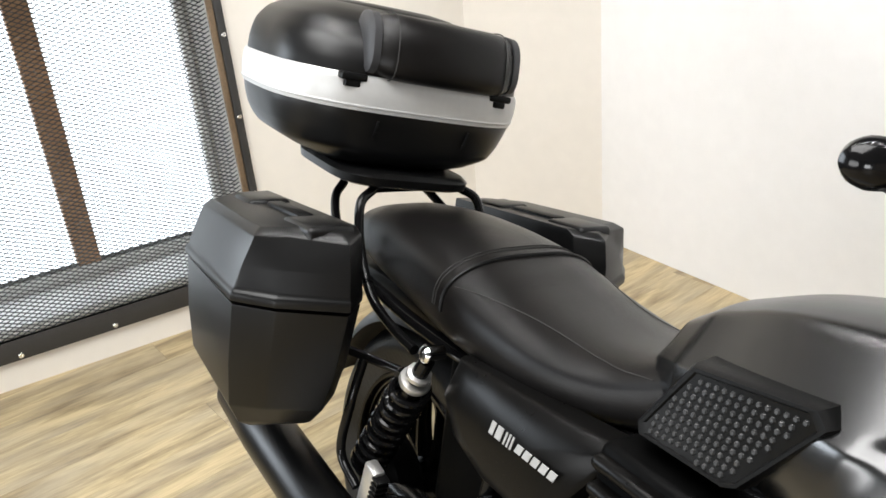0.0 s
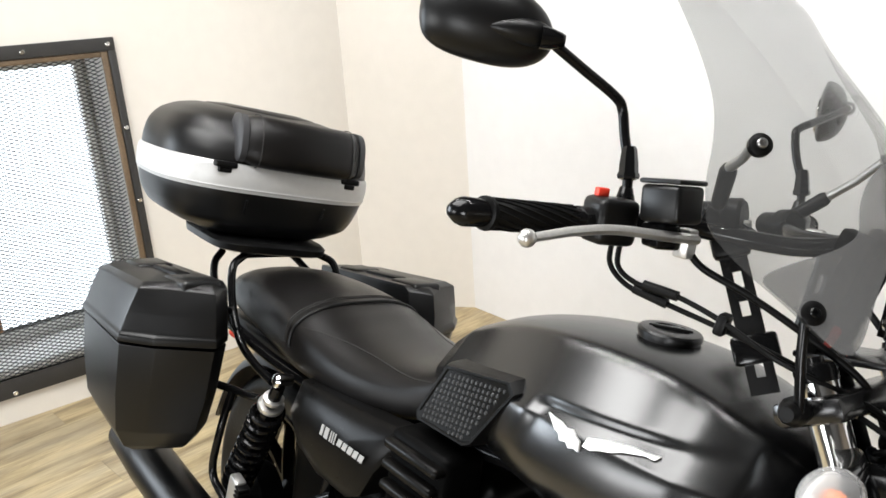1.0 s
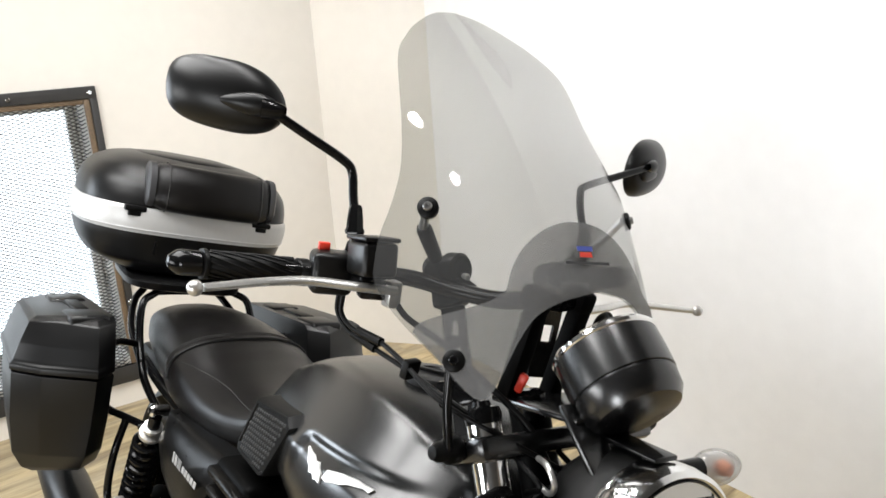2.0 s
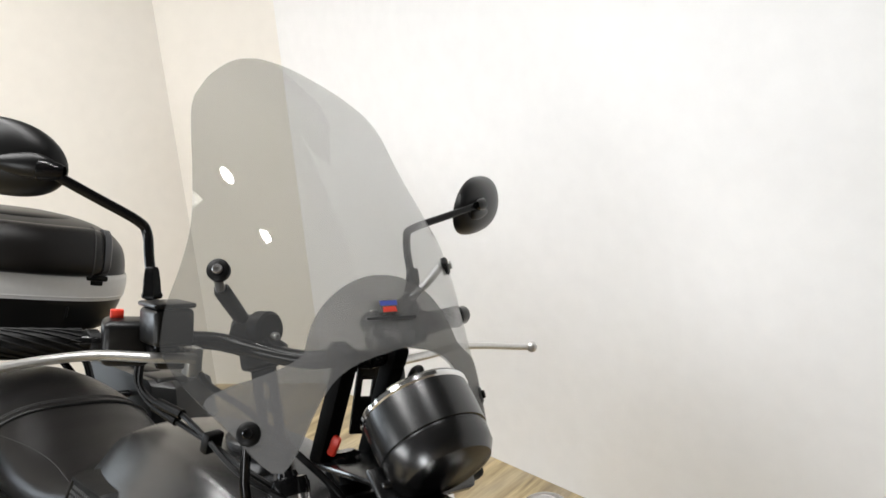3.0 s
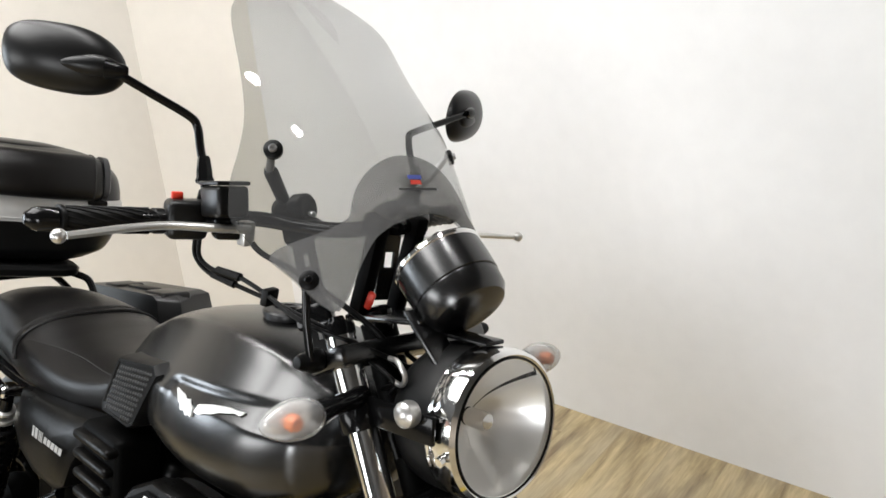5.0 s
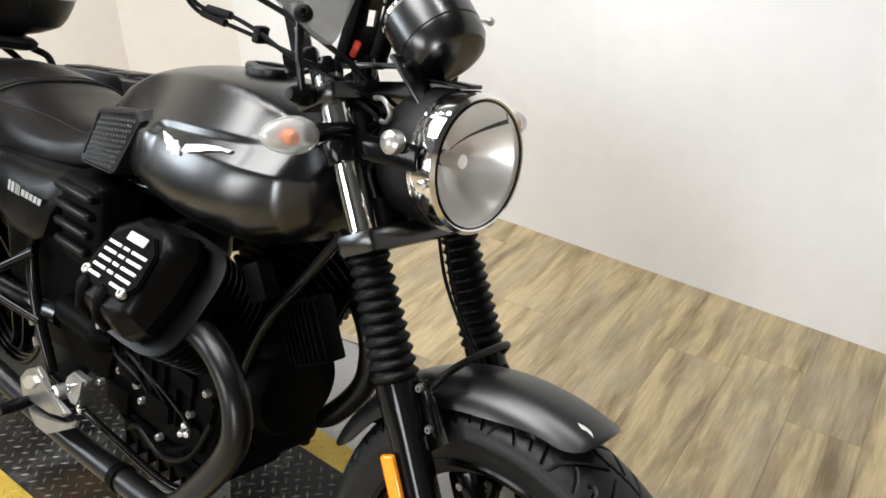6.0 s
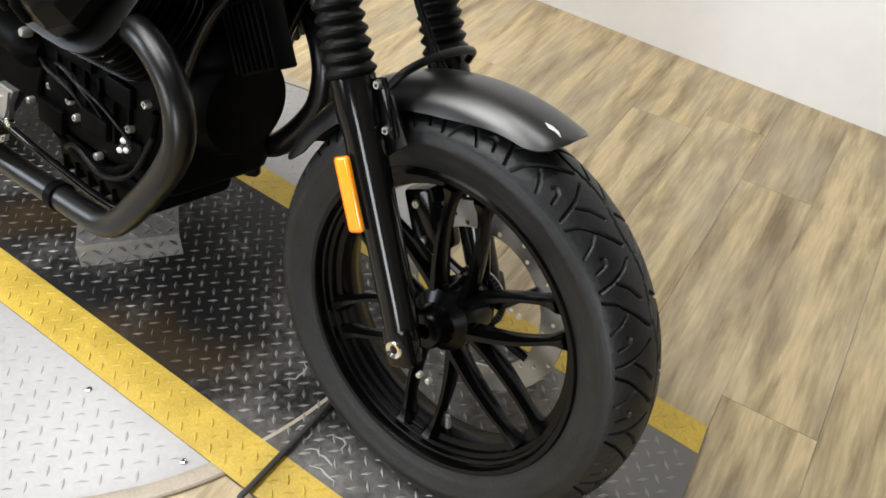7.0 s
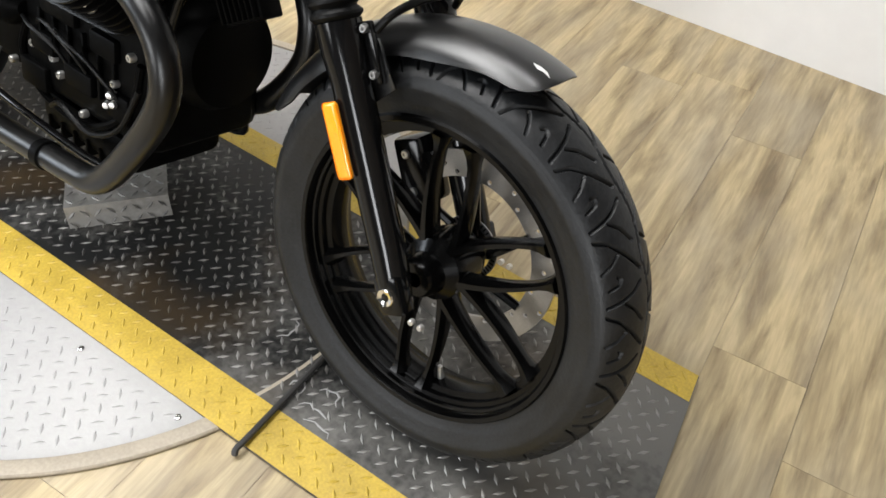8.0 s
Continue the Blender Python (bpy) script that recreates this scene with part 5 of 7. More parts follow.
def screen_bm():
    """The outline filled with a grid of rows, bent to the sheet's curve, 3 mm thick."""
    right = [(y, z) for y, z in half_outline]
    dense = smooth_path([(y, z, 0) for y, z in right], 4)
    top = [p for p in dense]
    iz = min(range(len(top)), key=lambda i: top[i].y)
    outer, inner = top[:iz + 1], top[iz:]

    def y_at(side, z):
        best = None
        for a, b in zip(side, side[1:]):
            if (a.y - z) * (b.y - z) <= 0 and a.y != b.y:
                yy = a.x + (b.x - a.x) * (z - a.y) / (b.y - a.y)
                best = yy if best is None else max(best, yy)
        return best
    z_arch, z_low, z_top = inner[-1].y, top[iz].y, top[0].y
    bm = bmesh.new()
    cols = 13
    rows_up = [z_arch + (z_top - z_arch) * (1 - (1 - i / 46) ** 1.6) for i in range(47)]
    grid = []
    for z in rows_up:
        w = y_at(outer, min(z, z_top - 1e-4)) or 0.002
        grid.append([(w * (-1 + 2 * j / (2 * cols)), z) for j in range(2 * cols + 1)])
    made = [[bm.verts.new((screen_x(y, z), y, z)) for y, z in r] for r in grid]
    for a, b in zip(made, made[1:]):
        for i in range(2 * cols):
            bm.faces.new((a[i], a[i + 1], b[i + 1], b[i]))
    low = [z_low + (z_arch - z_low) * (i / 16) ** 1.0 for i in range(17)]
    for sgn in (-1, 1):
        prev = None
        for z in low:
            wo = y_at(outer, max(z, z_low + 1e-4)) or top[iz].x
            wi = y_at(inner, max(min(z, z_arch - 1e-5), z_low + 1e-4))
            wi = top[iz].x if wi is None else wi
            if z == low[-1]:
                wi = 0.0
                row = [made[0][cols + sgn * j] for j in range(cols + 1)]
            else:
                row = [bm.verts.new((screen_x(sgn * (wi + (wo - wi) * j / cols), z), sgn * (wi + (wo - wi) * j / cols), z)) for j in range(cols + 1)]
            if prev:
                for i in range(cols):
                    bm.faces.new((prev[i], prev[i + 1], row[i + 1], row[i]))
            prev = row
    bmesh.ops.remove_doubles(bm, verts=bm.verts, dist=1e-5)
    bmesh.ops.recalc_face_normals(bm, faces=bm.faces)
    bmesh.ops.solidify(bm, geom=bm.faces[:], thickness=0.003)
    return bm


screen = part("windscreen", screen_bm(), M_SCREEN, bike, "tall smoke-tinted windscreen with a headlight cut-out", 50)
screen.matrix_local = SIT.inverted()
for sy in (-1, 1):
    for z, y in ((1.113, 0.166), (1.268, 0.166 if sy < 0 else 0.178)):
        p = Vector((screen_x(y, z), sy * y, z))
        nrm = Vector((1, 5.5 * sy * y, 0.53)).normalized()
        part("screen_washer", lathe(p, nrm, [(0, 0.004), (0.009, 0.004), (0.0125, 0.002), (0.0125, -0.005), (0, -0.005)], 24), M_BLACKRUB, screen, "black rubber washer")
        part("screen_bolt", bolt_bm(p + nrm * 0.004, nrm, 0.0055, 0.004), M_DISCROTOR if z > 1.2 else M_GLOSS, screen)
    lo = Vector((screen_x(0.166, 1.113) - 0.008, sy * 0.164, 1.113))
    ro = part("lower_strut", tube([lo, lo + Vector((0.006, sy * 0.002, -0.05)), Vector((1.118, sy * 0.160, 1.012))], 0.0055, seg=10, straight=True), M_GLOSS, screen)
    part("strut_knob", lathe((1.110, sy * 0.155, 1.008), (0.2, sy, 0.1), [(0, 0.026), (0.008, 0.025), (0.012, 0.016), (0.012, 0.006), (0.016, 0.0), (0.016, -0.016), (0, -0.016)], 10), M_BLACKRUB, screen, "black clamp knob")
    up = Vector((screen_x(0.166, 1.268) - 0.008, -0.164, 1.268)) if sy < 0 else Vector((screen_x(0.178, 1.268) - 0.008, 0.177, 1.268))
    e = Vector((0.980, -0.138, 1.240)) if sy < 0 else Vector((0.945, 0.183, 1.212))
    part("upper_strut", tube([up, up.lerp(e, 0.5) + Vector((0.002, 0, -0.002)), e], [0.0055, 0.0055, 0.006], seg=10, straight=True), M_ALU, screen, "silver strut")
    c = Vector((0.946, -0.090, 1.196)) if sy < 0 else Vector((0.905, 0.172, 1.176))
    bc = Vector((0.930, -0.065, 1.178)) if sy < 0 else Vector((0.885, 0.168, 1.161))
    part("strut_sleeve", tube([e, e.lerp(c, 0.1), e.lerp(c, 0.9), c], [0.0075, 0.0100, 0.0095, 0.009], seg=14, straight=True), M_BLACKRUB, screen, "black rubber sleeve")
    part("clamp_barrel", lathe(bc, (0.95, -sy * 0.25, 0.12), [(0, -0.024), (0.014, -0.024), (0.018, -0.018), (0.018, 0.010), (0.023, 0.012), (0.0235, 0.030), (0.020, 0.034), (0, 0.034)], 24), M_BLACKRUB, screen, "black clamp on the handlebar")
    part("clamp_bolt", bolt_bm(bc + Vector((0.034, -sy * 0.012, -0.004)), (0.95, -sy * 0.25, 0.12), 0.006, 0.006), M_ALU, screen)
    part("clamp_arm", tube([bc + Vector((-0.006, sy * 0.02, 0)), bc + Vector((0.02, 0, -0.012)), bc + Vector((0.045, -sy * 0.018, -0.024))], [0.015, 0.0155, 0.014], seg=14, straight=True), M_BLACKRUB, screen)
# overlay sheet whose tint holds the flare's shading: hood round cut-out, down both legs
def outline_y(side, z):
    """Half width of one side of the screen's outline at height z."""
    best = None
    for a, b in zip(side, side[1:]):
        if (a.y - z) * (b.y - z) <= 0 and a.y != b.y:
            y = a.x + (b.x - a.x) * (z - a.y) / (b.y - a.y)
            best = y if best is None else max(best, y)
    return best


curve = smooth_path([(y, z, 0) for y, z in half_outline], 4)
lowest = min(range(len(curve)), key=lambda i: curve[i].y)
bm = bmesh.new()
for sgn in (-1, 1):
    rings = []
    for k in range(45):
        z = 1.080 + (1.2705 - 1.080) * (1 - (1 - k / 44) ** 1.5)
        wi = outline_y(curve[lowest:], z) if z < curve[-1].y else 0.0
        hood = math.sqrt(max(0.0, 0.116 ** 2 - (z - 1.155) ** 2)) if z > 1.155 else 0.116
        wo = hood + 0.081 * ease((1.195 - z) / 0.060)
        wi = curve[lowest].x if wi is None else wi
        wo = max(wi + 0.001, min(wo, (outline_y(curve[:lowest + 1], z) or 0.15) - 0.001))
        ring = []
        for j in range(15):
            y = wi + (wo - wi) * j / 14
            rise = 0.008 * ease((z - 1.16) / 0.05) * math.sin(math.pi * min(1.0, 0.35 + 0.65 * y / 0.116))
            ring.append((screen_x(sgn * y, z) + 0.0025 + rise, sgn * y, z))
        rings.append(ring)
    add_rings(bm, rings, False, False)
bmesh.ops.remove_doubles(bm, verts=bm.verts, dist=1e-5)
bmesh.ops.recalc_face_normals(bm, faces=bm.faces)
bmesh.ops.solidify(bm, geom=bm.faces[:], thickness=0.0015)
part("screen_flare", bm, M_SCREENRIM, screen, "tinted overlay sheet for the flare's shading", 60)
# small sticker
sz = 1.238
sm = frame_of((screen_x(0, sz) + 0.0145, -0.008, sz), (0, 1, 0), (-0.53, 0, 1))
part("sticker", prism([(-0.024, 0.009), (0.024, 0.009), (0.016, -0.005), (-0.016, -0.005)], sm, 0.0005), M_SCREENRIM, screen, "small printed sticker")
part("sticker_mark", prism([(-0.012, 0.0085), (0.012, 0.0085), (0.012, 0.003), (-0.012, 0.003)], sm @ Matrix.Translation((0, 0, 0.0006)), 0.0004), M_BLUE, screen)
part("sticker_mark", prism([(-0.009, 0.0015), (0.009, 0.0015), (0.010, -0.0045), (-0.010, -0.0045)], sm @ Matrix.Translation((0, 0, 0.0006)), 0.0004), M_RED, screen)
part("sticker_mark", prism([(-0.034, -0.010), (0.036, -0.010), (0.036, -0.0135), (-0.034, -0.0125)], sm, 0.0005), M_PADGREY, screen)

# tank
tank_rows = [  # x, half width, underside, top, height of the widest line
    (0.455, 0.070, 0.775, 0.848, 0.810), (0.475, 0.092, 0.770, 0.879, 0.815), (0.520, 0.118, 0.762, 0.914, 0.822), (0.600, 0.140, 0.752, 0.950, 0.832), (0.680, 0.160, 0.742, 0.972, 0.838), (0.760, 0.178, 0.732, 0.985, 0.840),
    (0.840, 0.186, 0.726, 0.990, 0.840), (0.920, 0.184, 0.727, 0.986, 0.842), (0.990, 0.172, 0.738, 0.971, 0.845), (1.050, 0.142, 0.760, 0.945, 0.850), (1.085, 0.098, 0.788, 0.918, 0.855), (1.098, 0.050, 0.815, 0.893, 0.860)]
SEG = 216


def tank_ring(x):
    w, zb, zt, zw = interp(tank_rows, x)
    ring = []
    for k in range(SEG):
        t = math.tau * k / SEG
        c, s = math.cos(t), math.sin(t)
        p = 2.35 if s > 0 else 2.8
        y = w * math.copysign(abs(c) ** (2 / p), c)
        z = zw + (zt - zw if s > 0 else zw - zb) * math.copysign(abs(s) ** (2 / p), s)
        # a soft shoulder line parts the flat top from the sloping flank
        if s > 0:
            h = (z - zw) / (zt - zw)
            flank = 0.895 - 1.50 * (abs(y) / w - 0.55)
            m = ease((h - flank + 0.10) / 0.20)
            h = h + (flank - h) * m - 0.05 * m * (1 - m)
            z = zw + (zt - zw) * min(h, 1.0)
        # the side panel is tucked in below a crease, ahead of the knee pad
        if abs(c) > 0.3:
            crease = 0.905 + 0.07 * (x - 0.77)
            sx = ease((x - 0.738 - 0.35 * (z - 0.825)) / 0.034) * ease((1.07 - x) / 0.14)
            low = crease - z
            y -= math.copysign(0.0095 * sx * ease(low / 0.018) * math.exp(-(max(0, low) / 0.062) ** 2), c)
        ring.append((x, y, z))
    return ring


bm = bmesh.new()
n_t = 96
add_rings(bm, [tank_ring(0.455 + (1.098 - 0.455) * i / n_t) for i in range(n_t + 1)])
tank = part("fuel_tank", bm, M_SATIN, bike, "satin black teardrop fuel tank", 60)


def tank_side(x, z):
    """Half width of the tank at x and height z."""
    r = tank_ring(x)
    best = min((q for q in r if q[1] > 0), key=lambda q: abs(q[2] - z))
    return best[1]


for sy in (-1, 1):
    bm = bmesh.new()
    seam = [tank_ring(0.50 + 0.58 * i / 30) for i in range(31)]
    pts = [Vector((r[0][0], sy * abs(min(r, key=lambda q: q[2] + (0 if q[1] * sy > 0.05 else 1))[1]) * 1.02, min(q[2] for q in r) + 0.006)) for r in seam]
    add_tube(bm, pts, 0.0035, 8)
    part("tank_seam", bm, M_SATIN, tank)
    # rubber knee pad: a framed panel with rows of small studs
    def pad_pt(x, z, off):
        return Vector((x, sy * (0.1385 + (x - 0.5) * 0.105 - 0.12 * (z - 0.83) + off), z))
    corners = [(0.572, 0.872), (0.721, 0.899), (0.735, 0.886), (0.667, 0.785), (0.650, 0.776), (0.526, 0.767), (0.520, 0.779)]
    bm = bmesh.new()
    c0 = Vector((sum(a for a, _ in corners) / 7, sum(b for _, b in corners) / 7))
    rings = []
    for off, k in ((-0.035, 1.10), (0.006, 1.06), (0.014, 1.0), (0.014, 0.93), (0.0115, 0.90)):
        rings.append([pad_pt(c0.x + (x - c0.x) * k, c0.y + (z - c0.y) * k, off) for x, z in corners])
    add_rings(bm, rings)
    pad = part("knee_pad", bm, M_BLACKRUB, tank, "black rubber knee pad with a studded panel")
    vs, fs = [], []
    e1, e2 = Vector((0.148, 0.025)) / 14, Vector((-0.078, -0.117)) / 11
    for i in range(15):
        for j in range(12):
            q = Vector((0.567, 0.867)) + e1 * (i + (0.5 if j % 2 else 0)) + e2 * j
            inside = True
            cc = [(c0.x + (x - c0.x) * 0.86, c0.y + (z - c0.y) * 0.86) for x, z in corners]
            for (ax, az), (bx, bz) in zip(cc, cc[1:] + cc[:1]):
                if (bx - ax) * (q.y - az) - (bz - az) * (q.x - ax) > 0:
                    inside = False
            if not inside:
                continue
            k = len(vs)
            for rr, off in ((0.0040, 0.0112), (0.0024, 0.0137)):
                for h in range(6):
                    vs.append(pad_pt(q.x + rr * math.cos(h * math.pi / 3), q.y + rr * math.sin(h * math.pi / 3), off))
            for h in range(6):
                fs.append((k + h, k + (h + 1) % 6, k + 6 + (h + 1) % 6, k + 6 + h))
            fs.append(tuple(range(k + 6, k + 12)))
    me = bpy.data.meshes.new("pad_studs")
    me.from_pydata(vs, [], fs)
    me.materials.append(M_STUD)
    st = new("pad_studs", me)
    st.parent = tank
    tagged(st, kind="stuff")
    # silver wing emblem as a plain shape
    left_wing = [(0.799, 0.886), (0.816, 0.8845), (0.826, 0.884), (0.838, 0.881), (0.848, 0.883), (0.857, 0.879), (0.866, 0.875), (0.869, 0.8635), (0.861, 0.865), (0.853, 0.862), (0.846, 0.867), (0.8365, 0.8655), (0.831, 0.872), (0.822, 0.8745)]
    right_wing = [(0.873, 0.8825), (0.901, 0.889), (0.933, 0.893), (0.948, 0.8932), (0.967, 0.8945), (0.963, 0.8897), (0.950, 0.890), (0.939, 0.8873), (0.925, 0.885), (0.912, 0.880), (0.898, 0.877), (0.884, 0.8716), (0.872, 0.8725)]
    bm = bmesh.new()
    for wing in (left_wing, right_wing):
        lo = [bm.verts.new((x, sy * (tank_side(x, z) + 0.001), z)) for x, z in wing]
        hi = [bm.verts.new((x, sy * (tank_side(x, z) + 0.0042), z)) for x, z in wing]
        bm.faces.new(hi)
        for i in range(len(wing)):
            j = (i + 1) % len(wing)
            bm.faces.new((lo[i], lo[j], hi[j], hi[i]))
    part("tank_emblem", bm, M_DECAL, tank, "silver wing-shaped emblem")
capc = Vector((0.848, 0.0, 0.990))
cap = part("fuel_cap", lathe(capc, (0.02, 0, 1), [(0.042, -0.010), (0.043, 0.004), (0.0445, 0.004), (0.0445, 0.009), (0.042, 0.012), (0.036, 0.013), (0.026, 0.0135), (0.024, 0.011), (0, 0.011)], 40), M_PLASTIC, tank, "gloss black screw fuel cap")
part("cap_rib", box((-0.030, -0.004, 0.002), (0.030, 0.004, 0.016), 0.002, Matrix.Translation(capc) @ Matrix.Rotation(0.6, 4, "Z")), M_PLASTIC, tank)

# seat in two tiers
seat_rows = [  # x, half width, underside, top
    (-0.375, 0.045, 0.742, 0.760), (-0.365, 0.070, 0.728, 0.782), (-0.33, 0.092, 0.715, 0.804), (-0.26, 0.112, 0.708, 0.826), (-0.16, 0.128, 0.700, 0.843), (-0.06, 0.142, 0.695, 0.850), (0.03, 0.154, 0.691, 0.848), (0.095, 0.162, 0.688, 0.840), (0.135, 0.164, 0.687, 0.830),
    (0.20, 0.163, 0.688, 0.814), (0.28, 0.158, 0.692, 0.802), (0.36, 0.146, 0.698, 0.800), (0.43, 0.128, 0.706, 0.812), (0.49, 0.112, 0.722, 0.838), (0.525, 0.100, 0.742, 0.858), (0.535, 0.085, 0.76, 0.856)]


def seat_ring(x, grow=0.0):
    w, zb, zt = interp(seat_rows, x)
    zc = zb + (zt - zb) * 0.42
    ring = []
    for k in range(48):
        t = math.tau * k / 48
        c, s = math.cos(t), math.sin(t)
        p = 3.1 if s > 0 else 3.4
        y = (w + grow) * math.copysign(abs(c) ** (2 / p), c)
        z = zc + ((zt - zc if s > 0 else zc - zb) + grow) * math.copysign(abs(s) ** (2 / p), s)
        y *= 1 - 0.20 * max(0, s) ** 2
        ring.append((x, y, z))
    return ring


bm = bmesh.new()
n_s = 64
add_rings(bm, [seat_ring(-0.375 + (0.535 + 0.375) * i / n_s) for i in range(n_s + 1)])
seat = part("seat", bm, M_VINYL, bike, "black vinyl two-tier dual seat with stitched seams", 60)
for dx, rr, nm in ((0.0, 0.0042, "welt"), (-0.022, 0.0009, "stitch_line"), (-0.030, 0.0009, "stitch_line")):
    ring = [Vector(q) for q in seat_ring(0.100 + dx, 0.0008)]
    arc = [q + Vector((0.012 * (1 - (abs(q.y) / 0.165) ** 2), 0, 0)) for q in ring[:25]]
    arc = [Vector((q.x, q.y, seat_ring(q.x, 0.0008)[i][2])) for i, q in enumerate(arc)]
    bm = bmesh.new()
    add_tube(bm, arc, rr, 8)
    part(nm, bm, M_BLACKRUB if rr > 0.002 else M_STITCH, seat)
for sy in (-1, 1):
    pts = []
    for i in range(26):
        x = 0.115 + 0.37 * i / 25
        r = seat_ring(x, 0.0006)
        f = 3 + 4 * math.sin(i / 25 * 3.14)
        k = int(f)
        a, b = (r[k], r[k + 1]) if sy > 0 else (r[24 - k], r[23 - k])
        pts.append(Vector(a).lerp(Vector(b), f - k))
    part("stitch_line", tube(pts, 0.0008, seg=6, straight=True), M_STITCH, seat)
part("seat_base", box((-0.34, -0.105, 0.668), (0.50, 0.105, 0.705), 0.012), M_BLACKRUB, bike)

# side covers with plain printed bars
for sy in (-1, 1):
    def cov(x, z, off=0.0):
        return Vector((x, sy * (0.196 - 0.10 * (x - 0.32) ** 2 - 0.55 * max(0, z - 0.685) + off), z))
    outl = [(0.190, 0.715), (0.300, 0.722), (0.420, 0.728), (0.505, 0.735), (0.515, 0.728), (0.47, 0.65), (0.44, 0.595), (0.40, 0.575), (0.30, 0.575), (0.22, 0.60), (0.18, 0.65)]
    bm = bmesh.new()
    cx, cz = 0.34, 0.655
    rings = []
    for k, off in ((1.0, -0.04), (1.0, -0.006), (0.985, 0.0), (0.92, 0.004), (0.7, 0.006), (0.35, 0.007)):
        rings.append([cov(cx + (x - cx) * k, cz + (z - cz) * k, off) for x, z in outl])
    add_rings(bm, rings)
    cover = part("side_cover", bm, M_ROCKER, bike, "satin black side cover with silver lettering bars", 30)

    def glyph(x0, x1, z0, z1, lean=0.006):
        bmg = bmesh.new()
        a = [cov(x0 + lean, z1, 0.0072), cov(x1 + lean, z1, 0.0072), cov(x1, z0, 0.0072), cov(x0, z0, 0.0072)]
        b = [q + Vector((0, sy * 0.001, 0)) for q in a]
        va, vb = [bmg.verts.new(q) for q in a], [bmg.verts.new(q) for q in b]
        bmg.faces.new(vb)
        for i in range(4):
            bmg.faces.new((va[i], va[(i + 1) % 4], vb[(i + 1) % 4], vb[i]))
        return part("lettering_bar", bmg, M_PRINT, cover)
    tall = ((0.309, 0.318), (0.3225, 0.335), (0.341, 0.3445), (0.348, 0.3515), (0.355, 0.3585))
    small = tuple((0.366 + 0.0165 * k, 0.3785 + 0.0165 * k) for k in range(5))
    for x0, x1, z0, z1 in [(a, b, 0.657, 0.679) for a, b in tall] + [(a, b, 0.660, 0.674) for a, b in small]:
        glyph(x0, x1, z0, z1)
    # added bar that stands in for a bright reflection along the edge
    part("edge_glint", tube([cov(0.486, 0.716, 0.006), cov(0.512, 0.734, 0.006)], 0.0022, seg=8, straight=True), M_ALU, cover, "thin bar for the glint on the cover's edge")
    # ribbed intake cover
    bm = bmesh.new()
    add_box(bm, (0.49, min(sy * 0.10, sy * 0.186), 0.575), (0.635, max(sy * 0.10, sy * 0.186), 0.745), None, 0.014, 3)
    intake = part("intake_cover", bm, M_ENGINE, bike, "black ribbed intake cover")
    for k in range(4):
        z = 0.722 - k * 0.036
        part("rib", box((0.495, min(sy * 0.17, sy * 0.203), z - 0.008), (0.632 - 0.008 * k, max(sy * 0.17, sy * 0.203), z + 0.010), 0.008, None, 3), M_ROCKER, intake)

# engine: transverse twin
part("crankcase", box((0.56, -0.125, 0.270), (0.945, 0.125, 0.545), 0.035, None, 3), M_ENGINE, bike, "black cast crankcase")
part("front_cover", lathe((0.945, 0, 0.455), (1, 0, 0), [(0.100, -0.02), (0.103, 0.0), (0.098, 0.030), (0.085, 0.050), (0.05, 0.058), (0, 0.06)], 40), M_ENGINE, bike)
sump = part("oil_sump", box((0.58, -0.105, 0.190), (0.86, 0.105, 0.262), 0.02), M_ENGINE, bike)
for k in range(6):
    part("cooling_fin", box((0.61 + k * 0.04, -0.11, 0.180), (0.617 + k * 0.04, 0.11, 0.215), 0.002), M_ENGINE, sump)
part("gearbox", box((0.20, -0.11, 0.27), (0.57, 0.11, 0.56), 0.03, None, 3), M_ENGINE, bike, "black gearbox housing")
# added box that keeps the gap behind the gearbox dark
part("dark_filler_box", box((0.06, -0.105, 0.36), (0.24, 0.105, 0.66), 0.02, None, 3), M_ENGINE, bike, "plain black box filling the dark gap")
part("airbox", box((0.20, -0.10, 0.56), (0.66, 0.10, 0.69), 0.025, None, 3), M_PLASTIC, bike)
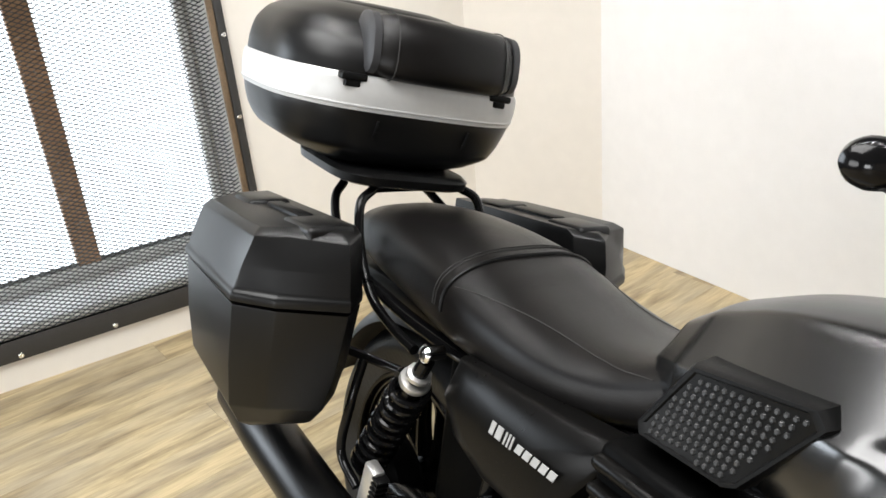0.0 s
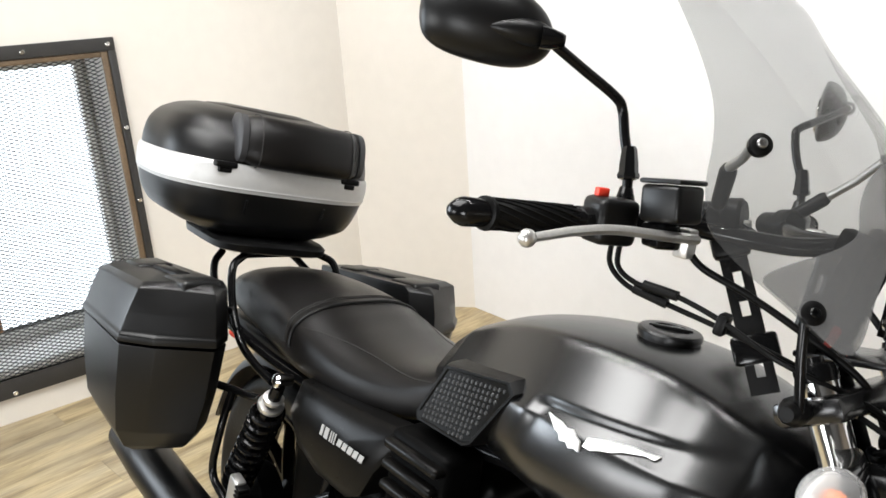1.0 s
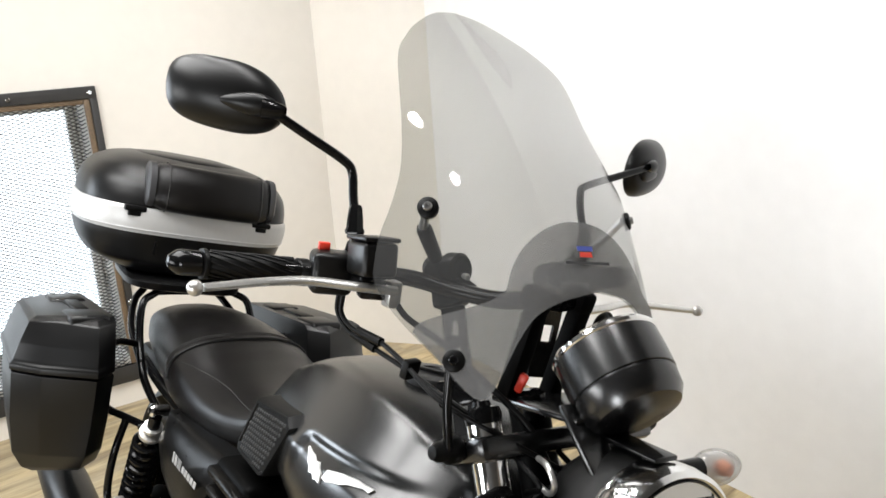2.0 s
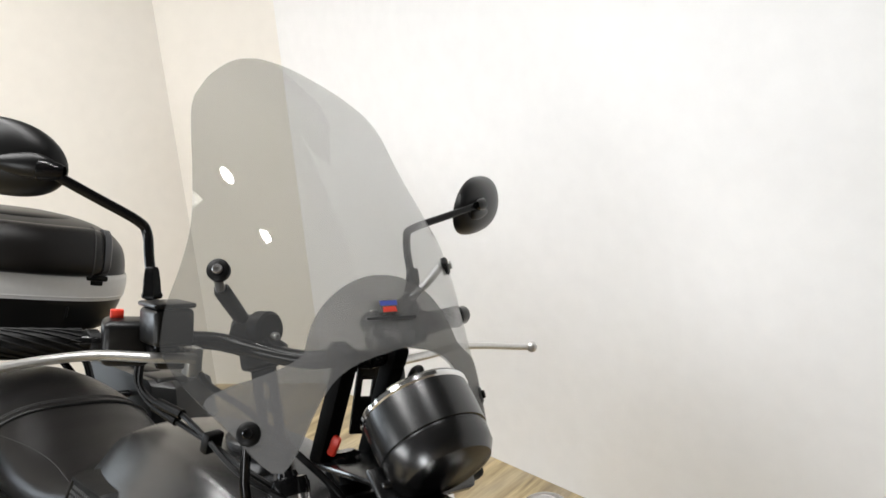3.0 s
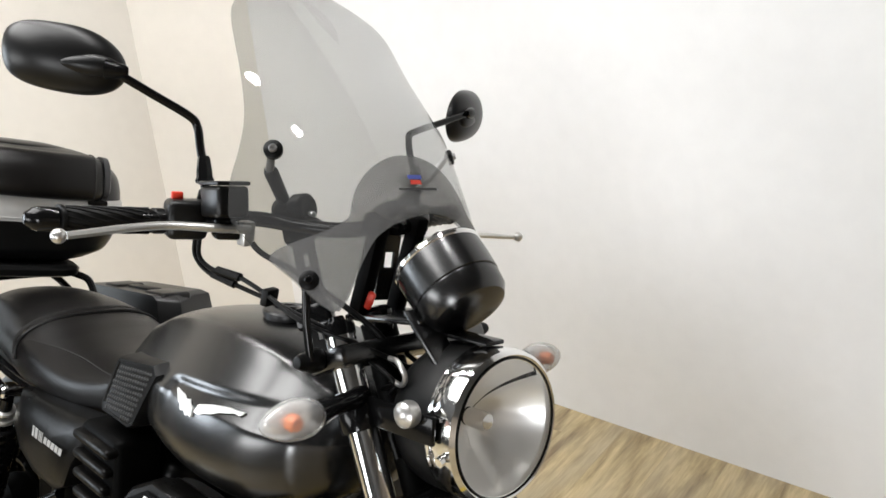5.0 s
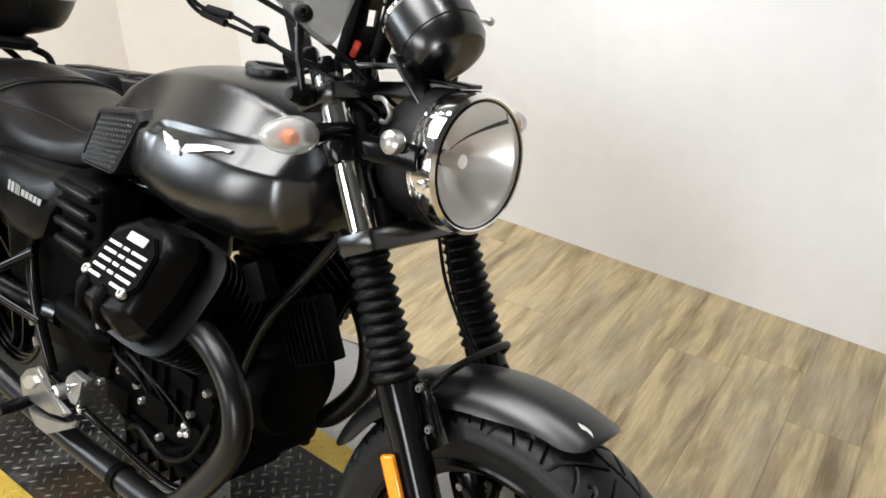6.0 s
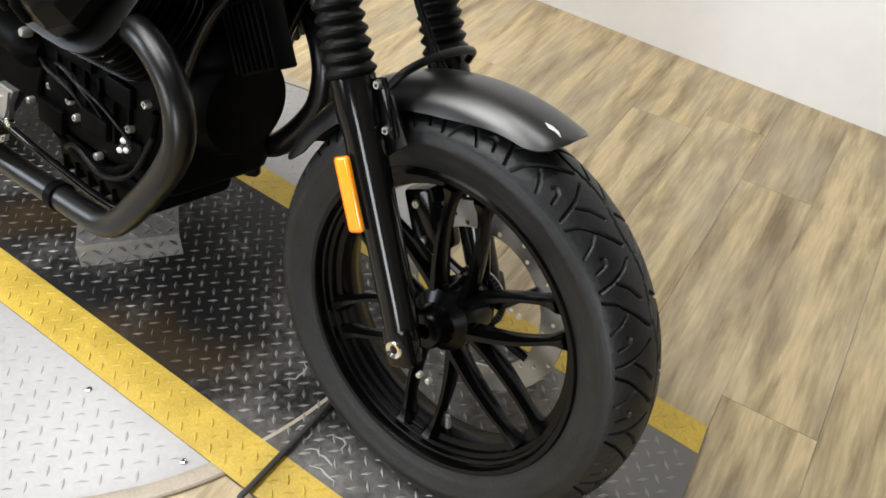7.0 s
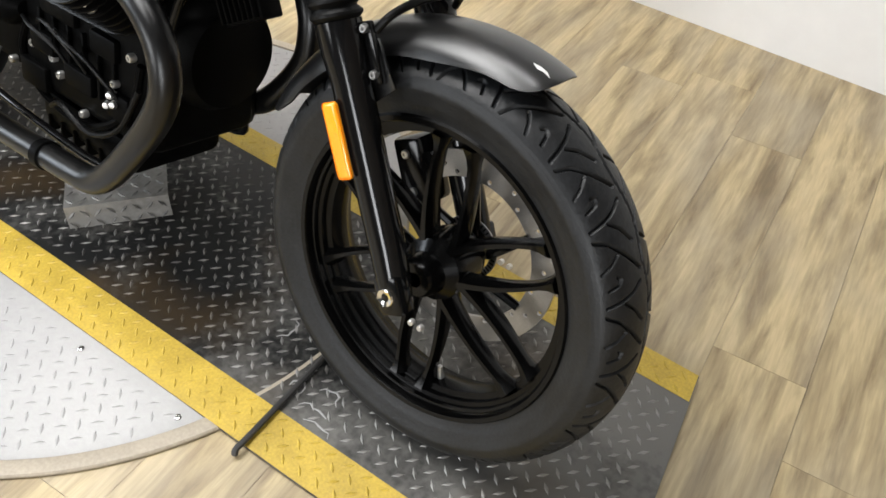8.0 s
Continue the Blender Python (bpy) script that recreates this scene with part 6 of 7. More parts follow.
for sy in (-1, 1):
    N = Vector((0, sy * 0.78, 0.626)).normalized()
    TU = Vector((0, -sy * 0.626, 0.78)).normalized()
    base = Vector((0.818, sy * 0.058, 0.531))

    def cyl(a, t, h):
        return base + Vector((a, 0, 0)) + TU * t + N * h
    cm = Matrix(((1, TU.x, N.x, base.x), (0, TU.y, N.y, base.y), (0, TU.z, N.z, base.z), (0, 0, 0, 1)))
    bm = bmesh.new()
    rings = [[cm @ Vector((x, y, h)) for x, y in super_ring(32, 0.074 * s, 0.074 * s, 2.4)] for h, s in ((0.0, 1), (0.14, 1), (0.145, 1.05), (0.165, 1.05))]
    add_rings(bm, rings)
    cylinder = part("cylinder", bm, M_ENGINE, bike, "black finned engine cylinder")
    for k in range(8):
        h = 0.035 + 0.0165 * k
        s = 0.098 + 0.0015 * k
        bm = bmesh.new()
        rings = [[cm @ Vector((x + 0.006, y, hh)) for x, y in super_ring(36, (s + 0.014) * g, s * g, 3.4)] for hh, g in ((h, 0.96), (h + 0.001, 1.0), (h + 0.0045, 1.0), (h + 0.0055, 0.96))]
        add_rings(bm, rings)
        part("cooling_fin", bm, M_ROCKER, cylinder)
    # rocker cover
    cov_prof = ((0.166, 1.0), (0.186, 1.0), (0.190, 0.97), (0.214, 0.90), (0.228, 0.80), (0.233, 0.72))
    bm = bmesh.new()
    outl = [(-0.108, -0.080), (-0.060, -0.098), (0.040, -0.098), (0.076, -0.072), (0.086, -0.01), (0.080, 0.066), (0.050, 0.096), (-0.055, 0.096), (-0.105, 0.062), (-0.116, -0.01)]
    rings = [[cm @ Vector((x * g + 0.004, y * g, h)) for x, y in outl] for h, g in cov_prof]
    add_rings(bm, rings)
    rocker = part("rocker_cover", bm, M_ROCKER, cylinder, "black faceted rocker cover with bright machined bars", 26)
    # raised face with machined bars
    face = [(-0.070, -0.052), (0.052, -0.052), (0.072, -0.020), (0.064, 0.036), (0.036, 0.060), (-0.030, 0.060), (-0.068, 0.030)]
    part("face_plate", prism(face, cm @ Matrix.Translation((0.0, 0.0, 0.2305)), 0.010, 0.003), M_ENGINE, cylinder)
    for k in range(5):
        yy = 0.022 - k * 0.0145
        for x0, x1 in ((-0.056, -0.020), (-0.013, 0.004), (0.011, 0.054)):
            if k == 4 and x0 > -0.05 and x1 < 0.01:
                continue
            part("machined_bar", box((x0, yy - 0.0028, 0.2400), (x1, yy + 0.0028, 0.2432), 0.001, cm), M_DECAL, cylinder, "bright machined bar")
    part("name_plate", box((-0.022, 0.036, 0.2400), (0.030, 0.052, 0.2440), 0.002, cm), M_DECAL, cylinder, "bright machined plate")
    for tx in (-0.048, 0.006):
        part("cover_rib", tube([cm @ Vector((tx, -0.044, 0.234)), cm @ Vector((tx - 0.004, -0.066, 0.230)), cm @ Vector((tx - 0.008, -0.088, 0.212)), cm @ Vector((tx - 0.010, -0.098, 0.185))], [0.012, 0.013, 0.012, 0.010], 4, 12, True), M_ENGINE, cylinder)
    for px, py in ((-0.062, -0.036), (0.050, -0.040)):
        part("cover_bolt", bolt_bm(cm @ Vector((px, py, 0.240)), N, 0.009, 0.006), M_ALU, cylinder)
    # exhaust
    fl = Vector((0.905, sy * 0.172, 0.576))
    path = [fl, (0.950, sy * 0.180, 0.592), (1.010, sy * 0.188, 0.580), (1.058, sy * 0.192, 0.540), (1.074, sy * 0.194, 0.480), (1.050, sy * 0.195, 0.415), (0.985, sy * 0.196, 0.325), (0.930, sy * 0.197, 0.262), (0.890, sy * 0.198, 0.236), (0.84, sy * 0.199, 0.228), (0.72, sy * 0.200, 0.219), (0.60, sy * 0.202, 0.212), (0.46, sy * 0.208, 0.215), (0.34, sy * 0.226, 0.240), (0.24, sy * 0.246, 0.270)]
    if sy > 0:
        path = [fl, (0.955, 0.155, 0.590), (0.990, 0.142, 0.580), (1.020, 0.135, 0.548), (1.036, 0.132, 0.500), (1.024, 0.132, 0.430), (0.955, 0.132, 0.340), (0.88, 0.15, 0.295), (0.80, 0.19, 0.27), (0.70, 0.23, 0.256), (0.60, 0.250, 0.248), (0.40, 0.246, 0.256), (0.24, 0.246, 0.272)]
    header = part("exhaust_header", tube(path, 0.0235, 7, 20), M_EXHAUST, bike, "matt black curved exhaust header pipe")
    part("flange", lathe(fl, (1, sy * 0.2, 0.1), [(0.024, -0.004), (0.036, -0.003), (0.036, 0.006), (0.030, 0.010), (0.024, 0.010)], 24), M_ENGINE, header)
    for pos in (Vector((0.903, sy * 0.134, 0.603)), Vector((0.899, sy * 0.195, 0.540))):
        part("flange_bolt", lathe(pos, (1, -sy * 0.0 + sy * 0.4, 0.1), [(0, 0.016), (0.008, 0.015), (0.0115, 0.009), (0.0115, -0.008), (0, -0.008)], 18), M_ALU, header, "bright flange nut")
    part("pipe_clamp", lathe((0.755, sy * 0.200, 0.2215) if sy < 0 else (0.74, 0.214, 0.262), (1, 0, 0.15) if sy < 0 else (1, -0.4, 0.14), [(0.0245, -0.012), (0.027, -0.010), (0.027, 0.010), (0.0245, 0.012)], 24), M_ENGINE, header)
    mu = part("muffler", tube([(0.28, sy * 0.246, 0.270), (0.22, sy * 0.248, 0.276), (0.15, sy * 0.252, 0.285), (-0.30, sy * 0.272, 0.335), (-0.46, sy * 0.279, 0.354), (-0.475, sy * 0.280, 0.356)], [0.025, 0.040, 0.054, 0.056, 0.050, 0.040], seg=32, straight=True), M_EXHAUST, bike, "satin black muffler")
    # cylinder head side details
    for k, (x, z) in enumerate(((0.905, 0.447), (0.860, 0.384), (0.764, 0.287), (0.545, 0.305), (0.682, 0.360), (0.385, 0.418), (0.316, 0.291), (0.244, 0.319), (0.62, 0.365), (0.70, 0.335))):
        part("case_bolt", bolt_bm((x, sy * 0.127, z), (0, sy, 0), 0.0075, 0.009), M_ALU, bike)
regulator = part("regulator", box((-0.045, -0.062, -0.055), (0.045, -0.02, 0.055), 0.004, pose(1.045, 0.01, 0.60, 0, -28, 0)), M_ENGINE, bike, "black finned regulator block")
for k in range(7):
    part("fin", box((-0.040 + k * 0.0125, -0.072, -0.05), (-0.036 + k * 0.0125, -0.060, 0.05), 0.001, pose(1.045, 0.01, 0.60, 0, -28, 0)), M_ENGINE, regulator)
# coil and sensors under the tank
part("ignition_coil", box((-0.022, -0.015, -0.032), (0.022, 0.015, 0.032), 0.005, pose(1.005, -0.115, 0.690, 0, -30, 0)), M_ENGINE, bike, "black ignition coil")
for p in ((0.60, -0.15, 0.50), (0.585, -0.15, 0.455), (0.63, -0.15, 0.52), (0.56, -0.14, 0.53)):
    part("fitting", lathe(p, (0.2, -1, 0.1), [(0, 0.012), (0.007, 0.011), (0.010, 0.004), (0.010, -0.01), (0, -0.01)], 12), M_ALU, bike)
for k, (x, z) in enumerate(((0.60, 0.41), (0.65, 0.42), (0.70, 0.42), (0.75, 0.40))):
    part("engine_hose", tube([(x, -0.135, z), (x + 0.05, -0.150, z + 0.012 * (k % 2)), (x + 0.11, -0.142, z - 0.02), (x + 0.13, -0.13, z - 0.05)], 0.0035, 5, 8), M_BLACKRUB, bike)
part("engine_hose", tube([(0.68, -0.14, 0.27), (0.72, -0.145, 0.29), (0.80, -0.145, 0.27), (0.88, -0.14, 0.31), (0.93, -0.135, 0.40)], 0.005, 5, 8), M_BLACKRUB, bike)
for x0, z0, x1, z1 in ((0.62, 0.36, 0.69, 0.40), (0.72, 0.33, 0.80, 0.37), (0.66, 0.44, 0.76, 0.475), (0.84, 0.32, 0.90, 0.37), (0.58, 0.28, 0.66, 0.33), (0.80, 0.42, 0.87, 0.46)):
    part("cast_boss", box((x0, -0.137, z0), (x1, -0.118, z1), 0.006), M_ENGINE, bike)
rimx = [(0.60, 0.40), (0.575, 0.34), (0.60, 0.29), (0.67, 0.262), (0.76, 0.262), (0.84, 0.30), (0.90, 0.36), (0.925, 0.44)]
part("gasket_rim", tube([(x, -0.126, z) for x, z in rimx], 0.007, 6, 8), M_ENGINE, bike)
for k in range(6):
    part("case_rib", box((0.645 + k * 0.042, -0.133, 0.385 - 0.012 * k), (0.652 + k * 0.042, -0.118, 0.440), 0.002), M_ENGINE, bike)
for x, z in ((0.868, 0.352), (0.850, 0.344), (0.860, 0.366)):
    part("hose_fitting", lathe((x, -0.136, z), (0.5, -1, 0.2), [(0, 0.014), (0.005, 0.013), (0.007, 0.006), (0.005, 0.004), (0.008, 0.0), (0.008, -0.008), (0, -0.008)], 12), M_ALU, bike, "bright hose fitting")

# frame tubes
bm = bmesh.new()
for sy in (-1, 1):
    add_tube(bm, smooth_path([(1.150, sy * (0.088 if sy < 0 else 0.05), 0.813), (1.076, sy * (0.089 if sy < 0 else 0.06), 0.714), (1.001, sy * 0.09, 0.615), (0.955, sy * 0.095, 0.50), (0.915, sy * 0.10, 0.32), (0.86, sy * 0.140, 0.225), (0.6, sy * 0.140, 0.215), (0.35, sy * 0.14, 0.235)], 6), 0.0085, 12)
    add_tube(bm, smooth_path([(1.10, sy * 0.04, 0.86), (0.95, sy * 0.075, 0.78), (0.60, sy * 0.095, 0.735), (0.30, sy * 0.11, 0.68), (0.0, sy * 0.125, 0.675), (-0.25, sy * 0.125, 0.69)], 6), 0.013, 12)
    add_tube(bm, smooth_path([(0.30, sy * 0.115, 0.68), (0.24, sy * 0.125, 0.52), (0.26, sy * 0.13, 0.38), (0.35, sy * 0.135, 0.24)], 6), 0.013, 12)
part("frame", bm, M_GLOSS, bike, "gloss black tubular frame")
# foot peg, brake pedal and bracket, bare aluminium
for sy in (-1, 1):
    up = Matrix(((1, 0, 0, 0), (0, 0, sy, sy * 0.218), (0, 1, 0, 0), (0, 0, 0, 1)))
    lift = Matrix.Translation((0, 0, 0.012))
    foot = part("footrest_hanger", prism([(0.432, 0.298), (0.458, 0.326), (0.507, 0.354), (0.530, 0.343), (0.548, 0.326), (0.567, 0.317), (0.629, 0.308), (0.611, 0.292), (0.562, 0.279), (0.515, 0.273), (0.447, 0.259)], up @ lift, 0.012, 0.004), M_CASTING, bike, "bright aluminium footrest hanger")
    part("hanger_web", prism([(0.452, 0.300), (0.475, 0.322), (0.505, 0.335), (0.520, 0.326), (0.500, 0.304), (0.470, 0.290)], up @ Matrix.Translation((0, 0, 0.0242)), 0.004, 0.002), M_ALU, foot)
    part("hanger_bracket", prism([(0.582, 0.358), (0.611, 0.384), (0.659, 0.385), (0.636, 0.350), (0.632, 0.318), (0.606, 0.311), (0.584, 0.326)], up @ Matrix.Translation((0, 0, -0.012)), 0.016, 0.005), M_CASTING, foot, "silver cast bracket")
    part("bracket_boss", lathe((0.565, sy * 0.222, 0.320), (0, sy, 0), [(0.016, -0.02), (0.016, 0.010), (0.011, 0.013), (0.008, 0.008), (0, 0.008)], 20), M_ALU, foot)
    part("pedal", prism([(0.488, 0.256), (0.560, 0.269), (0.627, 0.290), (0.681, 0.321), (0.674, 0.305), (0.627, 0.275), (0.563, 0.235), (0.523, 0.232)], up @ Matrix.Translation((0, 0, 0.022)), 0.011, 0.003), M_CASTING, foot, "aluminium foot pedal")
    part("footpeg", tube([(0.470, sy * 0.236, 0.262), (0.474, sy * 0.262, 0.262), (0.478, sy * 0.300, 0.263)], [0.011, 0.013, 0.012], seg=14, straight=True), M_BLACKRUB, foot, "rubber foot peg")
    for qx, qz, out in ((0.652, 0.326, 0.224), (0.500, 0.318, 0.236), (0.612, 0.352, 0.224)):
        part("hanger_bolt", bolt_bm((qx, sy * out, qz), (0, sy, 0), 0.009, 0.006), M_CHROME, foot)
    part("starter_motor", lathe((0.40, sy * 0.128, 0.420), (1, 0, 0), [(0, 0), (0.026, 0.001), (0.032, 0.008), (0.034, 0.02), (0.034, 0.15), (0.040, 0.155), (0.040, 0.17), (0.030, 0.185), (0.014, 0.20), (0, 0.20)], 28), M_ENGINE, bike, "black starter motor barrel")
    pp = part("passenger_peg", box((-0.016, -0.012, -0.055), (0.020, 0.012, 0.045), 0.006, pose(0.062, sy * 0.235, 0.425, 0, 12, 0)), M_ALU, bike, "silver passenger peg with a serrated rubber")
    bm = bmesh.new()
    for k in range(9):
        add_box(bm, (0.016, -0.013, -0.050 + k * 0.0105), (0.036, 0.013, -0.0445 + k * 0.0105), pose(0.062, sy * 0.235, 0.425, 0, 12, 0), 0.0015)
    part("peg_rubber", bm, M_BLACKRUB, pp)
    bm = bmesh.new()
    add_tube(bm, [(0.07, sy * 0.215, 0.40), (0.17, sy * 0.175, 0.43), (0.27, sy * 0.135, 0.50)], 0.011, 10)
    add_tube(bm, [(0.07, sy * 0.215, 0.40), (0.20, sy * 0.165, 0.36), (0.29, sy * 0.135, 0.34)], 0.010, 10)
    part("peg_bracket", bm, M_GLOSS, bike)
# rear: swing arm, drive, shocks
bm = bmesh.new()
for sy in (-1, 1):
    add_tube(bm, smooth_path([(0.33, sy * 0.10, 0.36), (0.16, sy * 0.115, 0.345), (-0.085, sy * 0.112, 0.318)], 5), 0.028, 14)
part("swing_arm", bm, M_SATIN, bike)
part("final_drive", lathe((-0.085, -0.075, 0.314), (0, -1, 0), [(0.085, 0), (0.09, 0.02), (0.078, 0.05), (0.045, 0.065), (0.02, 0.07), (0, 0.07)], 32), M_ENGINE, bike)
for sy in (-1, 1):
    top, low = Vector((0.110, sy * 0.183, 0.672)), Vector((-0.068, sy * 0.172, 0.365))
    ax = (low - top)
    L = ax.length
    d = ax.normalized()
    shock = part("shock_absorber", tube([top, top + d * 0.05, top + d * 0.19, low], [0.013, 0.015, 0.018, 0.020], seg=18, straight=True), M_GLOSS, bike, "black twin shock with exposed coil spring")
    u = d.orthogonal().normalized()
    w = d.cross(u)
    pts = []
    turns, n = 9.5, 190
    for i in range(n + 1):
        t = i / n
        a = math.tau * turns * t
        pts.append(top + d * (0.068 + (L - 0.115) * t) + (u * math.cos(a) + w * math.sin(a)) * 0.031)
    part("spring", tube(pts, 0.0062, seg=8, straight=True), M_GLOSS, shock, "gloss black coil spring")
    part("preload_collar", lathe(top + d * 0.058, d, [(0.016, -0.005), (0.027, -0.004), (0.028, 0.002), (0.027, 0.006), (0.016, 0.006)], 20), M_ALU, shock, "silver spring collar")
    part("preload_collar", lathe(top + d * 0.040, d, [(0.014, -0.006), (0.022, -0.004), (0.022, 0.004), (0.014, 0.006)], 10), M_ALU, shock, "silver spring collar")
    part("spring_seat", lathe(low - d * 0.04, d, [(0.018, -0.004), (0.036, -0.002), (0.036, 0.010), (0.02, 0.016)], 20), M_GLOSS, shock)
    part("top_bolt", lathe((0.118, sy * 0.188, 0.688), (0.15, sy, 0.15), [(0.012, -0.03), (0.012, 0.0), (0.0155, 0.002), (0.015, 0.008), (0.010, 0.013), (0, 0.0145)], 20), M_CHROME, shock, "chrome domed mounting nut")
part("rear_mudguard", arch_shell((-0.085, 0, 0.315), 0.352, 0.085, radians(60), radians(168), 0.05), M_PLASTIC, bike, "black rear mudguard")
part("tail_light", box((-0.43, -0.05, 0.60), (-0.38, 0.05, 0.66), 0.012, None, 3), M_RED, bike, "red rear light")
part("side_stand", tube([(0.52, 0.13, 0.235), (0.50, 0.17, 0.16), (0.485, 0.215, 0.060), (0.483, 0.225, 0.055)], [0.013, 0.012, 0.011, 0.016], seg=12, straight=True), M_GLOSS, bike, "black folding side stand")

# rack tubes and case carriers
rack = part("luggage_rack", tube([(-0.262, -0.105, 0.853), (-0.268, -0.08, 0.857), (-0.268, 0.08, 0.857), (-0.262, 0.105, 0.853)], 0.0095, 6, 12), M_GLOSS, bike, "gloss black tubular luggage rack")
for sy in (-1, 1):
    part("rack_tube", tube([(0.02, sy * 0.150, 0.645), (-0.06, sy * 0.150, 0.655), (-0.14, sy * 0.150, 0.680), (-0.195, sy * 0.148, 0.735), (-0.225, sy * 0.145, 0.79), (-0.245, sy * 0.135, 0.835), (-0.262, sy * 0.105, 0.853)], 0.0095, 6, 12), M_GLOSS, rack)
    part("rack_tube", tube([(-0.16, sy * 0.150, 0.70), (-0.30, sy * 0.145, 0.755), (-0.385, sy * 0.12, 0.805), (-0.41, sy * 0.09, 0.835)], 0.0095, 6, 12), M_GLOSS, rack)
    part("carrier_tube", tube([(0.02, sy * 0.155, 0.60), (-0.06, sy * 0.20, 0.605), (-0.14, sy * 0.235, 0.610), (-0.35, sy * 0.235, 0.615)], 0.009, 5, 10), M_GLOSS, rack)
    part("carrier_tube", tube([(-0.06, sy * 0.20, 0.605), (-0.05, sy * 0.225, 0.52), (-0.06, sy * 0.23, 0.42), (0.0, sy * 0.225, 0.38)], 0.009, 5, 10), M_GLOSS, rack)
    part("carrier_tube", tube([(-0.20, sy * 0.155, 0.74), (-0.16, sy * 0.205, 0.76), (-0.14, sy * 0.235, 0.765), (-0.34, sy * 0.235, 0.765)], 0.009, 5, 10), M_GLOSS, rack)
bm = bmesh.new()
rings = []
for z, g in ((0.845, 0.90), (0.850, 0.98), (0.866, 1.0), (0.874, 0.94)):
    rings.append([(-0.40 + x * g, y * g, z) for x, y in super_ring(40, 0.165, 0.150, 4.5)])
add_rings(bm, rings)
CASE_SET = Matrix.Translation((-0.243, -0.012, 1.059)) @ Matrix.Rotation(radians(-4), 4, "Z") @ Matrix.Rotation(radians(-4.4), 4, "X") @ Matrix.Translation((0.256, 0, -1.047))
part("case_plate", bm, M_PLASTIC, bike, "black top case mounting plate").matrix_local = CASE_SET

# top case
TC = Vector((-0.475, 0.0))


def case_shell(table, p=3.0, cap_lo=True, cap_hi=True, n=26):
    bm = bmesh.new()
    rings = []
    z0, z1 = table[0][0], table[-1][0]
    for i in range(n + 1):
        z = z0 + (z1 - z0) * i / n
        hw, hl, dx = interp(table, z)
        rings.append([(TC.x + dx + x, y, z) for x, y in super_ring(64, hl, hw, p)])
    add_rings(bm, rings, True, True)
    return bm


base_t = [(0.876, 0.150, 0.150, 0.02), (0.888, 0.190, 0.180, 0.01), (0.91, 0.236, 0.208, 0.005), (0.94, 0.258, 0.222, 0), (0.986, 0.2715, 0.2325, 0)]
case = part("top_case", case_shell(base_t), M_PLASTIC, bike, "large black top case with a silver band and padded backrest", 40)
case.matrix_local = CASE_SET
part("band", case_shell([(0.987, 0.274, 0.2345, 0), (0.995, 0.2765, 0.2365, 0), (1.02, 0.2795, 0.2395, 0), (1.046, 0.278, 0.239, 0), (1.052, 0.274, 0.236, 0)], n=10), M_SILVER, case, "broad silver painted band")
part("band_groove", case_shell([(0.993, 0.2765, 0.2365, 0), (0.9955, 0.2782, 0.2382, 0), (0.998, 0.2775, 0.2375, 0)], n=3), M_SILVER, case)
lid_t = [(1.0525, 0.272, 0.234, 0), (1.083, 0.270, 0.230, -0.002), (1.115, 0.261, 0.220, -0.006), (1.143, 0.238, 0.198, -0.014), (1.163, 0.200, 0.165, -0.022), (1.174, 0.155, 0.120, -0.028), (1.179, 0.08, 0.06, -0.03)]
lid = part("lid", case_shell(lid_t), M_PLASTIC, case, "domed black lid")
part("lid_panel", case_shell([(1.140, 0.15, 0.13, -0.02), (1.167, 0.145, 0.125, -0.02), (1.180, 0.128, 0.108, -0.022), (1.1825, 0.09, 0.08, -0.022)], 2.6, n=8), M_PLASTIC, case, "raised lid panel")
# backrest pad
bm = bmesh.new()
rings = []
for i in range(25):
    t = -1 + 2 * i / 24
    k = max(0.05, 1 - abs(t) ** 9 * 0.92)
    y = t * 0.158 + 0.022
    xc = -0.240 - 0.035 * t * t
    rings.append([(xc + a * (0.55 + 0.45 * k) - 0.18 * b, y, 1.110 + b * (0.6 + 0.4 * k)) for a, b in super_ring(28, 0.044, 0.060, 2.6)])
add_rings(bm, rings)
pad = part("backrest_pad", bm, M_VINYL, case, "padded black vinyl backrest", 50)
for sy in (-1, 1):
    bm = bmesh.new()
    rings = [[(-0.274 + a * g - 0.18 * b * g, sy * (0.158 + o) + 0.022, 1.112 + b * g) for a, b in super_ring(28, 0.044, 0.058, 2.6)] for o, g in ((-0.012, 0.97), (0.002, 0.95), (0.006, 0.80), (0.008, 0.3))]
    add_rings(bm, rings)
    part("pad_end", bm, M_PADGREY, case, "grey pad end panel")
    pts = [(-0.240 - 0.035 * 0.56 + a * 1.01 - 0.18 * b, sy * 0.118 + 0.022, 1.110 + b * 1.012) for a, b in super_ring(28, 0.044, 0.060, 2.6)]
    part("stitch_line", tube(pts[:] + pts[:1], 0.0013, seg=6, straight=True), M_STITCH, case)
for y in (-0.160, 0.160):
    lt = part("latch", box((-0.268, y - 0.026, 1.040), (-0.243, y + 0.026, 1.054), 0.004), M_BLACKRUB, case, "black lid latch")
    part("latch_tab", box((-0.272, y - 0.016, 1.028), (-0.247, y + 0.016, 1.042), 0.003), M_BLACKRUB, case)
for y in (-0.10, 0.10):
    part("moulded_rib", tube([(TC.x + 0.172, y * 0.86, 0.892), (TC.x + 0.222, y, 0.945), (TC.x + 0.231, y, 0.972)], 0.0028, seg=8, straight=True), M_PLASTIC, case)

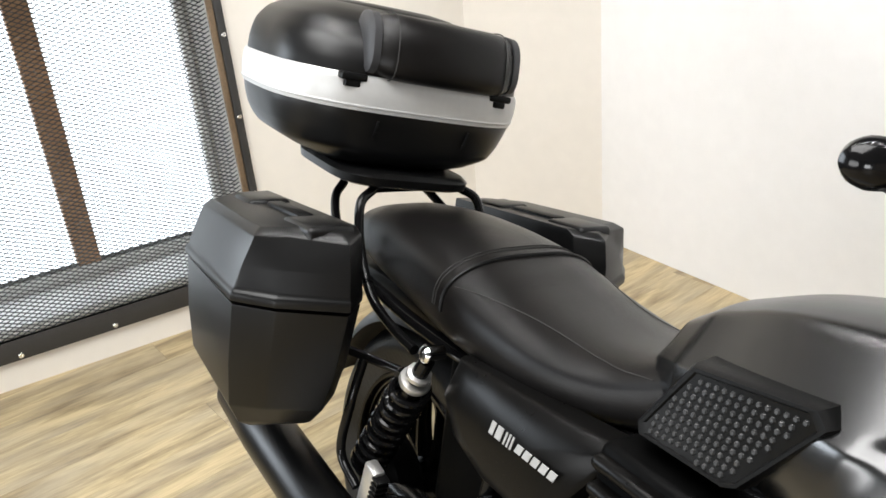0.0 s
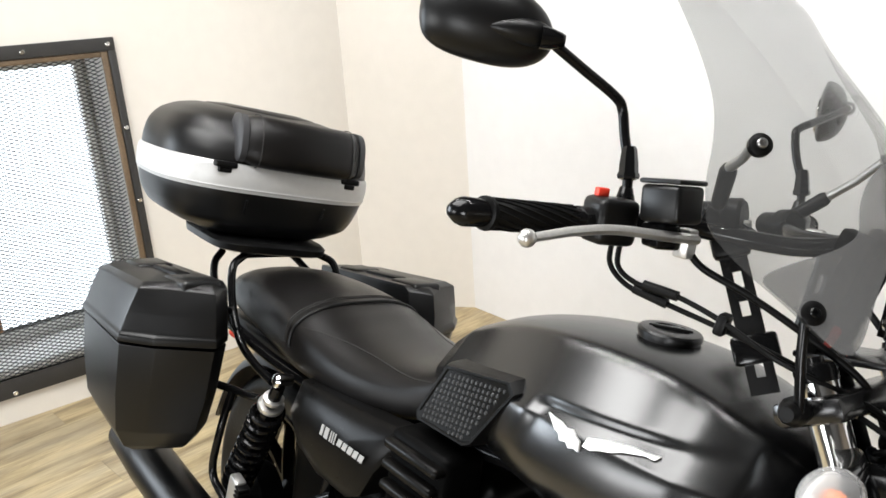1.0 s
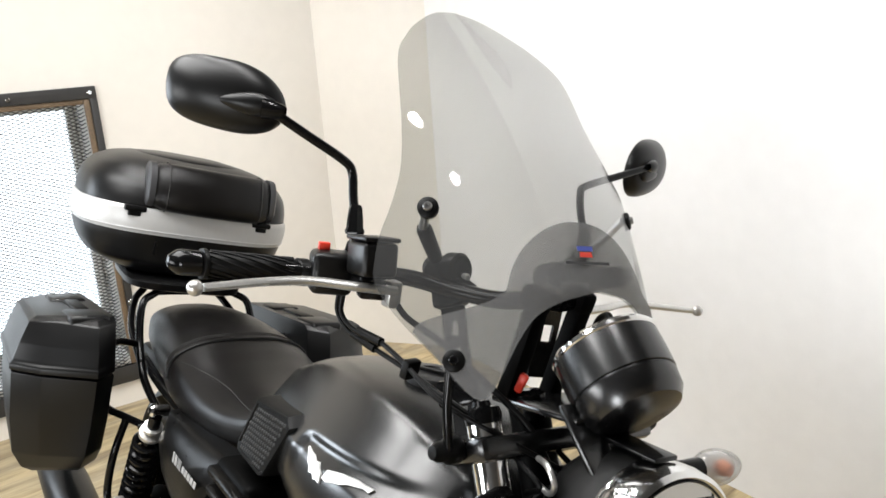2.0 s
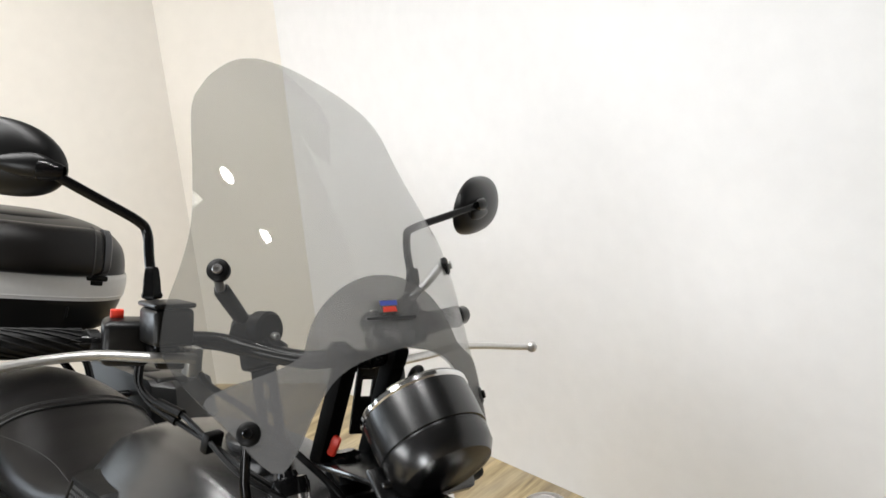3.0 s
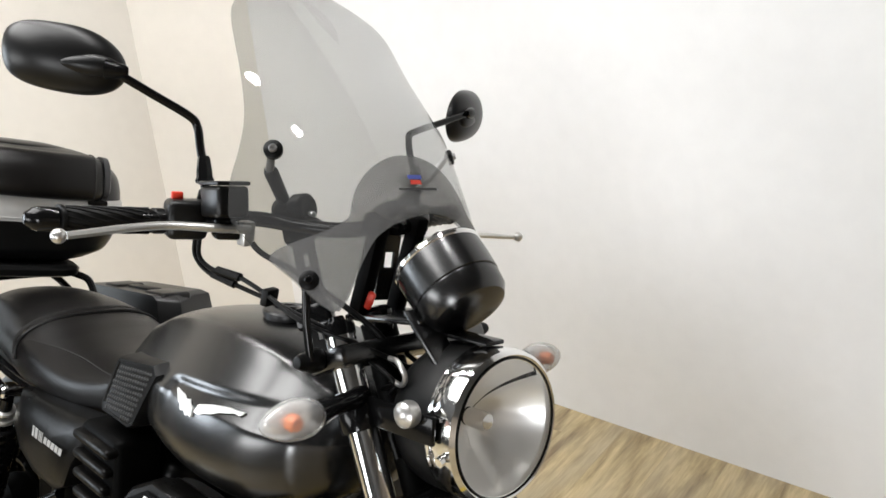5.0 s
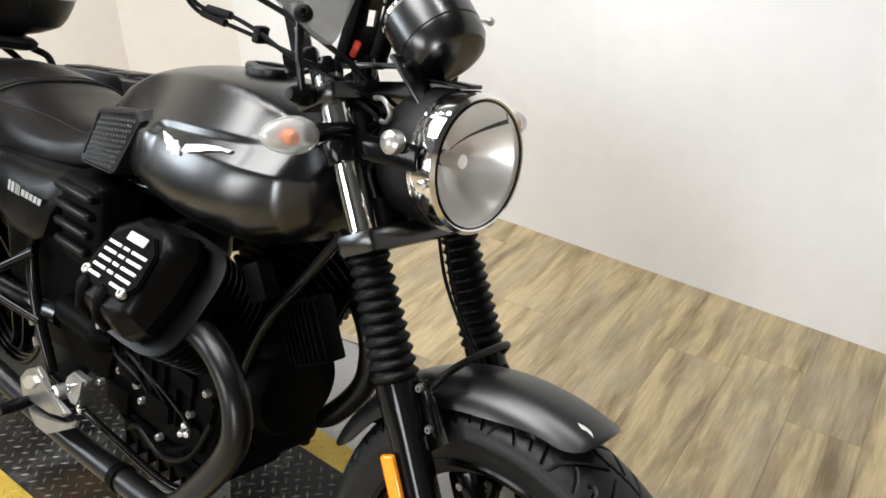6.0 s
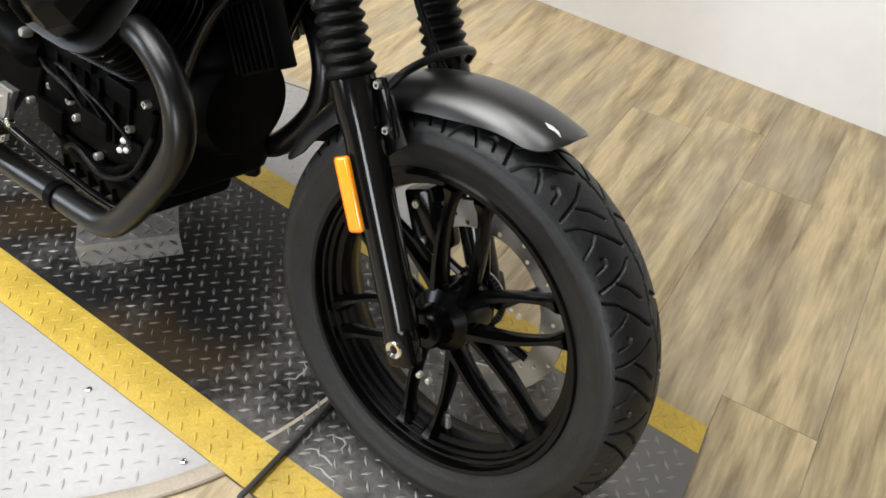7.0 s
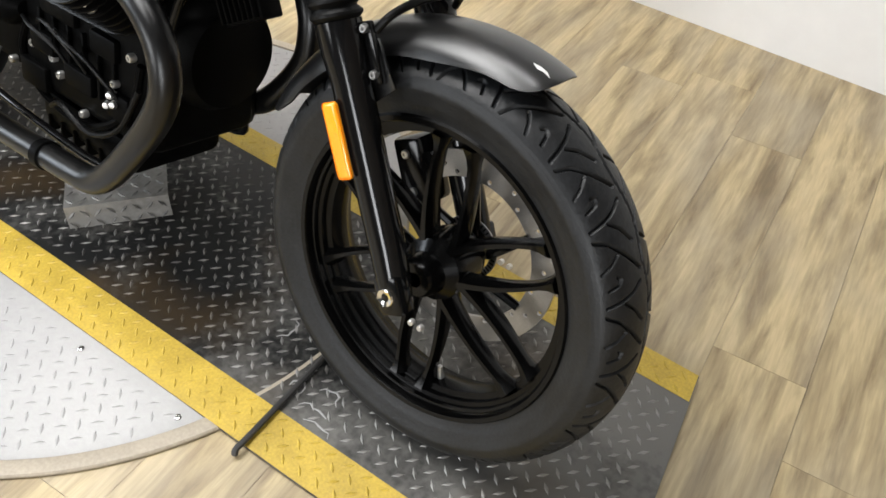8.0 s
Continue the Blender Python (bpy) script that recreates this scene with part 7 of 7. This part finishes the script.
# panniers: faceted cases split by a seam
# height, then the front's x at its inner crease, outer crease and outer corner, and the outer face's y
PAN_BASE = [(0.478, -0.100, -0.112, -0.128, 0.385), (0.492, -0.080, -0.104, -0.124, 0.408), (0.535, -0.040, -0.078, -0.113, 0.430), (0.62, -0.004, -0.050, -0.094, 0.441), (0.734, 0.024, -0.028, -0.078, 0.445)]
PAN_LID = [(0.741, 0.030, -0.022, -0.073, 0.450), (0.755, 0.030, -0.022, -0.073, 0.450), (0.762, 0.026, -0.026, -0.076, 0.444), (0.80, 0.020, -0.034, -0.073, 0.434), (0.848, 0.006, -0.054, -0.068, 0.418), (0.858, -0.016, -0.074, -0.086, 0.402)]


def pannier_bm(rows, sy, drop):
    bm = bmesh.new()
    rings = []
    for z, xi, xf, xc, yo in rows:
        ring = []
        for x, y in ((xi - 0.045, 0.248), (xi, 0.292), (xf, yo - 0.052), (xc, yo), (-0.36, yo - 0.012), (-0.43, yo - 0.080), (-0.445, 0.248)):
            ring.append((x, sy * y, z - drop * max(0, -x - 0.05) * max(0, z - 0.62) / 0.23))
        rings.append(ring)
    add_rings(bm, rings)
    bmesh.ops.recalc_face_normals(bm, faces=bm.faces)
    es = [e for e in bm.edges if len(e.link_faces) == 2 and e.calc_face_angle(0) > 0.2]
    bmesh.ops.bevel(bm, geom=es, offset=0.0035, segments=2, affect="EDGES", profile=0.6, clamp_overlap=True)
    return bm


for sy in (-1, 1):
    off = Matrix.Translation((0.014, 0, -0.003)) if sy < 0 else Matrix.Translation((0.020, -0.035, -0.030))
    pan = part("pannier", pannier_bm(PAN_BASE, sy, 0.10), M_PLASTIC, bike, "black faceted hard pannier with a lid seam", 28)
    pan.matrix_local = off
    part("lid", pannier_bm(PAN_LID, sy, 0.10), M_PLASTIC, pan, "", 28)
    part("seam_gasket", box((-0.34, min(sy * 0.255, sy * 0.405), 0.720), (-0.090, max(sy * 0.255, sy * 0.405), 0.742), 0.002), M_BLACKRUB, pan)
    part("carry_handle", box((-0.07, min(sy * 0.285, sy * 0.318), -0.010), (0.07, max(sy * 0.285, sy * 0.318), 0.008), 0.005, pose(-0.21, 0, 0.840, 0, -5.7, 0)), M_BLACKRUB, pan, "black carrying handle")
    for bx, bl in ((-0.335, 0.045), (-0.085, 0.055)):
        part("lid_block", box((-bl, min(sy * 0.262, sy * 0.345), -0.02), (bl, max(sy * 0.262, sy * 0.345), 0.020), 0.010, pose(bx, 0, 0.843 + 0.10 * (bx + 0.05), 0, -5.7, 0), 3), M_PLASTIC, pan)

# ---- floor planks ----
floor = structure(part("floor", box((WALL_W - 0.02, WALL_S, FLOOR - 0.05), (WALL_E, WALL_N, FLOOR - 0.008), 0), M_RING), "wood-look plank flooring in brown and grey tones", "floor")
PW, PLN = 0.178, 1.22


def clip(poly, axis, lim, keep_less):
    out = []
    for a, b in zip(poly, poly[1:] + poly[:1]):
        ia = (a[axis] <= lim) if keep_less else (a[axis] >= lim)
        ib = (b[axis] <= lim) if keep_less else (b[axis] >= lim)
        if ia:
            out.append(a)
        if ia != ib:
            t = (lim - a[axis]) / (b[axis] - a[axis])
            out.append((a[0] + (b[0] - a[0]) * t, a[1] + (b[1] - a[1]) * t))
    return out


rng = random.Random(7)
ca, sa = math.cos(radians(PLANK_YAW)), math.sin(radians(PLANK_YAW))
for i in range(-16, 36):
    shift = rng.uniform(0, PLN)
    for j in range(-5, 4):
        a, b = i * PW + 0.0004, (i + 1) * PW - 0.0004
        c, d = j * PLN + shift + 0.0004, (j + 1) * PLN + shift - 0.0004
        poly = [(0.62 + x * ca - y * sa, x * sa + y * ca) for x, y in ((a, c), (b, c), (b, d), (a, d))]
        for axis, lim, less in ((0, WALL_W + 0.0, False), (0, WALL_E, True), (1, WALL_S, False), (1, WALL_N, True)):
            poly = clip(poly, axis, lim, less) if len(poly) > 2 else []
        if len(poly) < 3:
            continue
        n = len(poly)
        vs = [(x, y, FLOOR - 0.0075) for x, y in poly] + [(x, y, FLOOR - 0.0004) for x, y in poly]
        fs = [tuple(range(n, 2 * n))] + [(k, (k + 1) % n, n + (k + 1) % n, n + k) for k in range(n)]
        me = bpy.data.meshes.new("plank")
        me.from_pydata(vs, [], fs)
        me.materials.append(M_WOOD)
        ob = new("plank", me)
        ob.parent = floor
